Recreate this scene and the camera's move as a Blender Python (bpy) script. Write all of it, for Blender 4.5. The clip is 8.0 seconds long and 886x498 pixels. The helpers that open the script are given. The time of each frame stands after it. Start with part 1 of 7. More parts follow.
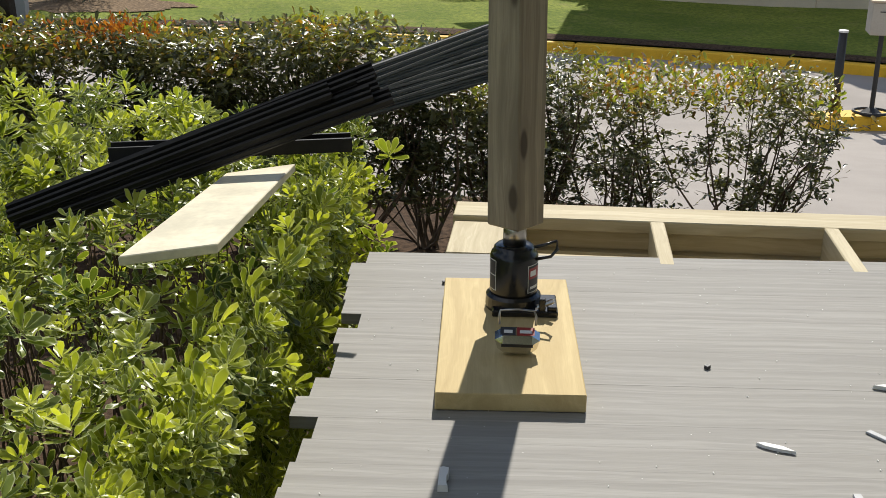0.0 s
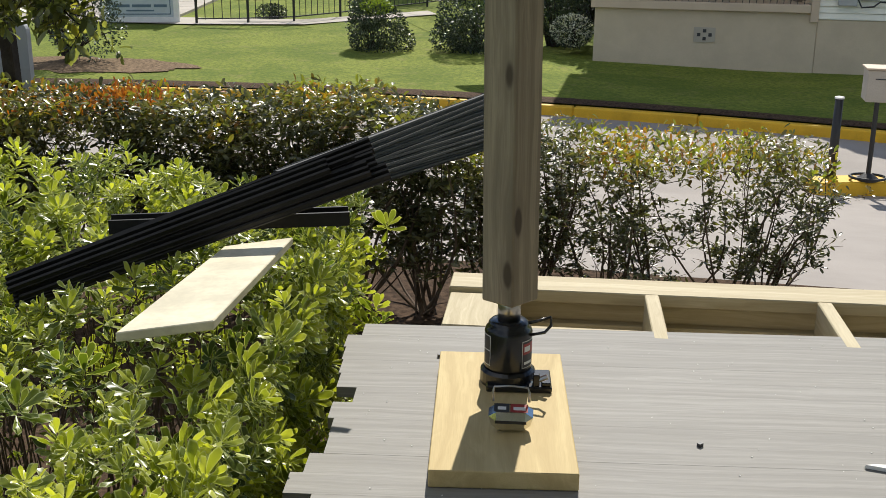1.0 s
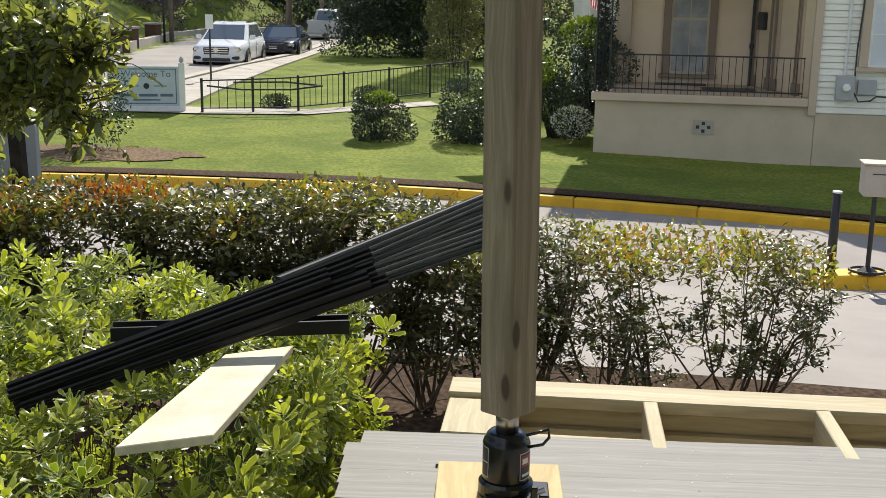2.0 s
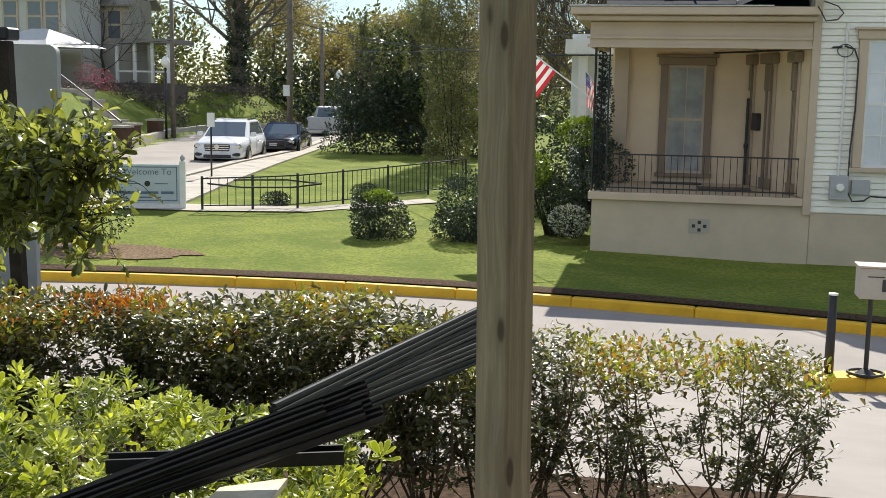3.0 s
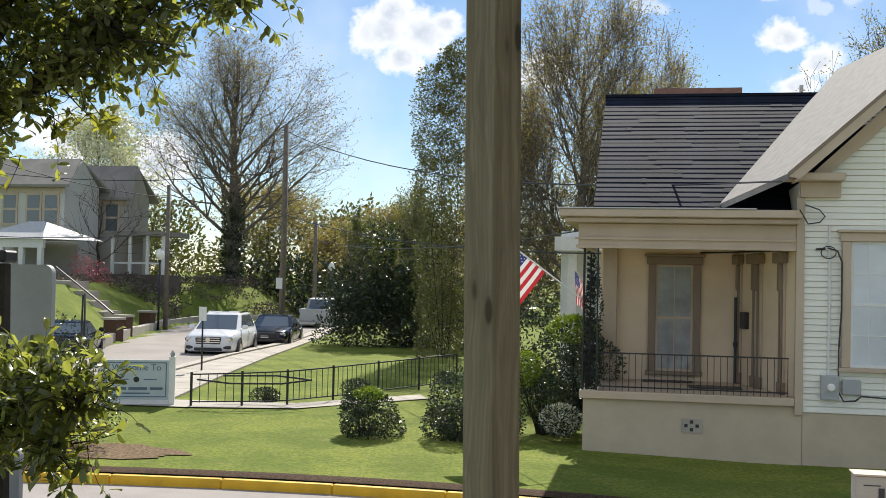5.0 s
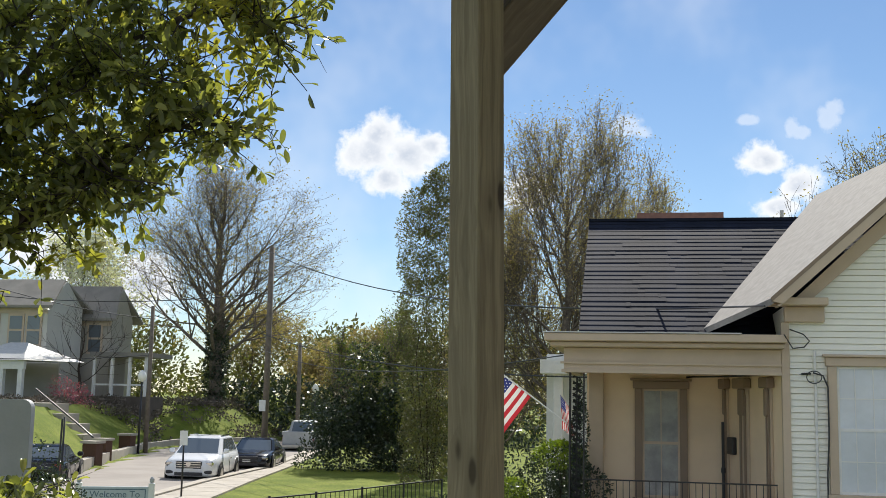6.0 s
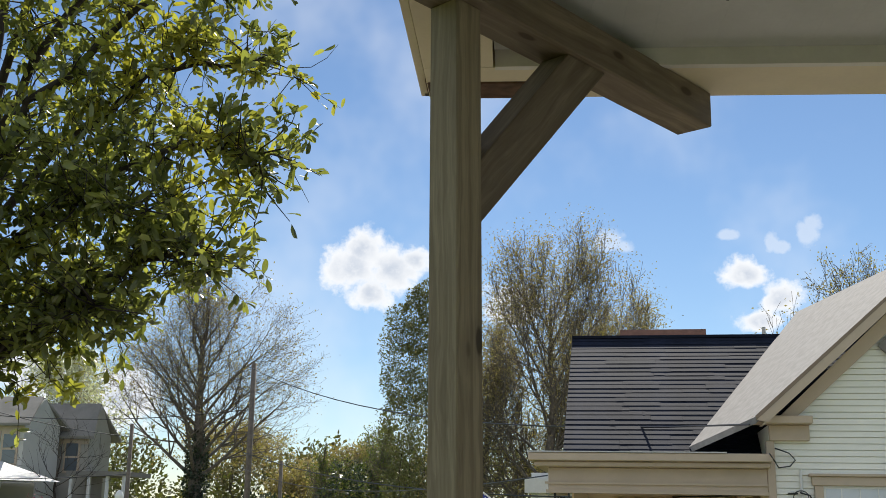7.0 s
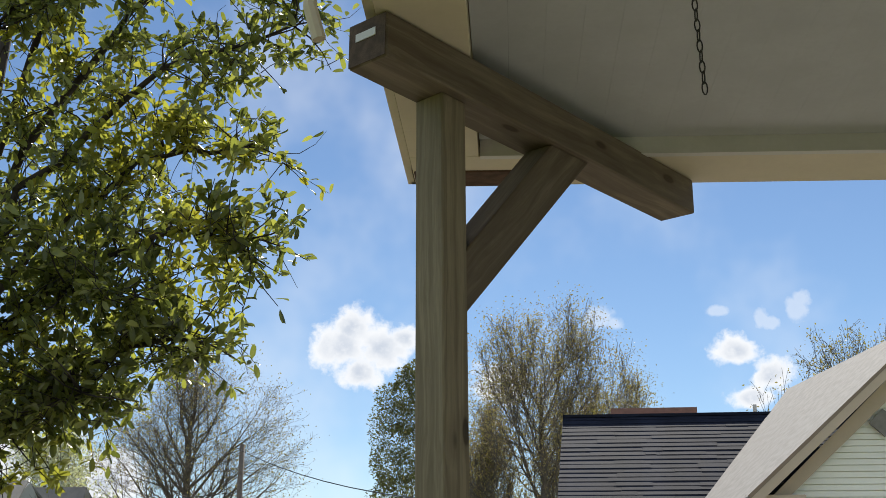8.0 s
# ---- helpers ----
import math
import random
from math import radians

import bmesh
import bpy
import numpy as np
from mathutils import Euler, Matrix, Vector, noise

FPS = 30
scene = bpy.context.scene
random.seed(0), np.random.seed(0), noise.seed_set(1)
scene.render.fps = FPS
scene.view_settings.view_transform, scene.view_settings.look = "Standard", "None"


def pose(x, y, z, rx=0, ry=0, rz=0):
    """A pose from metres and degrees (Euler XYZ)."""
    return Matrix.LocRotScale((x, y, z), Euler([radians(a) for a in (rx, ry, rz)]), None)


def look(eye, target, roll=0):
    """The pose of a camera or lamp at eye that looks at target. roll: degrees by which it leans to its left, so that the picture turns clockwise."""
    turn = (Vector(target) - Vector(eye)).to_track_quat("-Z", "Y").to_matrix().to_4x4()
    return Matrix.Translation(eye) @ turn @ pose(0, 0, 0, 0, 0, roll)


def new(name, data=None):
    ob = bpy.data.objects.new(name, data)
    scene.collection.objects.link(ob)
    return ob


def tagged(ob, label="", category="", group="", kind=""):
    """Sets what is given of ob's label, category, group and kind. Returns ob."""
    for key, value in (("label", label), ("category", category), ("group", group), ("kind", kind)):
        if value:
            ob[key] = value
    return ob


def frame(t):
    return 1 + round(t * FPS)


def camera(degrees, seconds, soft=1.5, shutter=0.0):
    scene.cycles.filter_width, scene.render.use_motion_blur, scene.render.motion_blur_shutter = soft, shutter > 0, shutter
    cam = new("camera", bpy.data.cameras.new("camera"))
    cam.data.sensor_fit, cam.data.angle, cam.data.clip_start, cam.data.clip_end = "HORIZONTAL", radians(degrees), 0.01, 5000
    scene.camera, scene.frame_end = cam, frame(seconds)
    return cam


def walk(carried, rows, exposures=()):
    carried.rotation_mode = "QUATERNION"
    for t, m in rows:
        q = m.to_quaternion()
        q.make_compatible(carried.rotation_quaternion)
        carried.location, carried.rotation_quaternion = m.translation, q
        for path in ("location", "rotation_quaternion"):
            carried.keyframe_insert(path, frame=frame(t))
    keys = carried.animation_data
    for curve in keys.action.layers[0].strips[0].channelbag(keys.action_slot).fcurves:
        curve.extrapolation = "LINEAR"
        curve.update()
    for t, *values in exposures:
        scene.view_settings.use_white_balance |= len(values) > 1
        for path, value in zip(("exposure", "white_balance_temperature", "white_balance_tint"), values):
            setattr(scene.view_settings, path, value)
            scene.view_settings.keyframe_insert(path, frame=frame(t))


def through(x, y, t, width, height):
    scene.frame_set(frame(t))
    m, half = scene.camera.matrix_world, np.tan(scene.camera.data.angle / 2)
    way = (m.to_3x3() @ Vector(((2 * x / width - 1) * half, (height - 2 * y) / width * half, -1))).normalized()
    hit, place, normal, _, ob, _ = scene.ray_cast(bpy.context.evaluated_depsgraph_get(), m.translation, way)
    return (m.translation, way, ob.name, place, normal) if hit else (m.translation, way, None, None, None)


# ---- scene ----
cam = camera(43.4, 8.0, soft=0.8)

PATH = [
    (0, (0.296, -2.318, 1.02), (-0.069, -0.478, 0.325), 0.2),
    (0.5, (0.301, -2.323, 1.041), (-0.065, -0.469, 0.386), 0.5),
    (1, (0.308, -2.328, 1.064), (-0.064, -0.455, 0.468), 0.6),
    (1.5, (0.312, -2.333, 1.089), (-0.067, -0.441, 0.564), 0.8),
    (3, (0.326, -2.356, 1.229), (-0.064, -0.415, 0.945), 1.0),
    (3.5, (0.336, -2.364, 1.279), (-0.054, -0.413, 1.076), 1.0),
    (4, (0.341, -2.366, 1.322), (-0.051, -0.408, 1.199), 1.0),
    (5.5, (0.341, -2.391, 1.449), (-0.035, -0.433, 1.605), 1.2),
    (6, (0.344, -2.391, 1.489), (-0.016, -0.442, 1.757), 1.2),
    (6.5, (0.351, -2.417, 1.523), (0.007, -0.484, 1.9), 1.2),
    (7, (0.36, -2.427, 1.553), (0.032, -0.511, 2.023), 1.0),
    (7.5, (0.37, -2.454, 1.569), (0.056, -0.556, 2.118), 0.7),
    (8, (0.373, -2.458, 1.574), (0.068, -0.576, 2.179), 0.5),
]
walk(cam, [(t, look(eye, target, roll)) for t, eye, target, roll in PATH], exposures=[(0, 0.98), (1.5, 1.08), (3.0, 1.3), (4.0, 1.24), (5.5, 1.16), (6.5, 1.08), (8, 1.06)])

# world: clear spring sky with a few cumulus clouds, sun ahead of the viewer
SUN_EL, SUN_AZ = radians(44.5), radians(-2.6)      # azimuth from +y towards +x
SUN_DIR = Vector((math.sin(SUN_AZ) * math.cos(SUN_EL), math.cos(SUN_AZ) * math.cos(SUN_EL), math.sin(SUN_EL)))
world = bpy.data.worlds.new("sky")
scene.world = world
world.use_nodes = True


class Nodes:
    """A short hand for node trees."""

    def __init__(self, tree):
        self.t = tree

    def add(self, kind):
        return self.t.nodes.new(kind)

    def attr(self, name):
        n = self.add("ShaderNodeAttribute")
        n.attribute_name = name
        return n.outputs["Fac"]

    def link(self, a, b):
        self.t.links.new(a, b)

    def math(self, op, a, b=None, c=None, clamp=False):
        n = self.add("ShaderNodeMath")
        n.operation, n.use_clamp = op, clamp
        for i, v in enumerate((a, b, c)):
            if v is None:
                continue
            if isinstance(v, (int, float)):
                n.inputs[i].default_value = v
            else:
                self.link(v, n.inputs[i])
        return n.outputs[0]

    def vmath(self, op, a, b=None):
        n = self.add("ShaderNodeVectorMath")
        n.operation = op
        for i, v in enumerate((a, b)):
            if v is None:
                continue
            if isinstance(v, (tuple, list, Vector)):
                n.inputs[i].default_value = v
            else:
                self.link(v, n.inputs[i])
        return n

    def ramp(self, fac, stops, interp="LINEAR"):
        n = self.add("ShaderNodeValToRGB")
        n.color_ramp.interpolation = interp
        el = n.color_ramp.elements
        while len(el) < len(stops):
            el.new(0.5)
        for e, (p, c) in zip(el, stops):
            e.position = p
            e.color = (*c, 1) if len(c) == 3 else c
        self.link(fac, n.inputs[0])
        return n.outputs[0]

    def smooth(self, v, a, b, lo=0.0, hi=1.0):
        n = self.add("ShaderNodeMapRange")
        n.interpolation_type = "SMOOTHSTEP"
        self.link(v, n.inputs[0])
        for i, x in enumerate((a, b, lo, hi)):
            n.inputs[i + 1].default_value = x
        return n.outputs[0]

    def noise(self, vec, scale, detail=4, rough=0.55, distort=0.0):
        n = self.add("ShaderNodeTexNoise")
        n.inputs["Scale"].default_value = scale
        n.inputs["Detail"].default_value = detail
        n.inputs["Roughness"].default_value = rough
        n.inputs["Distortion"].default_value = distort
        if vec is not None:
            self.link(vec, n.inputs["Vector"])
        return n

    def mix(self, fac, a, b, mode="MIX"):
        n = self.add("ShaderNodeMix")
        n.data_type, n.blend_type = "RGBA", mode
        for sock, v in ((n.inputs[0], fac), (n.inputs[6], a), (n.inputs[7], b)):
            if isinstance(v, (int, float)):
                sock.default_value = v
            elif isinstance(v, (tuple, list)):
                sock.default_value = (*v, 1) if len(v) == 3 else v
            else:
                self.link(v, sock)
        return n.outputs[2]


def build_sky():
    n = Nodes(world.node_tree)
    world.node_tree.nodes.clear()
    out, bg = n.add("ShaderNodeOutputWorld"), n.add("ShaderNodeBackground")
    sky = n.add("ShaderNodeTexSky")
    sky.sky_type, sky.sun_disc = "NISHITA", False
    sky.sun_elevation, sky.sun_rotation = SUN_EL, SUN_AZ
    sky.air_density, sky.dust_density, sky.ozone_density = 1.0, 0.0, 3.8
    way = n.add("ShaderNodeTexCoord").outputs["Generated"]
    billow = n.noise(way, 28, 6, 0.55).outputs["Fac"]
    wisp = n.noise(way, 95, 6, 0.6).outputs["Fac"]
    rough_ = n.math("ADD", n.math("MULTIPLY", n.math("SUBTRACT", billow, 0.5), 1.9), n.math("MULTIPLY", n.math("SUBTRACT", wisp, 0.5), 1.1))
    broad = n.noise(way, 6, 4, 0.6).outputs["Fac"]
    # clouds: azimuth and elevation in degrees, half width, half height
    total, deep = None, None
    for az, el, wide, high in CLOUDS:
        thick = 1.0 if wide > 1.0 else 0.42
        a, e = radians(az), radians(el)
        mid = (math.sin(a) * math.cos(e), math.cos(a) * math.cos(e), math.sin(e))
        off = n.vmath("SUBTRACT", way, mid).outputs[0]
        scaled = n.vmath("MULTIPLY", off, (1 / radians(wide), 1 / radians(wide), 1 / radians(high))).outputs[0]
        far = n.vmath("LENGTH", scaled).outputs["Value"]
        d = n.math("ADD", far, rough_)
        m = n.math("MULTIPLY", n.smooth(d, 1.12, 0.45), thick)
        core = n.smooth(n.math("ADD", far, n.math("MULTIPLY", rough_, 0.9)), 0.8, 0.0)
        core = n.math("MULTIPLY", core, 1.0 if wide > 1.0 else 0.1)
        deep = core if deep is None else n.math("MAXIMUM", deep, core)
        total = m if total is None else n.math("MAXIMUM", total, m)
    veil = n.math("MULTIPLY", n.smooth(broad, 0.42, 0.8), 0.3)
    total = n.math("MAXIMUM", total, veil)
    tone = n.mix(n.math("MULTIPLY", deep, n.smooth(wisp, 0.3, 0.65, 0.45, 1.0)), (9.9, 10.0, 10.1), (5.9, 6.5, 7.5))
    col = n.mix(total, sky.outputs[0], tone)
    n.link(col, bg.inputs[0])
    bg.inputs[1].default_value = 0.05
    n.link(bg.outputs[0], out.inputs[0])


CLOUDS = [(-14.4, 12.4, 1.9, 1.5), (-13.8, 13.5, 1.5, 1.3), (-12.3, 12.5, 1.9, 1.3), (-13.6, 11.2, 1.4, 1.2), (-11.2, 13.0, 1.1, 0.9),
          (6.0, 12.1, 1.4, 0.9), (7.5, 10.9, 1.3, 1.0), (6.4, 9.8, 1.2, 0.6), (-0.9, 14.0, 0.95, 0.6), (-0.2, 13.7, 0.6, 0.45), (5.05, 14.1, 0.6, 0.3), (7.2, 13.7, 0.5, 0.7), (7.6, 13.4, 0.6, 0.4), (8.9, 14.0, 0.6, 0.75), (9.2, 14.5, 0.5, 0.5),
          (-29.5, 6.4, 3.2, 1.8), (-26, 5.4, 3.0, 1.5), (-6.2, 10.6, 1.6, 1.1),
          # unseen clouds at the sides and behind, added to brighten shaded fronts
          (60, 20, 9, 4), (-75, 18, 10, 4), (95, 28, 12, 6), (120, 16, 12, 5), (140, 34, 14, 8), (165, 20, 14, 6), (180, 40, 16, 9), (-165, 24, 14, 7),
          (-150, 45, 15, 8), (-135, 18, 13, 6), (-115, 32, 13, 7), (-95, 50, 14, 8), (110, 55, 16, 9), (175, 65, 18, 10), (-140, 66, 16, 9)]
build_sky()
sun = new("sun", bpy.data.lights.new("sun", "SUN"))
sun.data.energy, sun.data.angle, sun.data.color = 2.9, radians(0.53), (1.0, 0.95, 0.86)
sun.matrix_world = look(SUN_DIR * 50, (0, 0, 0))


# ---- materials ----
def material(name):
    m = bpy.data.materials.new(name)
    m.use_nodes = True
    n = Nodes(m.node_tree)
    b = m.node_tree.nodes["Principled BSDF"]
    return m, n, b


def bump(n, b, height, strength, dist=0.01):
    k = n.add("ShaderNodeBump")
    k.inputs["Strength"].default_value = strength
    k.inputs["Distance"].default_value = dist
    n.link(height, k.inputs["Height"])
    n.link(k.outputs[0], b.inputs["Normal"])


def plain(name, col, rough=0.6, metal=0.0, vary=0.12, scale=6.0, fine=60.0, bumpy=0.1, spec=0.5):
    """A surface of one colour with soft stains and a fine grain."""
    m, n, b = material(name)
    at = n.add("ShaderNodeTexCoord").outputs["Object"]
    big, small = n.noise(at, scale, 5, 0.6).outputs["Fac"], n.noise(at, fine, 4, 0.6).outputs["Fac"]
    lo = tuple(c * (1 - vary) for c in col)
    hi = tuple(min(1, c * (1 + vary)) for c in col)
    c = n.mix(n.smooth(big, 0.3, 0.7), lo, hi)
    c = n.mix(n.smooth(small, 0.35, 0.75, 0, 0.35), c, tuple(x * (1 - 2 * vary) for x in col))
    n.link(c, b.inputs["Base Color"])
    b.inputs["Roughness"].default_value, b.inputs["Metallic"].default_value = rough, metal
    b.inputs["Specular IOR Level"].default_value = spec
    if bumpy:
        bump(n, b, small, bumpy, 0.004)
    return m


def lumber(name, light, dark, knot=(0.1, 0.06, 0.03), knots=True, rough=0.7, along=1.0, stripes=26.0, grey=None):
    """Sawn softwood: grain runs along the piece's own x."""
    m, n, b = material(name)
    at = n.add("ShaderNodeTexCoord").outputs["Object"]
    rnd = n.add("ShaderNodeObjectInfo").outputs["Random"]
    shift = n.add("ShaderNodeCombineXYZ")
    n.link(n.math("MULTIPLY", rnd, 31.0), shift.inputs[0])
    n.link(n.math("MULTIPLY", rnd, 7.0), shift.inputs[1])
    p = n.vmath("ADD", at, shift.outputs[0]).outputs[0]
    warp = n.noise(n.vmath("MULTIPLY", p, (2.2 * along, 9, 9)).outputs[0], 1.0, 3, 0.5)
    q = n.vmath("ADD", n.vmath("MULTIPLY", p, (0.55 * along, stripes, stripes)).outputs[0],
                n.vmath("MULTIPLY", warp.outputs["Color"], (0.6, 2.4, 2.4)).outputs[0]).outputs[0]
    grain = n.noise(q, 1.0, 5, 0.65, 0.3).outputs["Fac"]
    fibre = n.noise(n.vmath("MULTIPLY", p, (9, 420, 420)).outputs[0], 1.0, 3, 0.6).outputs["Fac"]
    c = n.ramp(grain, [(0.32, dark), (0.5, tuple((a + d) / 2 for a, d in zip(light, dark))), (0.62, light)])
    c = n.mix(n.smooth(fibre, 0.4, 0.75, 0, 0.35), c, dark)
    stain = n.noise(p, 3.0, 4, 0.6).outputs["Fac"]
    c = n.mix(n.smooth(stain, 0.45, 0.75, 0, 0.35), c, grey or dark)
    c = n.mix(n.math("MULTIPLY", rnd, 0.32), c, dark)
    if knots:
        v = n.add("ShaderNodeTexVoronoi")
        sep = n.add("ShaderNodeSeparateColor")
        n.link(n.vmath("ADD", n.vmath("MULTIPLY", p, (4.6, 12.0, 12.0)).outputs[0], n.vmath("MULTIPLY", warp.outputs["Color"], (0.25, 0.25, 0.25)).outputs[0]).outputs[0], v.inputs["Vector"])
        v.inputs["Scale"].default_value = 1.0
        n.link(v.outputs["Color"], sep.inputs[0])
        sel = n.math("GREATER_THAN", sep.outputs[0], 0.3)
        halo = n.math("MULTIPLY", n.smooth(v.outputs["Distance"], 0.38, 0.18), sel)
        c = n.mix(n.math("MULTIPLY", halo, 0.5), c, dark)
        k = n.math("MULTIPLY", n.smooth(v.outputs["Distance"], 0.19, 0.11), sel)
        c = n.mix(n.math("MULTIPLY", k, 0.85), c, knot)
    n.link(c, b.inputs["Base Color"])
    b.inputs["Roughness"].default_value = rough
    b.inputs["Specular IOR Level"].default_value = 0.3
    bump(n, b, n.math("ADD", fibre, n.math("MULTIPLY", grain, 0.6)), 0.25, 0.0015)
    return m


def leafy(name, cols, rim=None, rough=0.35, through=0.35, young=None, spec=0.5):
    """Leaves: each one its own tint, light shining through, a paler margin where there is one."""
    m, n, b = material(name)
    rnd = n.add("ShaderNodeNewGeometry").outputs["Random Per Island"]
    c = n.ramp(rnd, [(i / max(1, len(cols) - 1), k) for i, k in enumerate(cols)])
    if young:
        f = n.attr("young")
        c = n.mix(f, c, n.ramp(rnd, [(i / max(1, len(young) - 1), k) for i, k in enumerate(young)]))
    if rim:
        e = n.attr("rim")
        c = n.mix(n.smooth(e, 0.80, 0.96, 0, 0.78), c, rim)
    n.link(c, b.inputs["Base Color"])
    b.inputs["Roughness"].default_value = rough
    b.inputs["Specular IOR Level"].default_value = spec
    tr = n.add("ShaderNodeBsdfTranslucent")
    n.link(n.mix(1.0, c, (1.0, 1.0, 0.35), "MULTIPLY"), tr.inputs[0])
    bright = n.add("ShaderNodeMixShader")
    bright.inputs[0].default_value = through
    out = n.t.nodes["Material Output"]
    n.link(b.outputs[0], bright.inputs[1])
    n.link(tr.outputs[0], bright.inputs[2])
    n.link(bright.outputs[0], out.inputs[0])
    return m


M_POST = lumber("treated_pine", (0.39, 0.322, 0.215), (0.18, 0.142, 0.092), knot=(0.05, 0.034, 0.02), stripes=34)
M_BEAM = lumber("treated_pine_brown", (0.245, 0.195, 0.14), (0.12, 0.088, 0.06), knot=(0.05, 0.03, 0.018), stripes=30)
M_PLANK = lumber("yellow_pine", (0.62, 0.495, 0.25), (0.45, 0.335, 0.155), knots=False, stripes=16)
M_FRAME = lumber("new_framing", (0.60, 0.53, 0.36), (0.40, 0.33, 0.20), knots=False, stripes=24)
M_DECK = lumber("grey_deck_boards", (0.345, 0.335, 0.313), (0.24, 0.231, 0.214), knots=False, stripes=60, along=1.3, rough=0.72, grey=(0.29, 0.275, 0.25))
M_WBOARD = plain("cream_board", (0.64, 0.585, 0.43), 0.6, vary=0.16, scale=9)
M_BLACK = plain("black_plastic", (0.018, 0.017, 0.016), 0.5, vary=0.25, bumpy=0.05, spec=0.22)
M_JACK = plain("black_enamel", (0.012, 0.012, 0.013), 0.22, vary=0.2, bumpy=0.03)
M_STEEL = plain("bare_steel", (0.42, 0.40, 0.37), 0.3, 1.0, bumpy=0.05)
M_CHROME = plain("chrome", (0.72, 0.71, 0.68), 0.09, 1.0, vary=0.04, bumpy=0.0)
M_RED = plain("red_label", (0.30, 0.03, 0.025), 0.4, vary=0.1)
M_WHITE = plain("white_label", (0.72, 0.72, 0.70), 0.5, vary=0.05)
M_INK = plain("dark_print", (0.03, 0.03, 0.035), 0.5)
M_IRON = plain("black_iron", (0.018, 0.018, 0.02), 0.45, vary=0.2)
M_TRIM = plain("tan_trim", (0.53, 0.425, 0.315), 0.55, vary=0.06, scale=2)
M_TRIMDARK = plain("dark_tan_trim", (0.25, 0.185, 0.13), 0.55, vary=0.06, scale=2)
# Front panes: bright outdoor reflection put into the pane colour
M_REFLPANE = plain("painted_reflection_pane", (0.66, 0.70, 0.76), 0.08, vary=0.1, scale=0.9, fine=5, bumpy=0.0)
M_DIMPANE = plain("dim_pane", (0.34, 0.36, 0.36), 0.10, vary=0.25, scale=2.5, bumpy=0.0)
M_BRICKBROWN = plain("brown_brick", (0.24, 0.13, 0.11), 0.85, vary=0.15, scale=6)
M_WALLTAN = plain("tan_wall", (0.76, 0.61, 0.43), 0.7, vary=0.05, scale=1.5)
M_FOUND = plain("tan_masonry", (0.55, 0.46, 0.34), 0.85, vary=0.08, scale=1.5, bumpy=0.3)
M_SIDING = plain("cream_siding", (0.87, 0.86, 0.77), 0.55, vary=0.04, scale=1.5)
M_SHINGLE = plain("dark_shingle", (0.0115, 0.0155, 0.031), 0.8, vary=0.4, scale=1.6, fine=90, bumpy=0.4, spec=0.2)
# Wing roof grey: grazing sheen on the shingles, put into the colour
M_ROOFGREY = plain("sheen_grey_roof", (0.24, 0.225, 0.21), 0.85, vary=0.15, fine=50)
M_CEIL = plain("porch_ceiling", (0.46, 0.46, 0.455), 0.6, vary=0.05)
M_CEILTRIM = plain("pale_ceiling_trim", (0.62, 0.59, 0.55), 0.6, vary=0.05)
# Beam end brown, darkened for a face turned from the light
M_ENDSHADE = plain("shaded_end", (0.10, 0.065, 0.042), 0.8, vary=0.3, scale=40, fine=300)
M_SOFFIT = plain("cream_soffit", (0.66, 0.57, 0.42), 0.6, vary=0.05, scale=3)
M_ROT = plain("rotten_wood", (0.10, 0.05, 0.03), 0.9, vary=0.4, scale=30, bumpy=0.5)
M_YELLOW = plain("kerb_paint", (0.72, 0.42, 0.02), 0.65, vary=0.12, scale=3, bumpy=0.3)
M_CONC = plain("concrete", (0.42, 0.38, 0.32), 0.85, vary=0.12, scale=1.2, bumpy=0.3)
M_ASPH = plain("worn_drive", (0.335, 0.305, 0.28), 0.9, vary=0.1, scale=0.8, fine=160, bumpy=0.3, spec=0.2)
M_STREET = plain("sunlit_street", (0.33, 0.30, 0.27), 0.9, vary=0.12, scale=0.5, fine=60, bumpy=0.2, spec=0.2)
M_MULCH = plain("mulch", (0.085, 0.055, 0.036), 0.95, vary=0.5, scale=25, fine=140, bumpy=0.8, spec=0.1)
M_BARK = plain("grey_bark", (0.17, 0.145, 0.12), 0.9, vary=0.3, scale=8, bumpy=0.5, spec=0.15)
M_BARKD = plain("dark_bark", (0.055, 0.045, 0.038), 0.9, vary=0.3, scale=8, bumpy=0.5, spec=0.15)
M_TWIG = plain("twigs", (0.15, 0.11, 0.08), 0.85, vary=0.3, spec=0.2)
M_ROOFBROWN = plain("brown_roof", (0.12, 0.10, 0.085), 0.85, vary=0.2, scale=1)
M_TINROOF = plain("pale_metal_roof", (0.55, 0.55, 0.54), 0.5, vary=0.08)
M_WHITEPAINT = plain("white_paint", (0.76, 0.76, 0.74), 0.5, vary=0.05)
M_GREYPAINT = plain("grey_metal_paint", (0.40, 0.41, 0.42), 0.5, vary=0.06)
M_CARWHITE = plain("white_car_paint", (0.75, 0.76, 0.78), 0.2, vary=0.02, bumpy=0.0)
M_CARBLACK = plain("black_car_paint", (0.01, 0.01, 0.013), 0.15, vary=0.02, bumpy=0.0)
M_TYRE = plain("tyre_rubber", (0.015, 0.015, 0.015), 0.8)
M_LAMP = plain("lamp_glass", (0.85, 0.85, 0.8), 0.3, vary=0.03)
M_LITTER = plain("dry_litter", (0.20, 0.14, 0.085), 0.95, vary=0.5, scale=18, fine=120, bumpy=0.8, spec=0.1)
# Sign panel: the bluish shade on its white face is put into the colour
M_SHADEPANEL = plain("shade_tinted_panel", (0.50, 0.56, 0.60), 0.5, vary=0.06, scale=3)
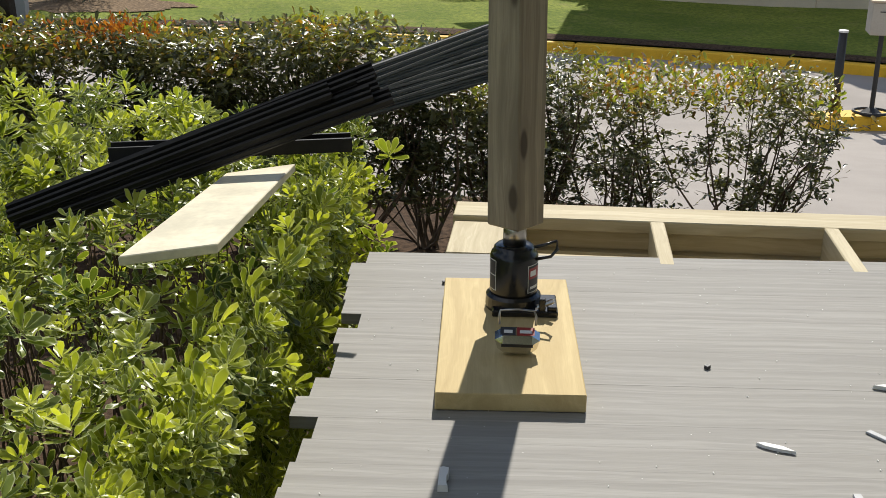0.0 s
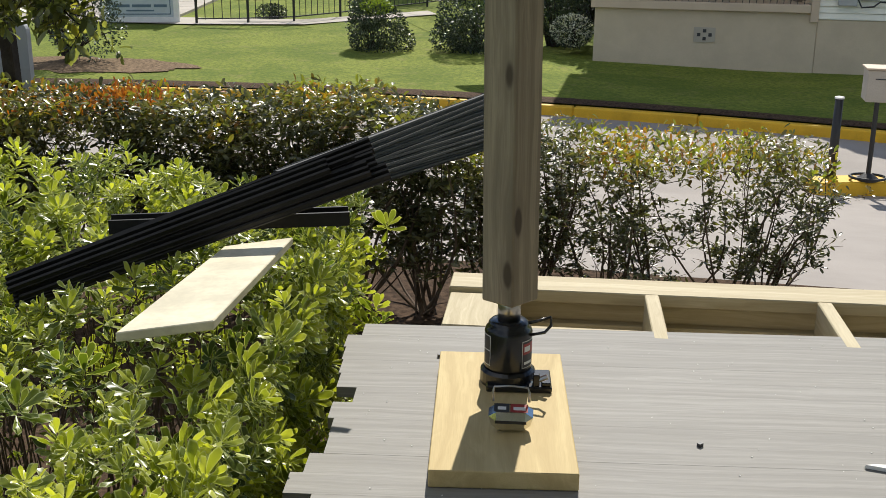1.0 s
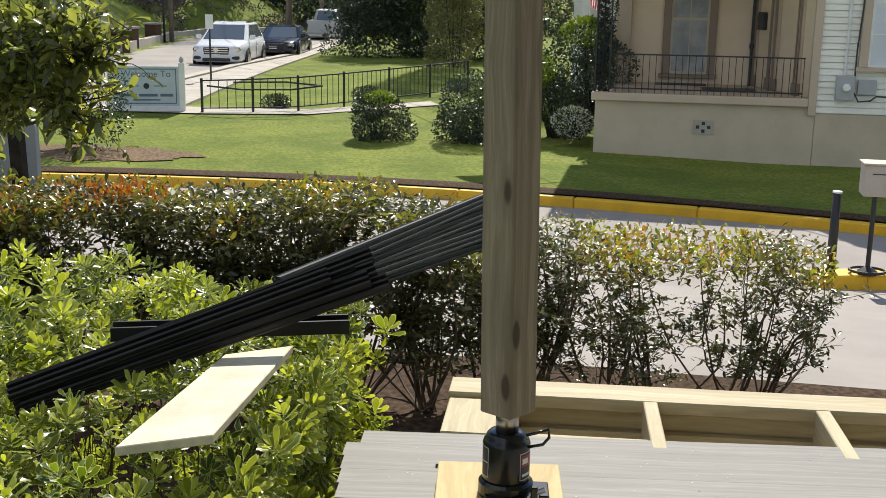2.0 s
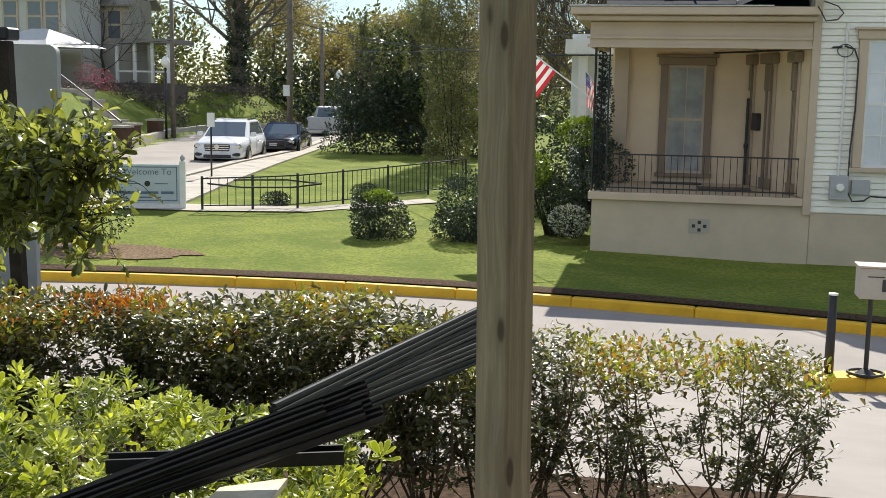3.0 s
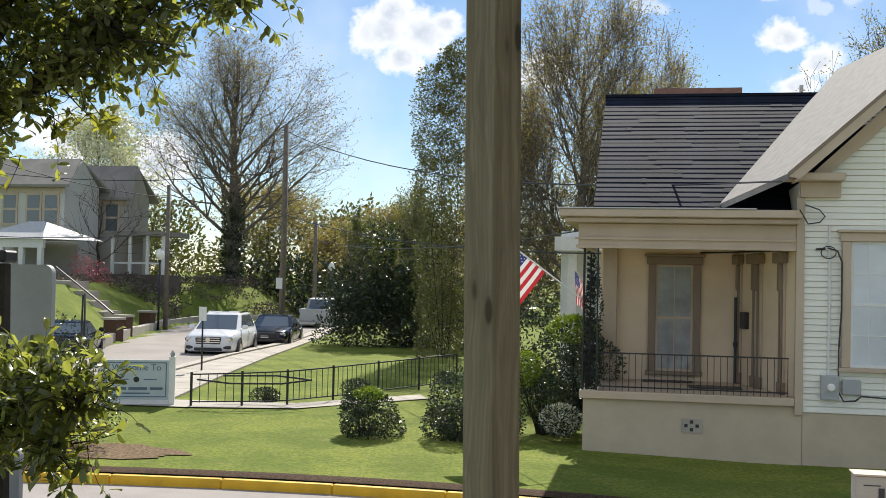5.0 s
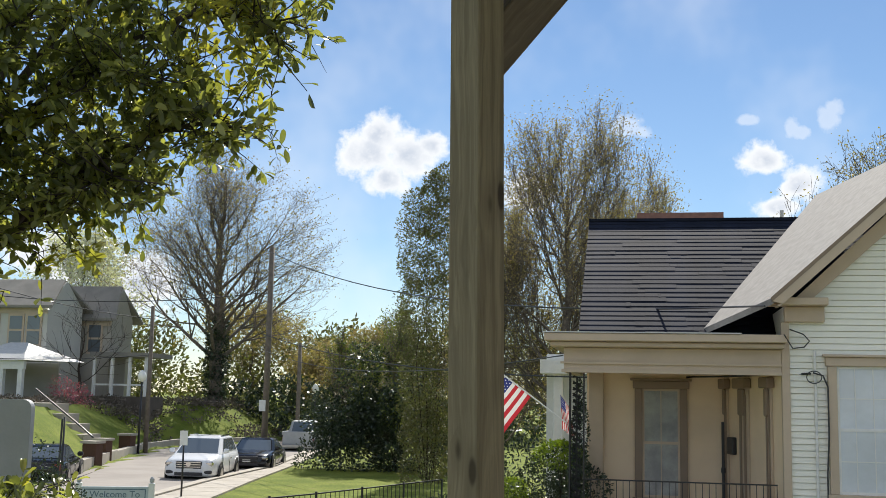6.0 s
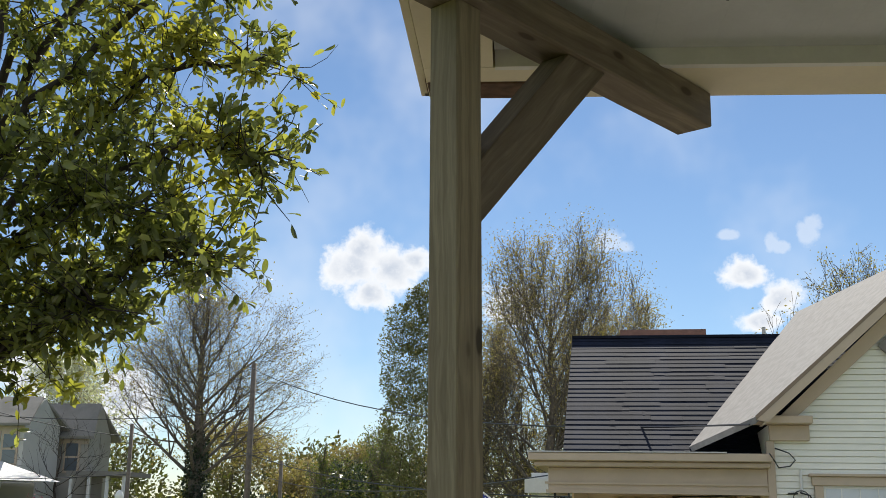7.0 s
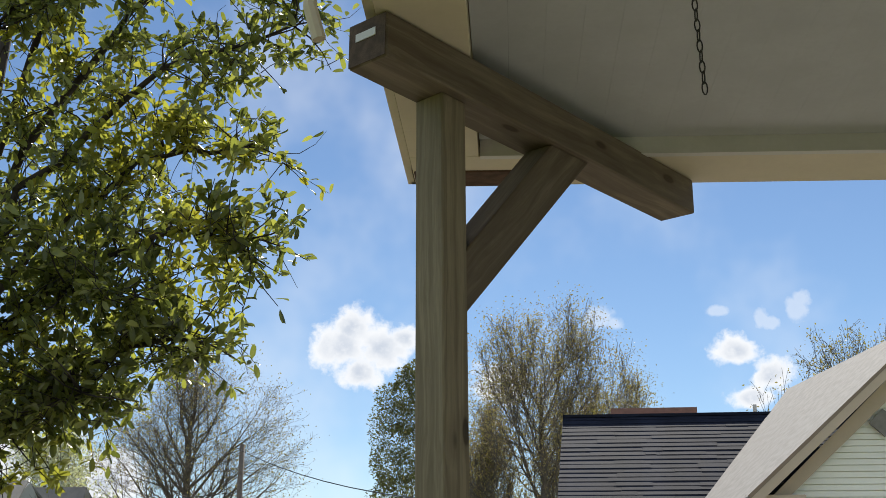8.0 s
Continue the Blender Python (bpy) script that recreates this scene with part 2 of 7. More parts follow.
M_POLE = plain("weathered_pole", (0.17, 0.14, 0.115), 0.85, vary=0.2, scale=5)
M_PINK = leafy("redbud_bloom", [(0.34, 0.09, 0.16), (0.44, 0.17, 0.25)], through=0.3)
M_WFLOWER = leafy("white_bloom", [(0.75, 0.75, 0.72), (0.6, 0.62, 0.55)], through=0.3)
M_PITT = leafy("variegated_leaf", [(0.04, 0.07, 0.018), (0.12, 0.18, 0.025), (0.07, 0.11, 0.03), (0.27, 0.35, 0.035)], (0.70, 0.74, 0.42), 0.30, 0.45,
               [(0.62, 0.69, 0.06), (0.79, 0.81, 0.15)], spec=0.6)
M_PHOT = leafy("glossy_leaf", [(0.055, 0.066, 0.032), (0.13, 0.14, 0.062), (0.24, 0.235, 0.11)], None, 0.30, 0.38,
               [(0.52, 0.20, 0.05), (0.50, 0.40, 0.06), (0.40, 0.44, 0.07), (0.34, 0.42, 0.07)], spec=0.8)
M_REDTIP = leafy("red_shoot", [(0.50, 0.13, 0.04), (0.58, 0.24, 0.05)], None, 0.4, 0.4)
M_TREELEAF = leafy("evergreen_leaf", [(0.10, 0.12, 0.055), (0.22, 0.245, 0.105), (0.40, 0.42, 0.19)], None, 0.26, 0.64, [(0.50, 0.45, 0.11), (0.40, 0.41, 0.11)], spec=0.9)
M_DARKLEAF = leafy("dark_leaf", [(0.014, 0.026, 0.016), (0.032, 0.052, 0.028), (0.075, 0.10, 0.055)], None, 0.3, 0.2, spec=0.6)
M_BRIGHTLEAF = leafy("bright_leaf", [(0.14, 0.22, 0.02), (0.25, 0.33, 0.04)], None, 0.5, 0.4)
M_BUD = leafy("spring_buds", [(0.30, 0.235, 0.15), (0.37, 0.30, 0.19), (0.33, 0.305, 0.16)], None, 0.6, 0.45)
M_FARLEAF = leafy("far_spring_leaf", [(0.11, 0.105, 0.065), (0.16, 0.15, 0.085), (0.14, 0.165, 0.07), (0.21, 0.21, 0.11)], None, 0.6, 0.34)
M_MIDLEAF = leafy("mid_leaf", [(0.09, 0.13, 0.035), (0.16, 0.20, 0.055), (0.24, 0.25, 0.08)], None, 0.5, 0.35)


def make_grass():
    m, n, b = material("lawn")
    at = n.add("ShaderNodeTexCoord").outputs["Object"]
    big, small = n.noise(at, 0.7, 4, 0.6).outputs["Fac"], n.noise(at, 14, 6, 0.75).outputs["Fac"]
    c = n.mix(n.smooth(big, 0.35, 0.65), (0.15, 0.19, 0.03), (0.25, 0.28, 0.05))
    c = n.mix(n.smooth(small, 0.35, 0.65, 0, 0.75), c, (0.07, 0.11, 0.022))
    dry = n.noise(at, 2.3, 5, 0.7).outputs["Fac"]
    c = n.mix(n.smooth(dry, 0.52, 0.74, 0, 0.55), c, (0.26, 0.235, 0.09))
    n.link(c, b.inputs["Base Color"])
    b.inputs["Roughness"].default_value, b.inputs["Specular IOR Level"].default_value = 0.9, 0.1
    bump(n, b, small, 0.5, 0.03)
    return m


def make_glass():
    m, n, b = material("window_glass")
    at = n.add("ShaderNodeTexCoord").outputs["Object"]
    b.inputs["Base Color"].default_value = (0.10, 0.12, 0.14, 1)
    b.inputs["Roughness"].default_value = 0.04
    b.inputs["Specular IOR Level"].default_value = 0.9
    bump(n, b, n.noise(at, 1.5, 2).outputs["Fac"], 0.06, 0.05)
    return m


M_GRASS, M_GLASS = make_grass(), make_glass()


# ---- mesh helpers ----
def world_of(ob):
    m = ob.matrix_basis.copy()
    return world_of(ob.parent) @ ob.matrix_parent_inverse @ m if ob.parent else m


def thing(name, at, label, category, group="", kind=""):
    """An empty at a thing's base, which its parts hang from."""
    ob = new(name)
    ob.empty_display_size = 0.1
    ob.matrix_basis = at if isinstance(at, Matrix) else Matrix.Translation(at)
    return tagged(ob, label, category, group, kind)


def hang(ob, parent, m=None):
    """Put ob at the world pose m under parent."""
    ob.matrix_basis = m if m is not None else Matrix()
    if parent is not None:
        ob.parent = parent
        ob.matrix_parent_inverse = world_of(parent).inverted()
    return ob


def link_bm(name, bm, mat, smooth=False):
    me = bpy.data.meshes.new(name)
    bmesh.ops.recalc_face_normals(bm, faces=bm.faces)
    bm.to_mesh(me)
    bm.free()
    me.materials.append(mat)
    if smooth:
        for p in me.polygons:
            p.use_smooth = True
    return new(name, me)


def part(name, bm, mat, parent=None, label="", m=None, smooth=False):
    return tagged(hang(link_bm(name, bm, mat, smooth), parent, m), label)


def box(bm, x0, x1, y0, y1, z0, z1, bevel=0.0, m=None):
    r = bmesh.ops.create_cube(bm, size=1.0)
    vs = r["verts"]
    bmesh.ops.scale(bm, vec=(x1 - x0, y1 - y0, z1 - z0), verts=vs)
    bmesh.ops.translate(bm, vec=((x0 + x1) / 2, (y0 + y1) / 2, (z0 + z1) / 2), verts=vs)
    if bevel:
        es = list({e for v in vs for e in v.link_edges})
        g = bmesh.ops.bevel(bm, geom=es, offset=bevel, segments=1, affect="EDGES")
        vs = list({v for f in g["faces"] for v in f.verts} | {v for v in vs if v.is_valid})
    if m is not None:
        bmesh.ops.transform(bm, matrix=m, verts=vs)
    return bm


def boxed(name, ext, mat, parent=None, label="", bevel=0.0, m=None):
    return part(name, box(bmesh.new(), *ext, bevel), mat, parent, label, m)


def axis_pose(p0, p1, up=(0, 0, 1)):
    """The pose whose x runs from p0 to p1 and whose z is nearest to up."""
    p0, p1 = Vector(p0), Vector(p1)
    x = (p1 - p0).normalized()
    y = Vector(up).cross(x).normalized()
    z = x.cross(y)
    return Matrix.Translation(p0) @ Matrix((x, y, z)).transposed().to_4x4(), (p1 - p0).length


def bar(name, p0, p1, w, h, mat, parent=None, label="", up=(0, 0, 1), bevel=0.003):
    """A sawn piece from p0 to p1 (its middle line), w across and h high."""
    m, long = axis_pose(p0, p1, up)
    return part(name, box(bmesh.new(), 0, long, -w / 2, w / 2, -h / 2, h / 2, bevel), mat, parent, label, m)


def lathe(bm, profile, seg=24, m=None):
    """A turned body from (radius, height) pairs."""
    rings = []
    for r, z in profile:
        rings.append([bm.verts.new((r * math.cos(2 * math.pi * i / seg), r * math.sin(2 * math.pi * i / seg), z)) for i in range(seg)])
    for a, b in zip(rings, rings[1:]):
        for i in range(seg):
            bm.faces.new((a[i], a[(i + 1) % seg], b[(i + 1) % seg], b[i]))
    bm.faces.new(rings[0][::-1])
    bm.faces.new(rings[-1])
    if m is not None:
        bmesh.ops.transform(bm, matrix=m, verts=[v for r in rings for v in r])
    return bm


def tube(bm, pts, r, seg=6, r1=None):
    """A round rod along points, tapering to r1."""
    pts = [Vector(p) for p in pts]
    prev = None
    rings = []
    for i, p in enumerate(pts):
        d = (pts[min(i + 1, len(pts) - 1)] - pts[max(i - 1, 0)]).normalized()
        side = d.cross(Vector((0, 0, 1))) if abs(d.z) < 0.95 else d.cross(Vector((1, 0, 0)))
        side.normalize()
        if prev is not None and side.dot(prev) < 0:
            side = -side
        prev = side
        up = d.cross(side)
        k = r if r1 is None else r + (r1 - r) * i / max(1, len(pts) - 1)
        rings.append([bm.verts.new(p + k * (side * math.cos(2 * math.pi * j / seg) + up * math.sin(2 * math.pi * j / seg))) for j in range(seg)])
    for a, b in zip(rings, rings[1:]):
        for j in range(seg):
            bm.faces.new((a[j], a[(j + 1) % seg], b[(j + 1) % seg], b[j]))
    bm.faces.new(rings[0])
    bm.faces.new(rings[-1][::-1])
    return bm


def raw_mesh(name, verts, faces, mat, attrs=None):
    """A mesh from arrays; faces is an (n, 3) or (n, 4) array."""
    verts, faces = np.asarray(verts, np.float32), np.asarray(faces, np.int32)
    me = bpy.data.meshes.new(name)
    n, k = faces.shape
    me.vertices.add(len(verts))
    me.vertices.foreach_set("co", verts.ravel())
    me.loops.add(n * k)
    me.loops.foreach_set("vertex_index", faces.ravel())
    me.polygons.add(n)
    me.polygons.foreach_set("loop_start", np.arange(0, n * k, k, dtype=np.int32))
    me.materials.append(mat)
    for key, vals in (attrs or {}).items():
        a = me.attributes.new(key, "FLOAT", "POINT")
        a.data.foreach_set("value", np.asarray(vals, np.float32))
    me.update(calc_edges=True)
    me.validate()
    return new(name, me)


def unit(v):
    return v / np.maximum(np.linalg.norm(v, axis=-1, keepdims=True), 1e-9)


def leaves(at, way, up, size, slim=0.42, droop=0.15, young=None, fold=0.12, bulge=0.6):
    """Arrays for many leaves: base, direction, upper side, length. Nine points and eight triangles each."""
    at, way, up = np.asarray(at, float), unit(np.asarray(way, float)), np.asarray(up, float)
    side = unit(np.cross(way, up))
    nor = np.cross(side, way)
    L = np.asarray(size, float)[:, None]
    w = L * slim / 2
    f = fold * w * 2
    def edge(t, k, up_, sgn):
        return at + way * L * t + side * w * k * sgn + nor * f * up_

    pts = np.stack([at, edge(0.38, bulge, 1.0, 1), edge(0.70, 1.0, 1.0, 1), edge(0.91, 0.72, 0.5, 1), at + way * L - nor * L * droop,
                    edge(0.91, 0.72, 0.5, -1), edge(0.70, 1.0, 1.0, -1), edge(0.38, bulge, 1.0, -1), at + way * L * 0.60], 1)
    n = len(at)
    tri = np.array([(i, (i + 1) % 8, 8) for i in range(8)])
    faces = (tri[None] + (np.arange(n) * 9)[:, None, None]).reshape(-1, 3)
    rim = np.tile([1] * 8 + [0], n)
    y = np.repeat(np.zeros(n) if young is None else young, 9)
    return pts.reshape(-1, 3), faces, {"rim": rim, "young": y}


def simple_leaves(at, way, up, size, slim=0.45):
    """Four-point leaves for foliage seen from afar."""
    at, way = np.asarray(at, float), unit(np.asarray(way, float))
    side = unit(np.cross(way, np.asarray(up, float)))
    L = np.asarray(size, float)[:, None]
    pts = np.stack([at, at + way * L * 0.5 + side * L * slim / 2, at + way * L, at + way * L * 0.5 - side * L * slim / 2], 1)
    return pts.reshape(-1, 3), np.arange(4 * len(at)).reshape(-1, 4)


def twigs(rng, roots, tips, r0, r1, bend=0.1, steps=4, seg=3):
    """Arrays for many thin bent stems."""
    n = len(roots)
    t = np.linspace(0, 1, steps)[None, :, None]
    mid = rng.normal(0, 1, (n, 1, 3)) * bend * np.linalg.norm(tips - roots, axis=1)[:, None, None]
    line = roots[:, None] * (1 - t) + tips[:, None] * t + mid * np.sin(t * math.pi) + rng.normal(0, 0.2, (n, steps, 3)) * bend * 0.3 * np.sin(t * math.pi)
    d = unit(tips - roots)
    a = unit(np.cross(d, np.array([0.31, 0.83, 0.21])))
    b = np.cross(d, a)
    ang = np.arange(seg) * 2 * math.pi / seg
    ring = a[:, None, None] * np.cos(ang)[None, None, :, None] + b[:, None, None] * np.sin(ang)[None, None, :, None]
    r = (np.asarray(r0)[:, None] * (1 - t[..., 0]) + np.asarray(r1)[:, None] * t[..., 0])[..., None, None]
    pts = (line[:, :, None] + ring * r).reshape(-1, 3)
    base = (np.arange(n) * steps * seg)[:, None, None, None]
    i = np.arange(steps - 1)[None, :, None, None] * seg
    j = np.arange(seg)[None, None, :, None]
    jn = (j + 1) % seg
    f = np.concatenate([base + i + j, base + i + jn, base + i + seg + jn, base + i + seg + j], -1).reshape(-1, 4)
    return pts, f


# ---- ground, drive, kerbs ----
def kerb_y(x):
    """The line of the far kerb."""
    return 14.35 - 0.018 * (x + 4.5) ** 2 if x < 4 else 14.35 - 0.018 * 72.25 - (x - 4) * 0.31


def drive_z(x, y):
    return -1.03 - 0.93 * min(1, max(0, (y - 4.0) / 6.0)) if y < 10 else -1.96


BANK_Y, BANK_X = (36, 44, 53, 58.5, 65, 80), (-20.6, -22.9, -25.3, -25.7, -22.6, -25.0)    # foot of the bank beside the street


def lawn_z(x, y):
    k = y - kerb_y(x)
    z = -1.80 + 0.03 * min(max(k, 0), 8) * min(1, max(0, (2 - x) / 5))
    far = max(0, y - 24)
    z += 0.004 * far
    foot = float(np.interp(y, BANK_Y, BANK_X))
    return z + min(2.3, 0.68 * max(0, foot - x - 0.3)) * min(1, max(0, (y - 34) / 5))


def sheet(name, xs, ys, zf, mat, label, category):
    bm = bmesh.new()
    g = [[bm.verts.new((x, y, zf(x, y))) for x in xs] for y in ys]
    for a, b in zip(g, g[1:]):
        for i in range(len(xs) - 1):
            bm.faces.new((a[i], a[i + 1], b[i + 1], b[i]))
    return tagged(part(name, bm, mat, smooth=True), label, category, kind="structure")


def ground_z(x, y):
    r = math.hypot(x, y)
    return -2.35 if r < 150 else -2.35 + (r - 150) * 0.004


GX = [-1500, -600, -300, -150, -100, -60, -30, 0, 30, 60, 100, 150, 300, 600, 1500]
sheet("ground", GX, GX, ground_z, M_GRASS, "grass ground reaching out to the far trees", "ground")

# hedge bed and drive
sheet("bed_soil", [-6, -4, -2, 0, 2], [-6, -3, 0, 2, 3.95], lambda x, y: -1.0, M_MULCH, "brown mulch bed under the hedges", "soil")
dx = np.arange(-30, 30.1, 1.0)
bm = bmesh.new()
rows = []
for k in np.linspace(0, 1, 15):
    rows.append([bm.verts.new((x, 3.95 + (kerb_y(max(x, -22)) - 3.95) * k, drive_z(x, 3.95 + (kerb_y(max(x, -22)) - 3.95) * k))) for x in dx])
for a, b in zip(rows, rows[1:]):
    for i in range(len(dx) - 1):
        bm.faces.new((a[i], a[i + 1], b[i + 1], b[i]))
tagged(part("drive", bm, M_ASPH, smooth=True), "pale worn asphalt drive between hedge and lawn", "driveway", kind="structure")

# lawn from the kerb outwards
lx = np.concatenate([np.concatenate([np.arange(-80, -40, 4.0), np.arange(-40, -14, 1.0)]), np.arange(-14, 12, 1.0), np.arange(12, 61, 6.0)])
bm = bmesh.new()
rows = []
for k in np.concatenate([np.linspace(0, 8, 9), np.linspace(10, 70, 21), [90, 130]]):
    rows.append([bm.verts.new((x, kerb_y(max(x, -22)) + 0.078 + k, lawn_z(x, kerb_y(max(x, -22)) + 0.078 + k))) for x in lx])
for a, b in zip(rows, rows[1:]):
    for i in range(len(lx) - 1):
        bm.faces.new((a[i], a[i + 1], b[i + 1], b[i]))
tagged(part("lawn", bm, M_GRASS, smooth=True), "mown green lawn in front of the house", "lawn", kind="structure")


def kerb(name, pts, z0, z1, wide, label):
    """Painted kerb stones end to end along a line."""
    base = thing(name, (0, 0, 0), label, "kerb", kind="structure")
    for (xa, ya), (xb, yb) in zip(pts, pts[1:]):
        a, b = Vector((xa, ya, (z0 + z1) / 2)), Vector((xb, yb, (z0 + z1) / 2))
        d = (b - a).normalized() * 0.004
        bar("kerb_stone", a + d, b - d, wide, z1 - z0, M_YELLOW, base, bevel=0.02)
    return base


xs = np.arange(-19, 13, 1.8)
kerb("kerb_far", [(x, kerb_y(x)) for x in xs], -2.05, -1.815, 0.16, "yellow painted concrete kerb along the lawn")
bm = bmesh.new()
rr = [[bm.verts.new((x, kerb_y(x) + o, lawn_z(x, kerb_y(x) + o) + h)) for x in np.arange(-16, 10, 0.5)] for o, h in ((0.075, 0.004), (0.25, 0.03), (0.5, 0.008))]
for a, b in zip(rr, rr[1:]):
    for i in range(len(a) - 1):
        bm.faces.new((a[i], a[i + 1], b[i + 1], b[i]))
tagged(part("soil_edge", bm, M_MULCH, smooth=True), "bare dark soil strip behind the kerb", "soil", kind="structure")
kerb("kerb_island", [(1.95, 10.1), (2.5, 10.3), (3.6, 10.45), (5.2, 10.6), (7, 10.7)], -2.05, -1.80, 0.34, "yellow painted kerb of the traffic island")

# street running up behind the lawn
st = [(-12.4, 21.5), (-14.0, 28), (-14.8, 35), (-15.25, 43), (-17.0, 53), (-19.2, 64), (-22.5, 76)]
sl = [(-16.5, 20.5), (-18.2, 28), (-20.2, 36), (-22.6, 44), (-25.6, 53), (-24.2, 64), (-25.5, 76)]
bm = bmesh.new()
a = [bm.verts.new((x, y, lawn_z(-12, y) + 0.02)) for x, y in st]
b = [bm.verts.new((x, y, lawn_z(-12, y) + 0.02)) for x, y in sl]
c = [bm.verts.new((x - 12, y - 3, lawn_z(-12, y) + 0.015)) for x, y in sl[:2]]
for i in range(len(a) - 1):
    bm.faces.new((a[i], a[i + 1], b[i + 1], b[i]))
bm.faces.new((b[0], b[1], c[1], c[0]))
tagged(part("street", bm, M_STREET), "sunlit pale street climbing past parked cars", "street", kind="structure")
base = thing("street_edging", (0, 0, 0), "concrete gutter along the street verge", "kerb", kind="structure")
for (xa, ya), (xb, yb) in zip(st, st[1:]):
    bar("kerb_stone", (xa + 0.1, ya, lawn_z(-12, ya) + 0.05), (xb + 0.1, yb, lawn_z(-12, yb) + 0.05), 0.35, 0.12, M_CONC, base)
pe = [(-10.7, 21.5), (-12.0, 28), (-13.2, 35), (-14.4, 43), (-16.1, 53), (-18.4, 64), (-21.8, 76)]
base = thing("pavement", (-13, 35, -1.7), "tan concrete pavement between street and lawn", "pavement", kind="structure")
for (sa, sb), (ea, eb) in zip(zip(st, st[1:]), zip(pe, pe[1:])):
    for k in range(5):
        t0, t1 = k / 5 + 0.003, (k + 1) / 5 - 0.003
        bm = bmesh.new()
        q = [(sa[0] + (sb[0] - sa[0]) * t + 0.3, sa[1] + (sb[1] - sa[1]) * t) for t in (t0, t1)] + [(ea[0] + (eb[0] - ea[0]) * t, ea[1] + (eb[1] - ea[1]) * t) for t in (t1, t0)]
        hi = [bm.verts.new((x, y, lawn_z(-12, y) + 0.06)) for x, y in q]
        lo = [bm.verts.new((x, y, lawn_z(-12, y) - 0.05)) for x, y in q]
        bm.faces.new(hi), bm.faces.new(lo[::-1])
        for i in range(4):
            bm.faces.new((lo[i], lo[(i + 1) % 4], hi[(i + 1) % 4], hi[i]))
        part("slab", bm, M_CONC, base)
bm = bmesh.new()
p = [(-19, 21.2), (-10.2, 22.0), (-7.9, 22.3), (-5.6, 25.2), (-5.2, 24.4), (-7.6, 21.5), (-10.0, 20.9), (-19, 19.9)]
top = [bm.verts.new((x, y, lawn_z(x, y) + 0.03)) for x, y in p]
for i in range(3):
    bm.faces.new((top[i], top[i + 1], top[6 - i], top[7 - i]))
tagged(part("path", bm, M_CONC), "pale concrete footpath behind the sign", "path", kind="structure")

# ---- deck ----
DECK = Matrix.Rotation(radians(8.5), 4, "Z")
deck = thing("deck", DECK, "weathered grey board deck with ragged uncut board ends", "deck", kind="structure")
ENDS = [-0.372, -0.408, -0.402, -0.398, -0.392, -0.345, -0.388, -0.374, -0.372, -0.40, -0.425, -0.37, -0.385, -0.395, -0.40]
WB = 0.0805
rng = random.Random(4)
for i in range(56):
    v1 = 0.382 - i * WB
    u0 = ENDS[i] if i < len(ENDS) else -0.39 + rng.uniform(-0.03, 0.03)
    gap = 0.00008
    lift = rng.uniform(-0.0003, 0.0003)
    m = DECK @ Matrix.Translation((u0, v1 - WB / 2, -0.014 + lift))
    part("deck_board", box(bmesh.new(), 0, 4.2 - u0, -WB / 2 + gap, WB / 2 - gap, -0.012, 0.014), M_DECK, deck, m=m)
joist = thing("deck_joists", DECK, "dark timber joists under the deck", "joist", kind="structure")
for u in np.arange(-0.26, 4.2, 0.41):
    bar("joist", DECK @ Vector((u, 0.34, -0.12)), DECK @ Vector((u, -4.1, -0.12)), 0.04, 0.18, M_BEAM, joist)
bar("rim_joist", DECK @ Vector((-0.3, 0.335, -0.12)), DECK @ Vector((4.2, 0.335, -0.12)), 0.04, 0.18, M_BEAM, joist)
for u in (-0.2, 2.0, 4.0):
    for v in (0.25, -2.0, -4.0):
        bar("pier", DECK @ Vector((u, v, -1.02)), DECK @ Vector((u, v, -0.2)), 0.14, 0.14, M_BEAM, joist, up=(0, 1, 0))

# new frame beyond the deck
frame_box = thing("landing_frame", DECK, "new pale pine joist frame beyond the deck", "frame")
FR = Matrix.Translation((-0.27, 0.80, -0.02)) @ Matrix.Rotation(radians(5.5), 4, "Z")


def fp(u, v, w):
    return FR @ Vector((u, v, w))


bar("rim", fp(0, -0.045, -0.07), fp(3.6, -0.045, -0.07), 0.038, 0.14, M_FRAME, frame_box)
bar("ledger", fp(0.2, -0.085, -0.115), fp(3.6, -0.085, -0.115), 0.038, 0.05, M_FRAME, frame_box)
bar("top_board", fp(-0.01, -0.065, 0.0), fp(3.6, -0.065, 0.0), 0.13, 0.038, M_FRAME, frame_box)
bar("inner_rim", fp(0, -0.36, -0.08), fp(3.6, -0.36, -0.08), 0.038, 0.14, M_FRAME, frame_box)
bar("end_block", fp(0.09, -0.14, -0.06), fp(0.09, -0.40, -0.06), 0.19, 0.13, M_FRAME, frame_box)
for u in (0.57, 1.05, 1.53, 2.01, 2.49):
    bar("joist", fp(u, -0.132, -0.05), fp(u, -0.47, -0.05), 0.04, 0.14, M_FRAME, frame_box)
for u in (0.1, 1.8, 3.5):
    bar("leg", fp(u, -0.05, -0.98), fp(u, -0.05, -0.14), 0.09, 0.09, M_FRAME, frame_box, up=(0, 1, 0))
box_bed = thing("frame_skirt", (0, 0, 0), "brown boards closing the landing frame underneath", "boards")
bar("skirt", fp(0, -0.2, -0.21), fp(3.6, -0.2, -0.21), 0.3, 0.02, M_BEAM, box_bed)
for u in (0.05, 3.4):
    bar("skirt_leg", fp(u, -0.2, -0.98), fp(u, -0.2, -0.22), 0.05, 0.05, M_BEAM, box_bed, up=(0, 1, 0))

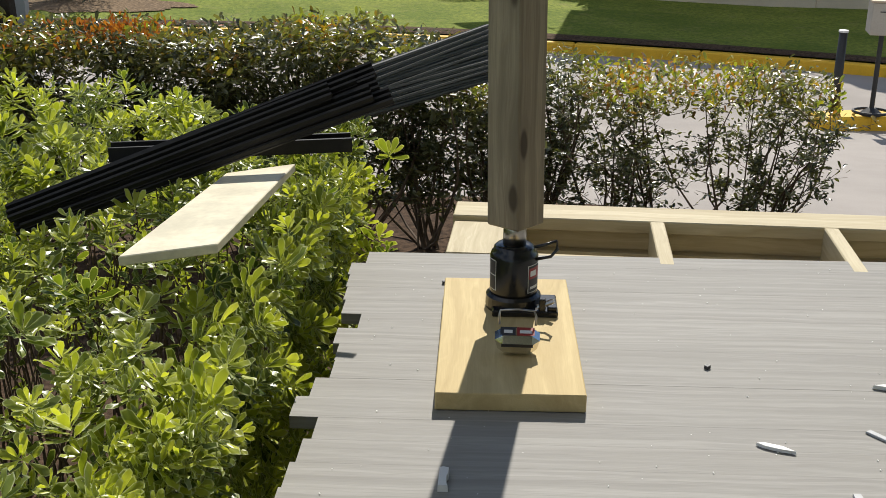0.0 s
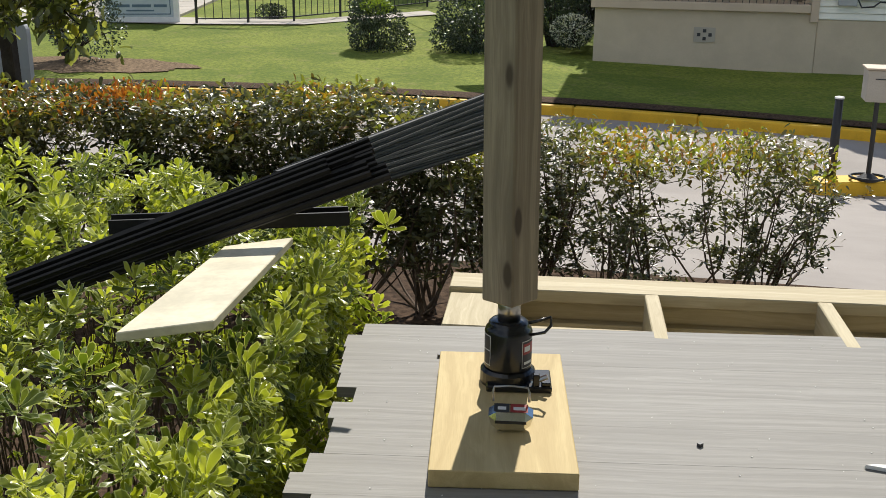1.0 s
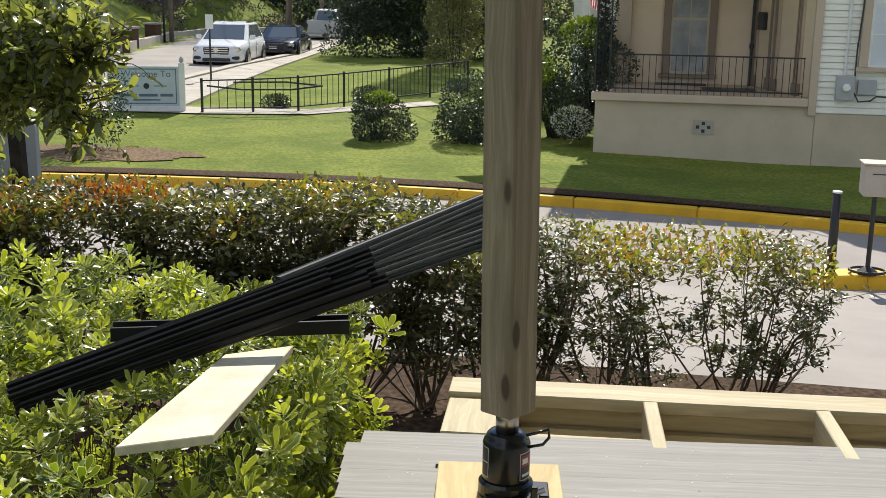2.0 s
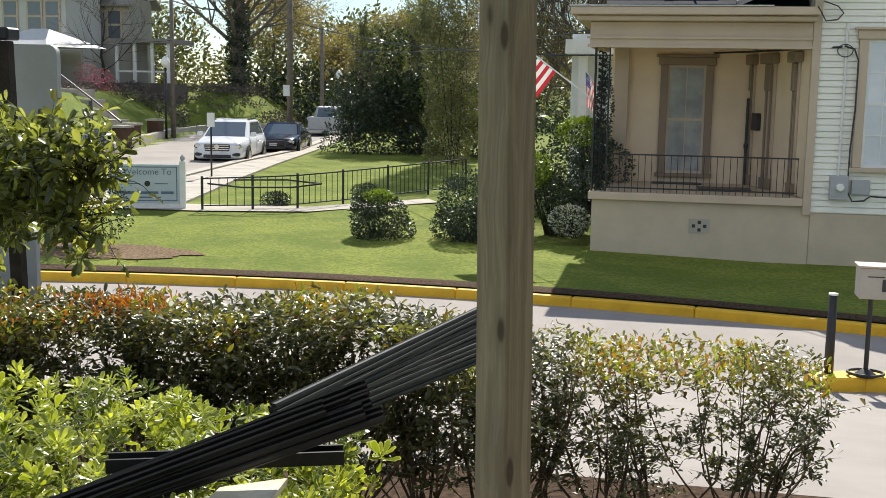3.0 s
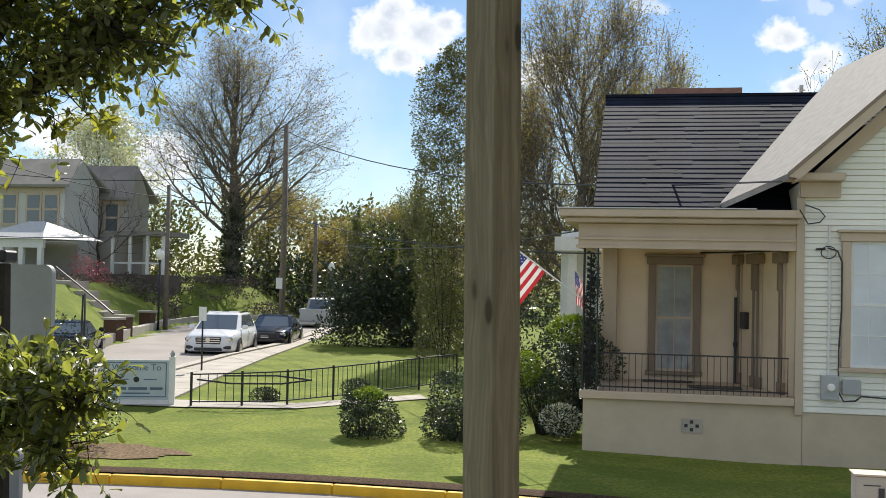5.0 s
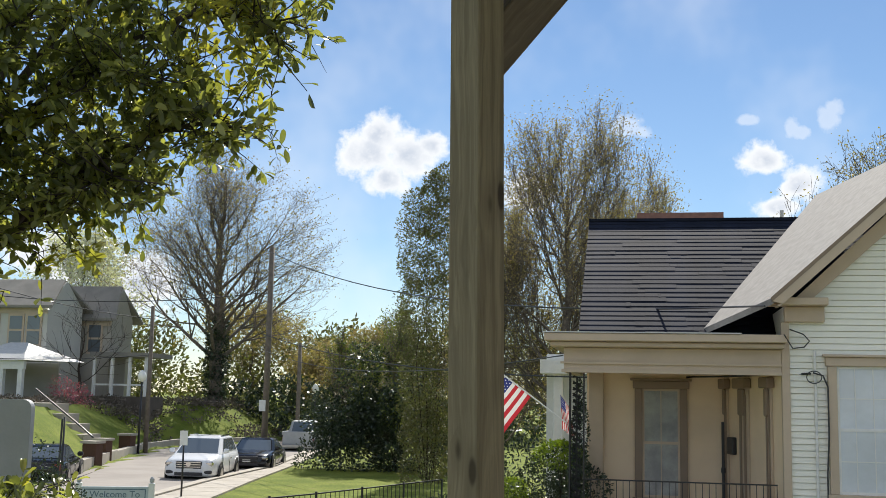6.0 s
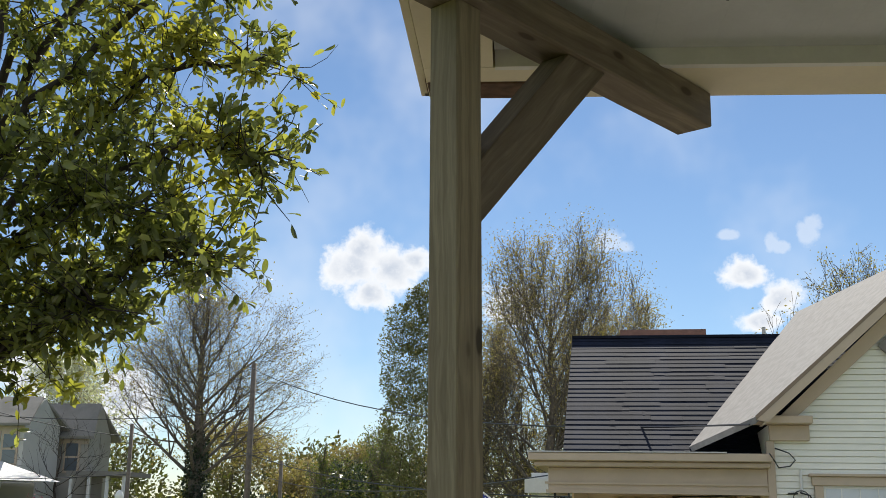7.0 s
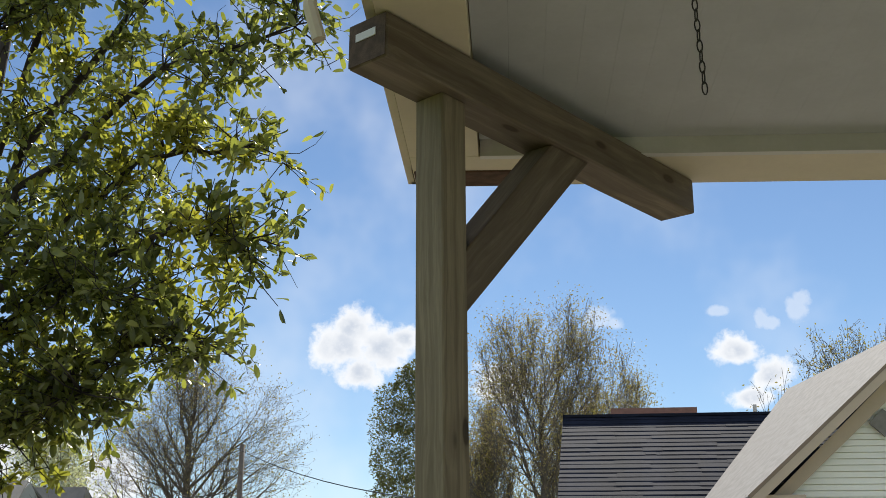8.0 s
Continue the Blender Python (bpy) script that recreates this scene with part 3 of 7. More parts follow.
# ---- base plank, jack, tape ----
PL = Matrix.Translation((0.0115, -0.173, 0.0)) @ Matrix.Rotation(radians(9.2 + 90), 4, "Z")
tagged(part("base_plank", box(bmesh.new(), -0.293, 0.293, -0.143, 0.143, 0.0015, 0.038, 0.002), M_PLANK, m=PL),
       "short yellow pine plank lying flat under the jack", "plank")

JK = Matrix.Translation((0.004, -0.04, 0.038)) @ Matrix.Rotation(radians(9), 4, "Z") @ Matrix.Diagonal((1.05, 1.05, 1.06, 1))
jack = thing("bottle_jack", JK, "black bottle jack holding up the timber post", "jack")
bm = bmesh.new()
lathe(bm, [(0.058, 0.0), (0.059, 0.006), (0.058, 0.028), (0.051, 0.034)], 28)
part("foot", bm, M_JACK, jack, m=JK, smooth=False)
boxed("base_plate", (-0.045, 0.092, -0.066, 0.03, 0.0, 0.014), M_JACK, jack, bevel=0.003, m=JK)
bm = lathe(bmesh.new(), [(0.050, 0.034), (0.0505, 0.04), (0.0505, 0.115), (0.048, 0.122), (0.043, 0.127), (0.043, 0.132), (0.038, 0.137), (0.030, 0.139)], 32)
part("cylinder", bm, M_JACK, jack, m=JK, smooth=True)
bm = lathe(bmesh.new(), [(0.0245, 0.138), (0.024, 0.183), (0.021, 0.1858)], 24)
part("ram", bm, M_STEEL, jack, "worn steel ram", m=JK, smooth=True)
bm = tube(bmesh.new(), [(0.045, -0.02, 0.112), (0.075, -0.02, 0.118), (0.088, -0.02, 0.134), (0.086, -0.02, 0.152), (0.06, -0.02, 0.143), (0.04, -0.02, 0.138)], 0.0035, 8)
part("carry_handle", bm, M_JACK, jack, m=JK, smooth=True)
bm = box(bmesh.new(), 0.052, 0.066, -0.064, -0.05, 0.014, 0.04, 0.002)
box(bm, 0.07, 0.09, -0.062, -0.035, 0.014, 0.022, 0.002)
part("pump_socket", bm, M_JACK, jack, m=JK)
bm = tube(bmesh.new(), [(0.05, -0.055, 0.02), (0.082, -0.06, 0.036)], 0.006, 8)
part("pump_lever", bm, M_STEEL, jack, "steel pump lever", m=JK)


def curved_label(name, a0, a1, z0, z1, r, mat, parent, m):
    bm = bmesh.new()
    k = 6
    lo = [bm.verts.new((r * math.cos(radians(a0 + (a1 - a0) * i / k)), r * math.sin(radians(a0 + (a1 - a0) * i / k)), z0)) for i in range(k + 1)]
    hi = [bm.verts.new((r * math.cos(radians(a0 + (a1 - a0) * i / k)), r * math.sin(radians(a0 + (a1 - a0) * i / k)), z1)) for i in range(k + 1)]
    for i in range(k):
        bm.faces.new((lo[i], lo[i + 1], hi[i + 1], hi[i]))
    return part(name, bm, mat, parent, m=m)


curved_label("label_edge", -56, -14, 0.044, 0.104, 0.0509, M_WHITE, jack, JK)
curved_label("label_ground", -54.5, -15, 0.0455, 0.1025, 0.0512, M_INK, jack, JK)
curved_label("label_red", -53, -16, 0.074, 0.098, 0.0515, M_RED, jack, JK)
curved_label("label_bar", -50, -30, 0.080, 0.092, 0.0518, M_WHITE, jack, JK)
curved_label("label_bar", -50, -22, 0.052, 0.058, 0.0515, M_WHITE, jack, JK)
curved_label("label_edge", 193, 222, 0.046, 0.112, 0.0509, M_WHITE, jack, JK)
curved_label("label_ground", 194.5, 220.5, 0.0475, 0.078, 0.0512, M_INK, jack, JK)
curved_label("label_ground", 194.5, 220.5, 0.080, 0.1105, 0.0512, M_INK, jack, JK)

TP = Matrix.Translation((0.046, -0.285, 0.038)) @ Matrix.Rotation(radians(7), 4, "Z") @ Matrix.Diagonal((1.22, 1.05, 0.92, 1)) @ Matrix.Rotation(radians(22), 4, "X") @ Matrix.Translation((0, 0.012, 0.002))
tape = thing("tape_measure", TP, "chrome tape measure with printed label and wire belt clip", "tape measure")
bm = box(bmesh.new(), -0.037, 0.037, -0.024, 0.024, 0.0, 0.052, 0.013)
for v in bm.verts:
    if v.co.z < 0.02:
        v.co.x *= 0.88
part("case", bm, M_CHROME, tape, m=TP, smooth=False)
boxed("top_label", (-0.028, -0.003, -0.009, 0.012, 0.052, 0.0528), M_INK, tape, m=TP)
boxed("top_label", (-0.001, 0.028, -0.009, 0.012, 0.052, 0.0528), M_RED, tape, m=TP)
boxed("front_label", (-0.026, 0.026, -0.0246, -0.0241, 0.033, 0.042), M_INK, tape, m=TP)
boxed("print_bar", (-0.022, -0.008, -0.004, 0.004, 0.0528, 0.0532), M_WHITE, tape, m=TP)
boxed("print_bar", (0.004, 0.024, -0.004, 0.004, 0.0528, 0.0532), M_WHITE, tape, m=TP)
bm = tube(bmesh.new(), [(-0.03, 0.024, 0.046), (-0.031, 0.036, 0.062), (-0.029, 0.04, 0.072), (0.0, 0.041, 0.075), (0.027, 0.04, 0.072), (0.03, 0.036, 0.062), (0.03, 0.024, 0.046)], 0.0022, 6)
part("belt_clip", bm, M_STEEL, tape, m=TP, smooth=True)

# ---- post, brace and beam ----
prop = thing("timber_prop", (0, 0.06, 0.21), "temporary timber post, brace and beam propping the roof corner", "prop")
PB, PT = Vector((0.004, -0.035, 0.228)), Vector((-0.045, 0.062, 2.77))
bar("post", PB, PT, 0.0895, 0.0895, M_POST, prop, "greenish treated pine post with dark knots", up=(math.cos(radians(-32.2)), math.sin(radians(-32.2)), 0), bevel=0.004)
B0, B1 = Vector((-0.18, -0.176, 2.8275)), Vector((0.578, 1.03, 2.8275))
bar("beam", B0, B1, 0.125, 0.115, M_BEAM, prop, "brown stained timber beam with a stapled tag", bevel=0.004)
bd = (B1 - B0).normalized()
flat = Vector((B0.x, B0.y, 0))
side = Vector((-bd.y, bd.x, 0)) * 0.044
corners = [flat + bd * u + Vector((0, 0, z)) for u, z in ((0.292, 2.205), (0.292, 2.362), (0.668, 2.77), (0.848, 2.77))]
bm_m, _ = axis_pose(corners[0], corners[3])
bm = bmesh.new()
la, lb = [bm.verts.new(bm_m.inverted() @ (c - side)) for c in corners], [bm.verts.new(bm_m.inverted() @ (c + side)) for c in corners]
bm.faces.new(la), bm.faces.new(lb[::-1])
for i in range(4):
    bm.faces.new((la[i], lb[i], lb[(i + 1) % 4], la[(i + 1) % 4]))
bmesh.ops.bevel(bm, geom=list(bm.edges), offset=0.003, segments=1, affect="EDGES")
part("brace", bm, M_BEAM, prop, "diagonal timber brace", m=bm_m)
m, _ = axis_pose(B0 - bd * 0.001, B1)
# thin cap paints the shade of the beam's turned-away end
boxed("shaded_end", (-0.002, 0.0, -0.0605, 0.0605, -0.0555, 0.0555), M_ENDSHADE, prop, "sawn end of the beam, darkened in colour for shade", bevel=0.0008, m=m)
boxed("tag", (-0.005, -0.0025, -0.03, 0.035, 0.005, 0.025), M_WHITE, prop, "small stapled paper tag", m=m)

# ---- roof corner overhead ----
RC = Matrix.Translation((-0.29, 0.975, 0)) @ Matrix.Rotation(radians(5.5), 4, "Z") @ Matrix.Translation((0.28, -1.02, -0.022))
roof = thing("porch_roof", (0, 1, 2.9), "porch roof corner with grey boarded ceiling and cream soffit", "roof", kind="structure")
boxed("soffit_front", (-0.262, 4.5, 0.735, 0.985, 2.91, 3.03), M_SOFFIT, roof, m=RC)
boxed("soffit_side", (-0.262, -0.048, -6.0, 0.732, 2.91, 3.03), M_SOFFIT, roof, m=RC)
boxed("trim_front", (-0.043, 4.5, 0.705, 0.732, 2.90, 2.965), M_CEILTRIM, roof, m=RC)
boxed("corner_rot", (-0.267, 0.10, 0.84, 0.988, 2.905, 3.05), M_ROT, roof, "bare rotten brown corner wood", bevel=0.012, m=RC)
for i in range(49):
    boxed("ceiling_board", (-0.045 + i * 0.093, -0.045 + i * 0.093 + 0.0926, -6.0, 0.704, 2.955, 2.975), M_CEIL, roof, m=RC)
boxed("fascia_front", (-0.28, 4.5, 0.99, 1.015, 2.93, 3.16), M_SOFFIT, roof, m=RC)
boxed("fascia_side", (-0.292, -0.268, -6.0, 1.015, 2.93, 3.16), M_SOFFIT, roof, m=RC)
boxed("roof_deck", (-0.34, 4.6, -6.2, 1.06, 3.165, 3.25), M_SHINGLE, roof, m=RC)
boxed("porch_wall", (-0.2, 4.5, -6.1, -5.95, -1.0, 3.0), M_SIDING, roof, m=RC)
boxed("porch_wall_side", (4.4, 4.5, -5.94, 0.6, -1.0, 2.95), M_SIDING, roof, m=RC)
bm = tube(bmesh.new(), [(-0.36, -0.06, 3.1), (-0.36, -0.06, 3.0), (-0.335, -0.05, 2.91)], 0.018, 8)
part("downspout", bm, M_SOFFIT, roof)

chain = thing("hanging_chain", (0.6, 0.0, 2.95), "short rusty steel chain hanging from the ceiling", "chain")
for i in range(11):
    z = 2.945 - i * 0.0265
    bm = bmesh.new()
    loop = [(0.0065 * math.cos(a), 0.0, 0.016 * math.sin(a)) for a in np.linspace(0, 2 * math.pi, 11)]
    tube(bm, loop, 0.0018, 5)
    part("link", bm, M_IRON, chain, m=Matrix.Translation((0.575 + 0.0012 * i, -0.12, z)) @ Matrix.Rotation(radians(90 * (i % 2) + 20), 4, "Z"))


# ---- hedges ----
def front_top(x, y):
    """The uneven top of the light hedge beside the deck."""
    return 0.185 + 0.08 * min(1, max(0, (y - 0.2) / 0.4)) + 0.07 * noise.noise((x * 2.3, y * 2.3, 0.4)) + 0.10 * noise.noise((x * 6, y * 6, 2.0))


def front_edge(y):
    """Its clipped side along the deck."""
    return -0.47 - 0.10 * y if y > -0.9 else -0.38 + 0.02 * (y + 0.9)


def light_hedge():
    rg = np.random.default_rng(3)
    base = thing("hedge", (-1.2, -0.4, -1.0), "light green variegated hedge with leaf rosettes beside the deck", "hedge")
    c, nor = [], []
    # rosettes over the top, the deck side and the far end
    while len(c) < 1560:
        x, y = rg.uniform(-2.6, -0.3), rg.uniform(-1.9, 0.98)
        if -0.74 < x < -0.46 and -0.66 < y < 0.18:
            z = 0.12
            if rg.random() < 0.5:
                c.append((x, y, z + rg.uniform(-0.1, 0.03)))
                nor.append((rg.normal(0, 0.35), rg.normal(-0.1, 0.35), 1.0))
            continue
        if x > front_edge(y) + 0.02 or y > 0.86 - 0.35 * max(0, x + 0.9) + 0.05 * math.sin(x * 7):
            continue
        z = front_top(x, y) - 0.05 * max(0, 1 - (front_edge(y) - x) / 0.15)
        c.append((x, y, z + 0.035 - 0.2 * rg.random() ** 1.6))
        nor.append((rg.normal(0, 0.4), rg.normal(-0.1, 0.4), 1.0))
    while len(c) < 2500:
        y = rg.uniform(-1.9, 0.62)
        z = rg.uniform(-0.75, 0.2)
        x = front_edge(y) + 0.10 * noise.noise((y * 6, z * 6, 5.0)) - 0.10 * (0.2 - z) * (z < -0.1) - 0.12 * rg.random() ** 2
        if rg.random() > 0.35 + 0.75 * (z + 0.7):
            continue
        c.append((x, y, z))
        nor.append((1.0, rg.normal(-0.1, 0.4), 0.5 + rg.normal(0, 0.3)))
    while len(c) < 2850:
        x, z = rg.uniform(-2.5, -0.45), rg.uniform(-0.6, 0.2)
        c.append((x, 0.88 - 0.35 * max(0, x + 0.9) - 0.1 * rg.random(), z))
        nor.append((rg.normal(0, 0.4), 1.0, 0.5))
    c, nor = np.array(c), unit(np.array(nor))
    k = 13
    n = len(c)
    a = unit(np.cross(nor, rg.normal(0, 1, (n, 3))))
    b = np.cross(nor, a)
    ang = np.arange(k)[None] * 2.4 + rg.uniform(0, 6, (n, 1))
    lift = np.linspace(0.15, 1.25, k)[None] + rg.normal(0, 0.12, (n, k))
    way = (a[:, None] * np.cos(ang)[..., None] + b[:, None] * np.sin(ang)[..., None]) + nor[:, None] * lift[..., None]
    big = rg.uniform(0.75, 1.25, (n, 1))
    size = big * rg.uniform(0.037, 0.057, (n, k)) * np.linspace(1.1, 0.7, k)[None]
    at = c[:, None] + nor[:, None] * (np.linspace(-0.02, 0.012, k)[None, :, None])
    up = np.repeat(nor[:, None], k, 1)
    lively = np.array([noise.noise(Vector(q) * 7.0) for q in c])
    fresh = np.clip(0.8 + 1.6 * lively + rg.normal(0, 0.3, n), 0, 1)[:, None] * np.linspace(0.15, 1.0, k)[None] + np.zeros((n, k))
    v, f, at_ = leaves(at.reshape(-1, 3), way.reshape(-1, 3), up.reshape(-1, 3), size.ravel(), 0.35, 0.12, fresh.ravel(), -0.2)
    # inner leaves below the surface
    m = 3200
    p = np.stack([rg.uniform(-2.6, -0.4, m), rg.uniform(-1.9, 0.85, m), rg.uniform(-0.8, 0.08, m)], 1)
    keep = np.array([q[0] < front_edge(q[1]) - 0.03 for q in p])
    p = p[keep]
    v2, f2, at2 = leaves(p, rg.normal(0, 1, p.shape) + (0, 0, 0.5), rg.normal(0, 1, p.shape) + (0, 0, 1), rg.uniform(0.03, 0.05, len(p)), 0.46, 0.1, None, -0.1)
    verts = np.concatenate([v, v2])
    faces = np.concatenate([f, f2 + len(v)])
    attrs = {key: np.concatenate([at_[key], at2[key]]) for key in at_}
    hang(raw_mesh("foliage", verts, faces, M_PITT, attrs), base)
    roots = np.stack([rg.uniform(-2.4, -0.6, 420), rg.uniform(-1.8, 0.7, 420), np.full(420, -1.0)], 1)
    tips = roots + np.stack([rg.normal(0, 0.16, 420), rg.normal(0, 0.16, 420), rg.uniform(0.9, 1.15, 420)], 1)
    tips[:, 0] = np.minimum(tips[:, 0], np.array([front_edge(q) for q in tips[:, 1]]) - 0.12)
    v, f = twigs(rg, roots, tips, rg.uniform(0.004, 0.009, 420), np.full(420, 0.0015), 0.08, 6, 4)
    hang(raw_mesh("stem_tangle", v, f, M_TWIG), base)


light_hedge()


def back_line(x):
    return 3.32 + 0.24 * x


def back_top(x):
    s = min(1, max(0, (x + 1.1) / 0.6))
    a = 0.095 * (1 - s) + (-0.10 - 0.05 * max(0, x)) * s
    return a + 0.05 * noise.noise((x * 3, 0.3, 7.0)) + 0.03 * noise.noise((x * 9, 0.3, 1.0))


def dark_hedge():
    rg = np.random.default_rng(8)
    base = thing("hedge", (-1.2, 3.0, -1.0), "tall glossy dark hedge with bronze new growth and bare lower stems", "hedge")
    roots, tips, r0 = [], [], []
    sprays = []
    feet = np.arange(-4.5, 1.1, 0.30) + rg.normal(0, 0.05, len(np.arange(-4.5, 1.1, 0.30)))
    for fx in feet:
        fy = back_line(fx) + rg.normal(0, 0.06)
        for _ in range(rg.integers(13, 19) if fx < -0.2 else rg.integers(7, 11)):
            root = np.array((fx + rg.normal(0, 0.035), fy + rg.normal(0, 0.035), -1.02))
            tip = root + (rg.normal(0, 0.21), rg.normal(0, 0.17), 0)
            tip[0] = min(tip[0], 1.2)
            tip[2] = back_top(min(1.2, tip[0])) - 0.02 + rg.uniform(-0.35, 0.05)
            roots.append(root), tips.append(tip), r0.append(rg.uniform(0.004, 0.013))
    roots, tips = np.array(roots), np.array(tips)
    n1 = len(roots)
    # side twigs
    k = 9
    t = rg.uniform(0.22, 0.97, (n1, k, 1))
    s = roots[:, None] * (1 - t) + tips[:, None] * t
    e = s + np.stack([rg.normal(0, 0.13, (n1, k)), rg.normal(0, 0.13, (n1, k)), rg.uniform(-0.01, 0.19, (n1, k))], -1)
    s, e = s.reshape(-1, 3), e.reshape(-1, 3)
    lim = np.array([back_top(q[0]) + 0.02 for q in e])
    e[:, 2] = np.minimum(e[:, 2], lim)
    v, f = twigs(rg, roots, tips, np.array(r0), np.full(n1, 0.0022), 0.10, 7, 4)
    v2, f2 = twigs(rg, s, e, np.full(len(s), 0.003), np.full(len(s), 0.001), 0.08, 4, 3)
    hang(raw_mesh("stem_tangle", np.concatenate([v, v2]), np.concatenate([f, f2 + len(v)]), M_TWIG), base)
    # leaves on the twigs, thick on top, sparse at the right end's foot
    m = 58000
    i = rg.integers(0, len(s), m)
    tt = rg.uniform(0.2, 1.05, (m, 1))
    p = s[i] * (1 - tt) + e[i] * tt
    p += rg.normal(0, 0.012, p.shape)
    h = np.clip((p[:, 2] + 1.0) / 0.95, 0, 1)
    patchy = np.array([noise.noise(Vector(q) * 5.0) for q in p])
    thin = np.where(p[:, 0] > -0.2, 0.55 + 0.45 * h, 0.36 + 0.64 * h) * np.where(p[:, 0] < -0.2, np.clip(1.1 + 0.5 * patchy, 0.5, 1.2), np.clip(0.95 + 0.9 * patchy, 0.2, 1.2))
    keep = rg.random(m) < thin
    p, h = p[keep], h[keep]
    # crown tuft
    w = 19000
    x = rg.uniform(-4.6, 1.17, w)
    y = np.array([back_line(q) for q in x]) + rg.uniform(-0.34, 0.34, w)
    z = np.array([back_top(q) for q in x]) + rg.uniform(-0.16, 0.05, w)
    q = np.stack([x, y, z], 1)
    keep = (x < -0.8) | (rg.random(w) < 0.62)
    q = q[keep]
    allp = np.concatenate([p, q])
    top = np.array([back_top(a[0]) for a in allp]) - allp[:, 2]
    patch = np.array([noise.noise((a[0] * 2.5, a[1] * 2, 3.0)) for a in allp])
    young = np.clip((0.17 - top) / 0.09, 0, 1) * np.clip(0.22 + 3.2 * patch + 0.45 * (allp[:, 0] > -0.4), 0, 1) * (rg.random(len(allp)) < 0.8)
    way = rg.normal(0, 1, allp.shape) * (1, 1, 0.5) + (0, 0, 0.25)
    way[:, 2] += young * 0.6
    v, f, at = leaves(allp, way, rg.normal(0, 0.45, allp.shape) + (0, 0, 1), np.where(allp[:, 0] > -0.6, 0.82, 1.0) * rg.uniform(0.034, 0.062, len(allp)), 0.36, 0.1, young, 0.12, 0.9)
    hang(raw_mesh("foliage", v, f, M_PHOT, at), base)
    # flush of red new shoots on the crown
    r = 520
    x = rg.normal(-2.4, 0.15, r)
    q = np.stack([x, np.array([back_line(a) for a in x]) + rg.normal(0, 0.14, r), np.array([back_top(a) for a in x]) + rg.uniform(-0.03, 0.055, r)], 1)
    v, f, at = leaves(q, rg.normal(0, 0.6, q.shape) + (0, 0, 0.8), rg.normal(0, 1, q.shape), rg.uniform(0.025, 0.045, r), 0.32, 0.1, None, 0.12, 0.9)
    tagged(hang(raw_mesh("red_foliage", v, f, M_REDTIP, at), base), "red-orange young foliage", kind="stuff")


dark_hedge()


# ---- left over building stuff on the hedge ----
def strip_bundle(name, a0, b0, face, lay, wide, label, fan=1.0):
    """Ribbed black strips lying together; face: the way their flat side looks."""
    base = thing(name, a0, label, "strips")
    a0, b0 = Vector(a0), Vector(b0)
    d = b0 - a0
    across = Vector(face).cross(d).normalized()
    out = d.cross(across).normalized()
    if out.dot(Vector(face)) < 0:
        out = -out
    for off, up, f0, f1 in lay:
        p0 = a0 + d * f0 + across * off * fan + out * up
        p1 = a0 + d * f1 + across * off + out * up
        m, long = axis_pose(p0, p1, out)
        w = wide / 2
        prof = [(-w, 0.0)]
        k = 3
        for i in range(k):
            y = -w + wide * (i + 0.5) / k
            r = wide / k / 2
            prof += [(y - r * 0.75, 0.0005), (y - r * 0.4, 0.011), (y + r * 0.4, 0.011), (y + r * 0.75, 0.0005)]
        prof += [(w, 0.0), (w, -0.005), (-w, -0.005)]
        bm = bmesh.new()
        va, vb = [bm.verts.new((0, y, z)) for y, z in prof], [bm.verts.new((long, y, z)) for y, z in prof]
        bm.faces.new(va), bm.faces.new(vb[::-1])
        for i in range(len(prof)):
            bm.faces.new((va[i], vb[i], vb[(i + 1) % len(prof)], va[(i + 1) % len(prof)]))
        part("strip", bm, M_BLACK, base, m=m)
    return base


strip_bundle("edging_strips", (-1.15, -0.12, 0.18), (-0.345, 0.205, 0.478), (0.12, -0.62, 0.78),
             [(-0.045, 0.0, 0, 1.0), (0.0, 0.004, 0, 0.98), (0.045, 0.0, 0, 0.985), (-0.03, 0.016, 0.02, 0.955), (0.03, 0.018, 0.0, 0.93), (0.005, 0.034, 0.0, 0.86)], 0.048,
             "bundle of ribbed black plastic strips lying on the hedge", 0.55)
strip_bundle("edging_strips", (-0.72, 0.50, 0.29), (-0.50, 2.95, 0.045), (0.93, -0.25, 0.3),
             [(-0.09, 0.0, 0, 1.0), (-0.045, 0.006, 0, 0.99), (0.0, 0.0, 0.0, 1.0), (0.045, 0.006, 0.02, 0.985), (0.09, 0.0, 0.0, 0.995), (0.115, 0.01, 0.0, 0.98)], 0.062,
             "bundle of ribbed black plastic strips reaching across both hedges", 0.3)
rail = thing("black_rail", (-0.6, 0.1, 0.3), "short black channel rail resting on the hedge", "rail")
bm = bmesh.new()
m, long = axis_pose((-0.98, 0.041, 0.301), (-0.44, 0.235, 0.305))
box(bm, 0, long, -0.03, 0.03, -0.004, 0.004)
box(bm, 0, long, -0.03, -0.022, 0.004, 0.03)
box(bm, 0, long, 0.022, 0.03, 0.004, 0.03)
box(bm, 0, long, -0.006, 0.006, 0.004, 0.018)
part("channel", bm, M_BLACK, rail, m=m)
Q = [Vector((-0.648, -0.585, 0.305)), Vector((-0.487, -0.51, 0.315)), Vector((-0.545, 0.115, 0.29)), Vector((-0.69, 0.04, 0.28))]
bm = bmesh.new()
lo = [bm.verts.new(v - Vector((0, 0, 0.019))) for v in Q]
hi = [bm.verts.new(v) for v in Q]
bm.faces.new(hi), bm.faces.new(lo[::-1])
for i in range(4):
    bm.faces.new((lo[i], lo[(i + 1) % 4], hi[(i + 1) % 4], hi[i]))
bmesh.ops.bevel(bm, geom=list(bm.edges), offset=0.002, segments=1, affect="EDGES")
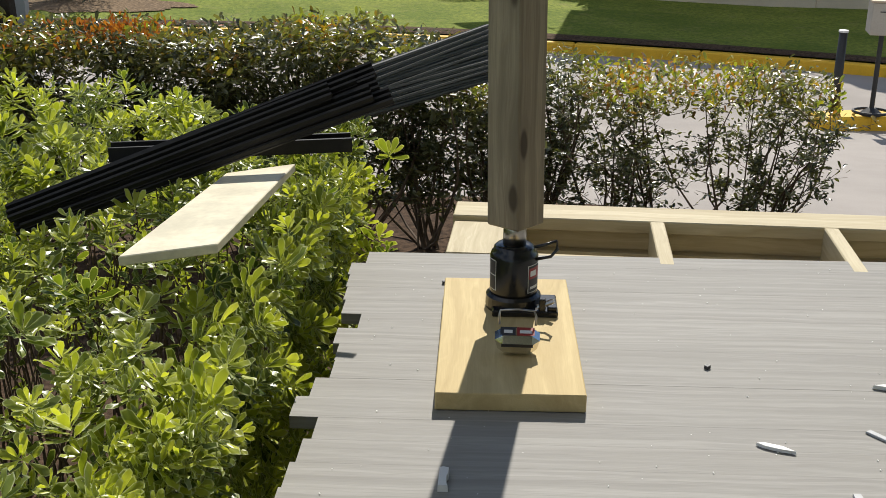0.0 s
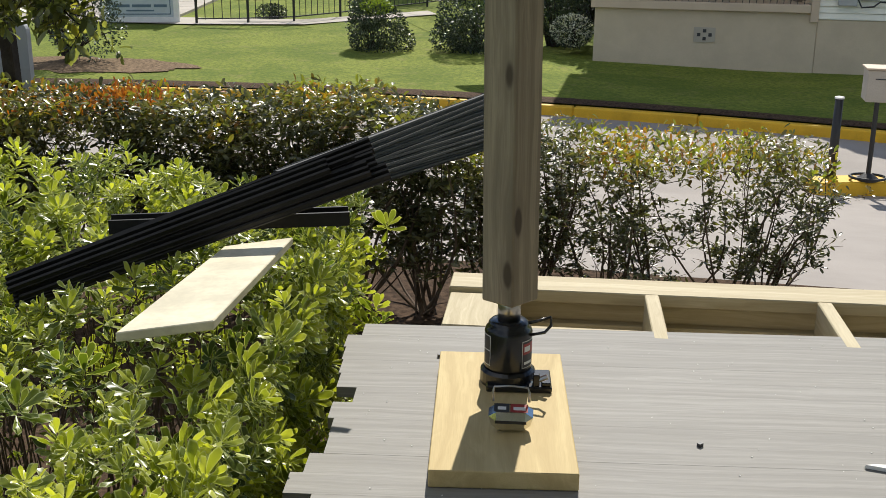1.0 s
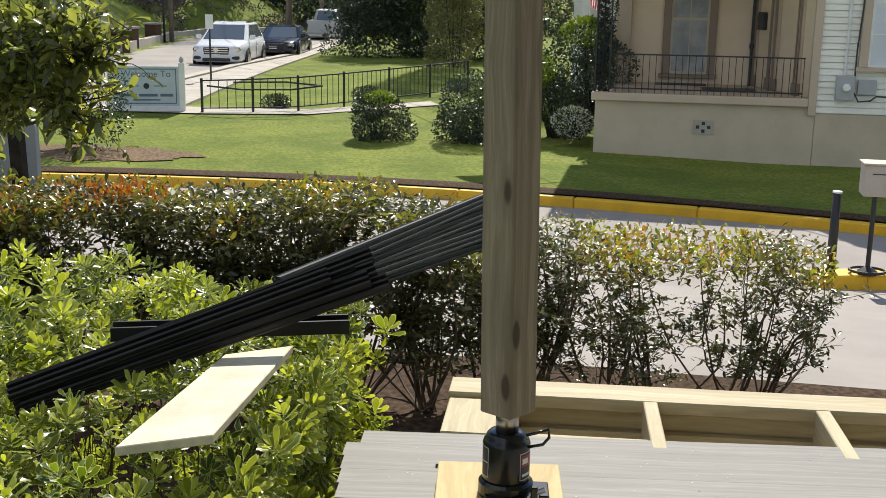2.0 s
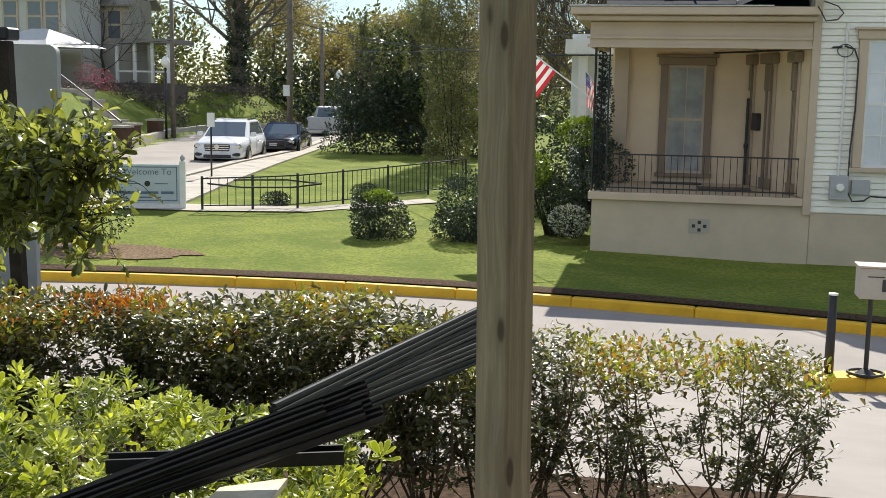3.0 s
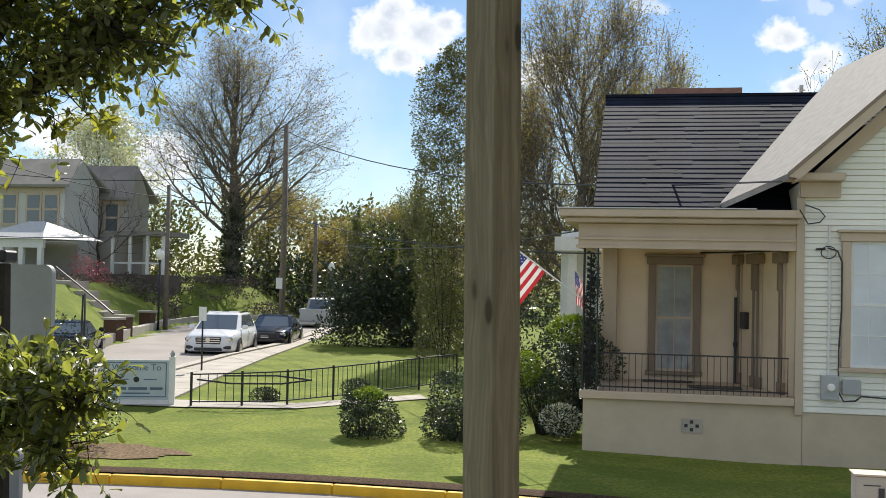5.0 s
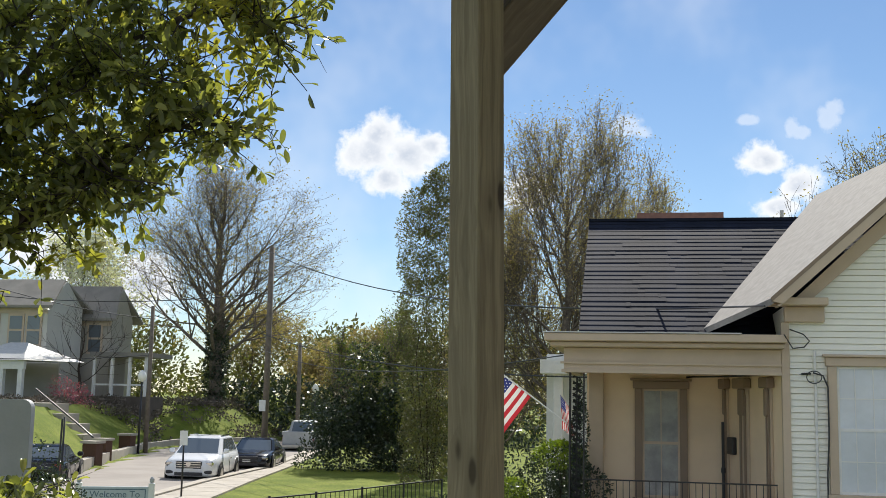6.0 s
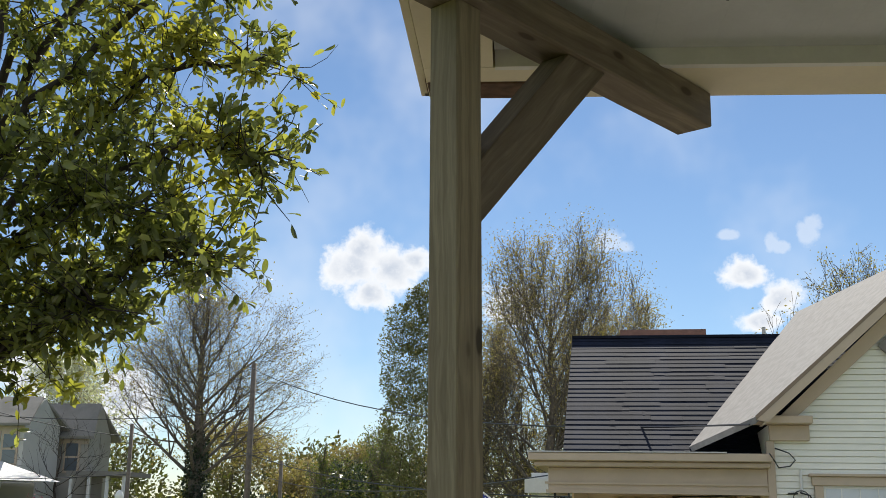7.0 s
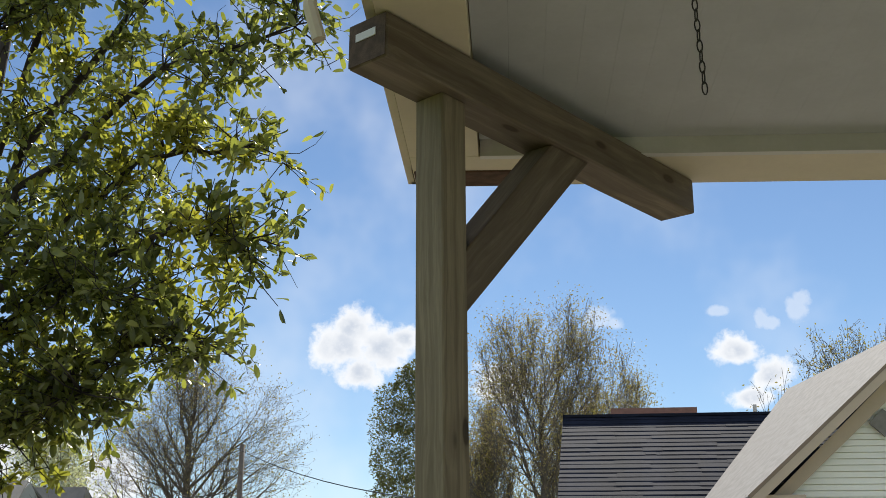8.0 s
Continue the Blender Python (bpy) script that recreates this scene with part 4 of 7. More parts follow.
tagged(part("trim_board", bm, M_WBOARD), "cream painted trim board lying on the hedge", "board")


# scraps on the deck
def scrap(name, at, ang, pts, h, mat, label, cat):
    bm = bmesh.new()
    lo = [bm.verts.new((x, y, 0.0)) for x, y in pts]
    hi = [bm.verts.new((x * 0.94, y * 0.9, h)) for x, y in pts]
    bm.faces.new(lo[::-1]), bm.faces.new(hi)
    for i in range(len(pts)):
        j = (i + 1) % len(pts)
        bm.faces.new((lo[i], lo[j], hi[j], hi[i]))
    return tagged(part(name, bm, mat, m=Matrix.Translation((at[0], at[1], 0.001)) @ Matrix.Rotation(radians(ang), 4, "Z")), label, cat)


scrap("paint_flake", (0.54, -0.505), -8, [(-0.035, 0.004), (-0.02, 0.010), (0.012, 0.007), (0.036, -0.006), (0.01, -0.007), (-0.02, -0.003)], 0.006, M_WHITE, "curled pale paint flake on the deck", "flake")
scrap("wood_sliver", (0.795, -0.225), 4, [(-0.05, 0.004), (-0.03, 0.010), (0.10, 0.016), (0.11, -0.008), (-0.01, -0.006)], 0.008, M_WHITE, "torn pale wood sliver on the deck", "splinter")
scrap("plastic_clip", (-0.018, -0.728), 98, [(-0.03, 0.008), (0.03, 0.008), (0.033, 0.002), (0.03, -0.009), (0.008, -0.009), (0.004, -0.006), (-0.018, -0.006), (-0.03, -0.01)], 0.012, M_WHITE, "small grey-white plastic clip on the deck", "clip")
scrap("metal_strip", (0.735, -0.43), -42, [(-0.035, 0.006), (0.06, 0.006), (0.06, -0.006), (-0.035, -0.006)], 0.004, M_GREYPAINT, "short grey metal strip on the deck", "strip")
scrap("metal_strip", (0.66, -0.66), -80, [(-0.03, 0.012), (0.06, 0.016), (0.06, -0.006), (-0.03, -0.002)], 0.004, M_GREYPAINT, "short grey metal strip on the deck", "strip")
scrap("bolt_bit", (-0.185, 0.145), 20, [(-0.009, 0.004), (0.009, 0.004), (0.009, -0.004), (-0.009, -0.004)], 0.007, M_INK, "dark bolt end on the deck", "bolt")
scrap("bolt_bit", (0.428, -0.20), 50, [(-0.005, 0.005), (0.005, 0.005), (0.006, -0.004), (-0.005, -0.004)], 0.007, M_INK, "dark bolt end on the deck", "bolt")
rg = np.random.default_rng(12)
bm = bmesh.new()
for _ in range(170):
    u, v, s = rg.uniform(-0.33, 1.3), rg.uniform(-0.95, 0.36), rg.uniform(0.0004, 0.0010)
    p = DECK @ Vector((u, v, 0.0012))
    box(bm, -s * 1.6, s * 1.6, -s, s, 0, s, m=Matrix.Translation(p) @ Matrix.Rotation(rg.uniform(0, 3), 4, "Z"))
tagged(part("sawdust", bm, M_WHITE), "scattered pale sawdust crumbs on the deck", "debris", kind="stuff")


# ---- trees and shrubs ----
def grow(rg, base, height, levels=3, trunk_r=0.3, first=0.3, limbs=24, rise=0.9):
    """Branch segments of a spreading tree with a leader: roots, tips, radii at both ends, and the twig tips."""
    segs, ends = [], []

    def limb(p, d, length, r, level):
        n = 7 if level == 0 else 5 if level == 1 else 3
        q, turn = Vector(p), Vector((rg.normal(0, 0.05), rg.normal(0, 0.05), 0.06))
        for i in range(n):
            d = (d + turn + Vector((rg.normal(0, 0.09), rg.normal(0, 0.09), rg.normal(0, 0.07)))).normalized()
            e = q + d * (length / n)
            segs.append((tuple(q), tuple(e), r * (1 - 0.8 * i / n), r * (1 - 0.8 * (i + 1) / n)))
            if level < levels and i >= 1:
                for _ in range(2 if level < 2 else 1):
                    side = Vector((rg.normal(0, 1), rg.normal(0, 1), rg.normal(0, 0.7)))
                    side -= d * side.dot(d)
                    nd = (d * 0.9 + side.normalized() * rg.uniform(0.5, 0.9)).normalized()
                    limb(e, nd, length * rg.uniform(0.34, 0.52) * (1.15 - 0.4 * i / n), r * (1 - 0.8 * (i + 1) / n) * 0.55 + 0.004, level + 1)
            q = e
        ends.append(tuple(q))

    b = Vector(base)
    k = 10
    pts = [b + Vector((rg.normal(0, 0.02) * height * (i > 2) * 0.5, rg.normal(0, 0.02) * height * (i > 2) * 0.5, height * 0.8 * i / k)) for i in range(k + 1)]
    for i in range(k):
        segs.append((tuple(pts[i]), tuple(pts[i + 1]), trunk_r * (1 - 0.085 * i), trunk_r * (1 - 0.085 * (i + 1))))
    for i in range(limbs):
        f = first + (0.97 - first) * (i / limbs) ** 1.1
        u = f * k
        p = pts[int(u)].lerp(pts[min(k, int(u) + 1)], u - int(u))
        a = i * 2.4 + rg.normal(0, 0.3)
        h = (f - first) / (1 - first)
        d = Vector((math.cos(a), math.sin(a), rise * (0.55 + 1.1 * h))).normalized()
        limb(p, d, height * (0.52 - 0.32 * h) * rg.uniform(0.85, 1.1), trunk_r * (0.27 - 0.14 * h), 0)
    s = np.array([x[0] for x in segs]), np.array([x[1] for x in segs]), np.array([x[2] for x in segs]), np.array([x[3] for x in segs])
    return s, np.array(ends)


def tree_parts(tree, rg, segs, ends, bark, bud=None, buds=4, size=0.12, near=0.35):
    s, e, a, b = segs
    big = a > 0.05
    for name, sel, seg, steps in (("trunk", big, 7, 2), ("branchwork", ~big, 3, 2)):
        if sel.any():
            v, f = twigs(rg, s[sel], e[sel], np.maximum(a[sel], 0.008), np.maximum(b[sel], 0.006), 0.0, steps, seg)
            hang(raw_mesh(name, v, f, bark), tree)
    if bud is not None and len(ends):
        p = np.repeat(ends, buds, 0)
        p = p + rg.normal(0, near, p.shape)
        v, f = simple_leaves(p, rg.normal(0, 1, p.shape), rg.normal(0, 1, p.shape), rg.uniform(0.6, 1.3, len(p)) * size, 0.55)
        hang(raw_mesh("crown", v, f, bud), tree)


def cloud_leaves(rg, balls, n, size, slim=0.5, shell=0.75, lumps=0.25, freq=1.2):
    """Leaves through lumpy ellipsoids (cx, cy, cz, rx, ry, rz), denser at the skin, with gaps."""
    w = np.array([b[3] * b[4] * b[5] for b in balls]) ** 0.67
    pick = rg.choice(len(balls), n, p=w / w.sum())
    b = np.array(balls)[pick]
    d = unit(rg.normal(0, 1, (n, 3)))
    r = shell + (1 - shell) * rg.random((n, 1)) ** 0.7
    r = np.where(rg.random((n, 1)) < 0.25, rg.random((n, 1)) ** 0.5, r)
    bump_ = np.array([noise.noise(Vector(q) * freq) for q in b[:, :3] + d * b[:, 3:]])[:, None]
    p = b[:, :3] + d * b[:, 3:] * r * (1 + lumps * bump_)
    way = d + rg.normal(0, 0.8, (n, 3))
    return simple_leaves(p, way, rg.normal(0, 1, (n, 3)) + d, rg.uniform(0.6, 1.3, n) * size, slim)


def shrub(name, balls, n, size, mat, label, category="shrub", stems=30, extra=(), lumps=0.25):
    """A bush of many small leaves on stems from its foot."""
    rg = np.random.default_rng(len(label) * 7 + n)
    x, y = np.mean([b[0] for b in balls]), np.mean([b[1] for b in balls])
    z = min(b[2] - b[5] for b in balls)
    ob = thing(name, (x, y, z), label, category)
    v, f = cloud_leaves(rg, balls, n, size, lumps=lumps)
    hang(raw_mesh("foliage", v, f, mat), ob)
    for m2, n2, bb in extra:
        v, f = cloud_leaves(rg, bb, n2, size)
        hang(raw_mesh("bright_foliage", v, f, m2), ob)
    tips = np.array([balls[i % len(balls)][:3] for i in range(stems)]) + rg.normal(0, 0.3, (stems, 3)) * np.array([b[3:] for b in balls]).mean(0)
    roots = np.stack([x + rg.normal(0, 0.06, stems), y + rg.normal(0, 0.06, stems), np.full(stems, z)], 1)
    v, f = twigs(rg, roots, tips, np.full(stems, 0.02), np.full(stems, 0.006), 0.05, 3, 4)
    hang(raw_mesh("stem_tangle", v, f, M_BARKD), ob)
    return ob


def near_tree():
    """The evergreen tree that hangs over the left of the hedge."""
    rg = np.random.default_rng(21)
    tree = thing("evergreen_tree", (-2.95, 2.8, -1.0), "leafy evergreen tree with glossy leaves beside the hedge", "tree")
    bm = tube(bmesh.new(), [(-3.35, 2.8, -1.02), (-3.32, 2.82, 0.0), (-3.3, 2.8, 1.2), (-3.25, 2.9, 2.4), (-3.2, 3.0, 4.0), (-3.1, 3.0, 6.0)], 0.062, 10, 0.03)
    part("trunk", bm, M_BARKD, tree, smooth=True)
    limbs = [((-3.0, 2.9, 2.6), (-2.6, 2.6, 3.6), (-1.75, 2.45, 4.2), (-1.1, 2.4, 4.35)), ((-2.95, 2.8, 2.2), (-2.3, 2.5, 3.1), (-1.6, 2.4, 3.3), (-1.12, 2.4, 3.2)),
             ((-2.95, 2.8, 1.9), (-2.4, 2.6, 2.5), (-1.8, 2.5, 2.75), (-1.35, 2.4, 2.75)), ((-2.95, 2.8, 1.9), (-2.6, 2.6, 2.35), (-2.2, 2.5, 2.55), (-1.85, 2.4, 2.5)),
             ((-2.95, 2.8, 0.6), (-2.75, 2.4, 0.85), (-2.4, 2.1, 0.93), (-2.08, 1.95, 0.86)),
             ((-2.95, 2.8, 0.3), (-2.85, 2.4, 0.6), (-2.6, 2.2, 0.72), (-2.25, 2.05, 0.62)), ((-3.0, 2.85, 2.1), (-3.0, 2.4, 2.6), (-2.7, 2.2, 2.9), (-2.2, 2.1, 3.2)),
             ((-3.1, 2.95, 3.2), (-2.6, 2.8, 4.2), (-2.0, 2.8, 4.9), (-1.4, 2.7, 5.2)), ((-3.1, 3.0, 3.4), (-2.7, 2.7, 4.6), (-2.1, 2.6, 5.2), (-1.3, 2.5, 4.9)), ((-3.05, 2.9, 2.9), (-3.2, 2.5, 3.7), (-2.8, 2.3, 4.3), (-2.2, 2.2, 4.6)), ((-2.98, 2.82, 1.7), (-3.0, 2.5, 2.05), (-2.85, 2.4, 2.2), (-2.6, 2.35, 2.2)), ((-3.05, 2.9, 2.7), (-2.5, 2.7, 3.4), (-1.9, 2.6, 3.75), (-1.2, 2.5, 3.75)), ((-2.95, 2.8, 2.1), (-2.7, 2.5, 2.75), (-2.2, 2.4, 3.0), (-1.6, 2.3, 2.95))]
    s, e = [], []
    for pts in limbs:
        bm = bmesh.new()
        P = [Vector(p) for p in pts]
        P[0].x = -3.32 if pts[0][2] < 2.3 else -3.24
        if pts[0][2] > 1.0:
            P = [P[0], P[1] + Vector((-0.08, 0, 0)), P[2] + Vector((-0.15, 0, 0)), P[3] + Vector((-0.10 if pts[3][2] > 4.1 else -0.27, 0, 0))]
        fine = []
        for i in range(13):
            t = i / 12 * 3
            k = min(2, int(t))
            fine.append(P[k].lerp(P[k + 1], t - k) + Vector((rg.normal(0, 0.015), rg.normal(0, 0.015), rg.normal(0, 0.015))))
        low = pts[0][2] < 1.0
        tube(bm, fine, 0.018 if low else 0.03, 6, 0.006)
        part("limb", bm, M_BARKD, tree, smooth=True)
        for i in range(3, 13):
            for _ in range(6):
                d = Vector((rg.normal(0.25, 0.5), rg.normal(-0.1, 0.5), rg.normal(0.1, 0.45))).normalized()
                L = rg.uniform(0.14, 0.42) * (0.75 if low else 1)
                s.append(tuple(fine[i])), e.append(tuple(fine[i] + d * L))
    s, e = np.array(s), np.array(e)
    # twigs on twigs
    k = 3
    t = rg.uniform(0.3, 1.0, (len(s), k, 1))
    s2 = (s[:, None] * (1 - t) + e[:, None] * t).reshape(-1, 3)
    e2 = s2 + rg.normal(0, 0.10, s2.shape)
    v, f = twigs(rg, np.concatenate([s, s2]), np.concatenate([e, e2]), np.r_[np.full(len(s), 0.006), np.full(len(s2), 0.003)],
                 np.r_[np.full(len(s), 0.002), np.full(len(s2), 0.001)], 0.08, 4, 3)
    hang(raw_mesh("twig", v, f, M_BARKD), tree)
    a, b = np.concatenate([s, s2]), np.concatenate([e, e2])
    n = 19500
    i = rg.integers(0, len(a), n)
    t = rg.uniform(0.35, 1.05, (n, 1))
    p = a[i] * (1 - t) + b[i] * t
    way = unit(b[i] - a[i]) * 0.6 + rg.normal(0, 0.7, (n, 3)) + (0, 0, 0.1)
    young = (np.array([noise.noise(Vector(q) * 2.2) for q in p]) > 0.28) * rg.random(n)
    v, f, at = leaves(p, way, rg.normal(0, 0.5, (n, 3)) + (0, 0, 1), rg.uniform(0.052, 0.088, n), 0.38, 0.12, young, 0.12, 0.95)
    hang(raw_mesh("leaf_crown", v, f, M_TREELEAF, at), tree)


near_tree()


def bare_tree(name, base, height, wide, seed, label, trunk_r, levels=2, bud=M_BUD, buds=3, size=0.16, ivy=0, first=0.3, limbs=24, near=0.3, bark=M_BARK, rise=0.9):
    rg = np.random.default_rng(seed)
    tree = thing(name, base, label, "tree")
    segs, ends = grow(rg, base, height, levels, trunk_r, first, limbs, rise)
    b = np.array(base)
    tall = segs[1][:, 2].max() - b[2]
    out_ = np.percentile(np.abs(segs[1][:, :2] - b[:2]).max(1), 97)
    k = np.array([wide / out_, wide / out_, height / tall])
    segs = ((segs[0] - b) * k + b, (segs[1] - b) * k + b, segs[2], segs[3])
    ends = (ends - b) * k + b
    tree_parts(tree, rg, segs, ends, bark, bud, buds, size, near)
    if ivy:
        x, y, z = base
        v, f = cloud_leaves(rg, [(x, y, z + ivy * (0.1 + 0.2 * i), trunk_r * 1.5, trunk_r * 1.5, ivy * 0.16) for i in range(5)], 4200, 0.2)
        hang(raw_mesh("ivy", v, f, M_DARKLEAF), tree)
    return tree


bare_tree("street_tree", (-27.0, 66.0, 0.3), 17.4, 7.4, 5, "large bare street tree budding in spring, ivy on its trunk", 0.5, levels=3, bud=M_BUD, buds=1, size=0.15, ivy=6.0, near=0.3, first=0.26, limbs=30, rise=1.25)
bare_tree("backyard_tree", (-2.2, 34.0, -1.7), 13.4, 3.4, 9, "broad domed tree behind the house with new bronze leaves", 0.28, levels=3, bud=M_BUD, buds=4, size=0.075, near=0.3, first=0.22, limbs=30, rise=0.5)
bare_tree("backyard_tree", (-0.2, 37.0, -1.7), 11.6, 2.8, 10, "broad domed tree behind the house with new bronze leaves", 0.22, levels=3, bud=M_BUD, buds=4, size=0.075, near=0.3, first=0.25, limbs=22, rise=0.5)
bare_tree("backyard_tree", (-4.6, 36.0, -1.7), 10.2, 2.0, 12, "twiggy tree behind the house with new bronze leaves", 0.16, levels=3, bud=M_BUD, buds=4, size=0.075, near=0.25, first=0.2, limbs=20, rise=0.5)
bare_tree("backyard_tree", (8.6, 38.0, -1.7), 13.0, 4.2, 14, "bare grey tree behind the gable", 0.22, bud=M_BUD, buds=2, size=0.1, near=0.15, first=0.35, limbs=18)
bare_tree("yard_tree", (-30.5, 55.0, 0.0), 7.0, 3.2, 17, "small bare tree in front of the grey house", 0.12, bud=None, bark=M_BARKD, limbs=10, first=0.35, levels=1)
bare_tree("far_tree", (-40.0, 72.0, 0.5), 13.0, 5.0, 19, "pale flowering tree behind the houses", 0.3, bud=M_WFLOWER, buds=7, size=0.24, near=0.35, limbs=14)
bare_tree("roadside_tree", (-11.6, 52.0, -1.5), 7.6, 2.4, 23, "thin bare tree by the road", 0.08, bud=M_MIDLEAF, buds=3, size=0.11, near=0.15, limbs=12)
bare_tree("roadside_tree", (-17.5, 70.0, -1.2), 7.5, 3.2, 29, "thin bare tree by the road", 0.13, bud=M_BUD, buds=6, size=0.2, near=0.3, limbs=12)
bare_tree("roadside_tree", (-21.5, 74.0, -1.2), 6.5, 3.8, 31, "thin bare tree by the road", 0.13, bud=M_BUD, buds=7, size=0.22, near=0.3, limbs=12)
bare_tree("roadside_tree", (-29.0, 78.0, 0.0), 8.5, 4.5, 33, "thin bare tree by the road", 0.13, bud=M_BUD, buds=6, size=0.22, near=0.3, limbs=12)

rg0 = np.random.default_rng(41)
shrub("ivy_tree", [(-7.6, 38, -0.2, 1.0, 1.1, 1.8), (-7.55, 38, 2.0, 1.15, 1.1, 2.2), (-7.6, 38, 4.6, 1.2, 1.1, 2.2), (-7.65, 38, 7.0, 1.15, 1.0, 2.0), (-7.5, 38, 8.6, 0.95, 0.9, 1.4), (-7.1, 38, 9.5, 0.6, 0.6, 0.8)],
      34000, 0.10, M_FARLEAF, "tall ivy covered tree trunk behind the lawn", "tree", 12, lumps=0.5)
bush = []
for i in range(34):
    bx = rg0.uniform(-13.4, -6.4)
    top_ = 3.9 - 0.5 * abs(bx + 11.2) + 0.9 * math.sin(bx * 2.7)
    r = rg0.uniform(0.5, 1.05)
    bush.append((bx, 43.5 + rg0.uniform(-0.9, 0.9), -1.6 + r + (top_ + 1.4 - 2 * r) * rg0.random() ** 0.8, r, r, r * rg0.uniform(0.9, 1.4)))
bush += [(-13.4 + 0.78 * i, 43.0 + 0.5 * math.sin(i * 2.1), -1.0, 0.75, 0.7, 0.8) for i in range(10)]
shrub("evergreen_thicket", bush, 34000, 0.15, M_DARKLEAF, "dark evergreen thicket at the end of the lawn", "thicket", 70,
      extra=[(M_MIDLEAF, 2600, [b for b in bush if b[2] > 1.2])], lumps=0.7)
for x, y, h, sd_ in ((-12.6, 44.5, 6.3, 51), (-10.3, 45.0, 6.6, 52), (-8.9, 44.6, 5.6, 53)):
    bare_tree("sapling", (x, y, -1.7), h, 0.9, sd_, "thin sapling with small new leaves in the thicket", 0.05, levels=2, bud=M_MIDLEAF, buds=2, size=0.09, near=0.12, first=0.3, limbs=12, rise=2.0)
far = []
for i in range(46):
    x = -52 + i * 2.1
    far.append((x, 84 + 6 * math.sin(i * 1.7), 2.6 + 1.3 * math.sin(i * 2.3), 3.0, 2.6, 4.4 + 1.3 * math.sin(i * 3.1)))
v, f = cloud_leaves(rg0, far, 64000, 0.42, lumps=0.6, freq=0.4)
tagged(raw_mesh("far_woods", v, f, M_FARLEAF), "distant spring woods beyond the street", "woods", kind="stuff")
v, f = cloud_leaves(rg0, [(-27 + 2.4 * i, 70 + math.sin(i * 2.1) * 2, 0.6 + 0.5 * math.sin(i * 1.3), 2.0, 1.6, 1.9) for i in range(9)], 8000, 0.35)
tagged(raw_mesh("far_shrubs", v, f, M_DARKLEAF), "dark shrubs along the upper street", "shrubs", kind="stuff")

shrub("round_shrub", [(-5.22, 18.7, -1.22, 0.58, 0.55, 0.50), (-5.1, 18.7, -1.5, 0.6, 0.55, 0.34), (-5.4, 18.7, -1.0, 0.38, 0.4, 0.3)], 7000, 0.055, M_DARKLEAF,
      "clipped round shrub with a bright new top on the lawn", extra=[(M_BRIGHTLEAF, 900, [(-5.2, 18.65, -0.86, 0.36, 0.4, 0.14)])])
shrub("round_shrub", [(-3.35, 18.9, -1.05, 0.78, 0.7, 0.68), (-3.0, 18.9, -1.35, 0.85, 0.7, 0.48), (-3.7, 18.9, -1.4, 0.5, 0.6, 0.4)], 9500, 0.06, M_DARKLEAF,
      "large clipped dark round shrub on the lawn")
shrub("flowering_shrub", [(-1.5, 19.2, -1.28, 0.36, 0.34, 0.28)], 1800, 0.05, M_DARKLEAF, "small shrub covered in white blossom by the porch", extra=[(M_WFLOWER, 1300, [(-1.5, 19.15, -1.24, 0.36, 0.34, 0.28)])])
shrub("clipped_hedge", [(-2.2, 20.0, -0.5, 0.5, 0.5, 0.45), (-2.0, 20.0, -0.9, 0.55, 0.5, 0.5), (-1.7, 20.0, -1.2, 0.5, 0.4, 0.5)], 4200, 0.06, M_DARKLEAF, "bright green clipped hedge by the porch", "hedge",
      extra=[(M_BRIGHTLEAF, 2200, [(-2.35, 19.9, -0.4, 0.42, 0.45, 0.36)])])
shrub("porch_shrub", [(-1.35, 20.6, 0.2, 0.6, 0.55, 0.55), (-1.0, 20.8, -0.3, 0.62, 0.5, 0.6), (-1.5, 20.7, -0.7, 0.5, 0.5, 0.6)], 5000, 0.07, M_DARKLEAF, "leafy green shrub beside the porch column", extra=[(M_BRIGHTLEAF, 1500, [(-1.4, 20.5, 0.45, 0.5, 0.4, 0.3)])])
# added leaf mass stands in for a dark trunk and twigs
shrub("dark_gap_filler", [(-3.9 + 0.8 * i, 27.0, -0.7 + 0.3 * math.sin(i * 1.9), 0.7, 0.6, 1.1) for i in range(4)], 5000, 0.09, M_DARKLEAF, "dark garden hedge behind the porch flag", "hedge")
for x, y in ((-8.75, 22.55), (-7.3, 25.2), (-5.6, 28.5)):
    shrub("low_box_shrub", [(x, y, -1.42, 0.34, 0.3, 0.22), (x + 0.1, y, -1.4, 0.3, 0.3, 0.2)], 1500, 0.05, M_DARKLEAF, "low clipped box shrub by the railing")
shrub("bed_shrub", [(-10.2, 16.2, -0.6, 0.9, 0.8, 0.7), (-9.8, 16.0, -1.1, 0.7, 0.7, 0.55), (-10.8, 16.3, 0.0, 0.8, 0.7, 0.6)], 5200, 0.06, M_DARKLEAF, "loose dark shrub in a mulch bed", stems=60)
shrub("redbud", [(-29.9, 52.5, 1.3, 1.0, 0.8, 0.9), (-29.4, 52.5, 0.9, 0.8, 0.7, 0.7)], 1700, 0.12, M_PINK, "pink flowering redbud bush on the bank", lumps=0.9)
bk = []
for i in range(120):
    y = rg0.uniform(46, 70)
    x = float(np.interp(y, BANK_Y, BANK_X)) - rg0.uniform(0.4, 5.5) - (4.0 if y < 53 else 0.0)
    bk.append((x, y, lawn_z(x, y) + 0.08, rg0.uniform(0.4, 1.1), rg0.uniform(0.4, 0.9), rg0.uniform(0.12, 0.35)))
v, f = cloud_leaves(rg0, bk, 15000, 0.17)
tagged(raw_mesh("bank_plants", v, f, M_BARK), "low plants and litter on the bank", "plants", kind="stuff")
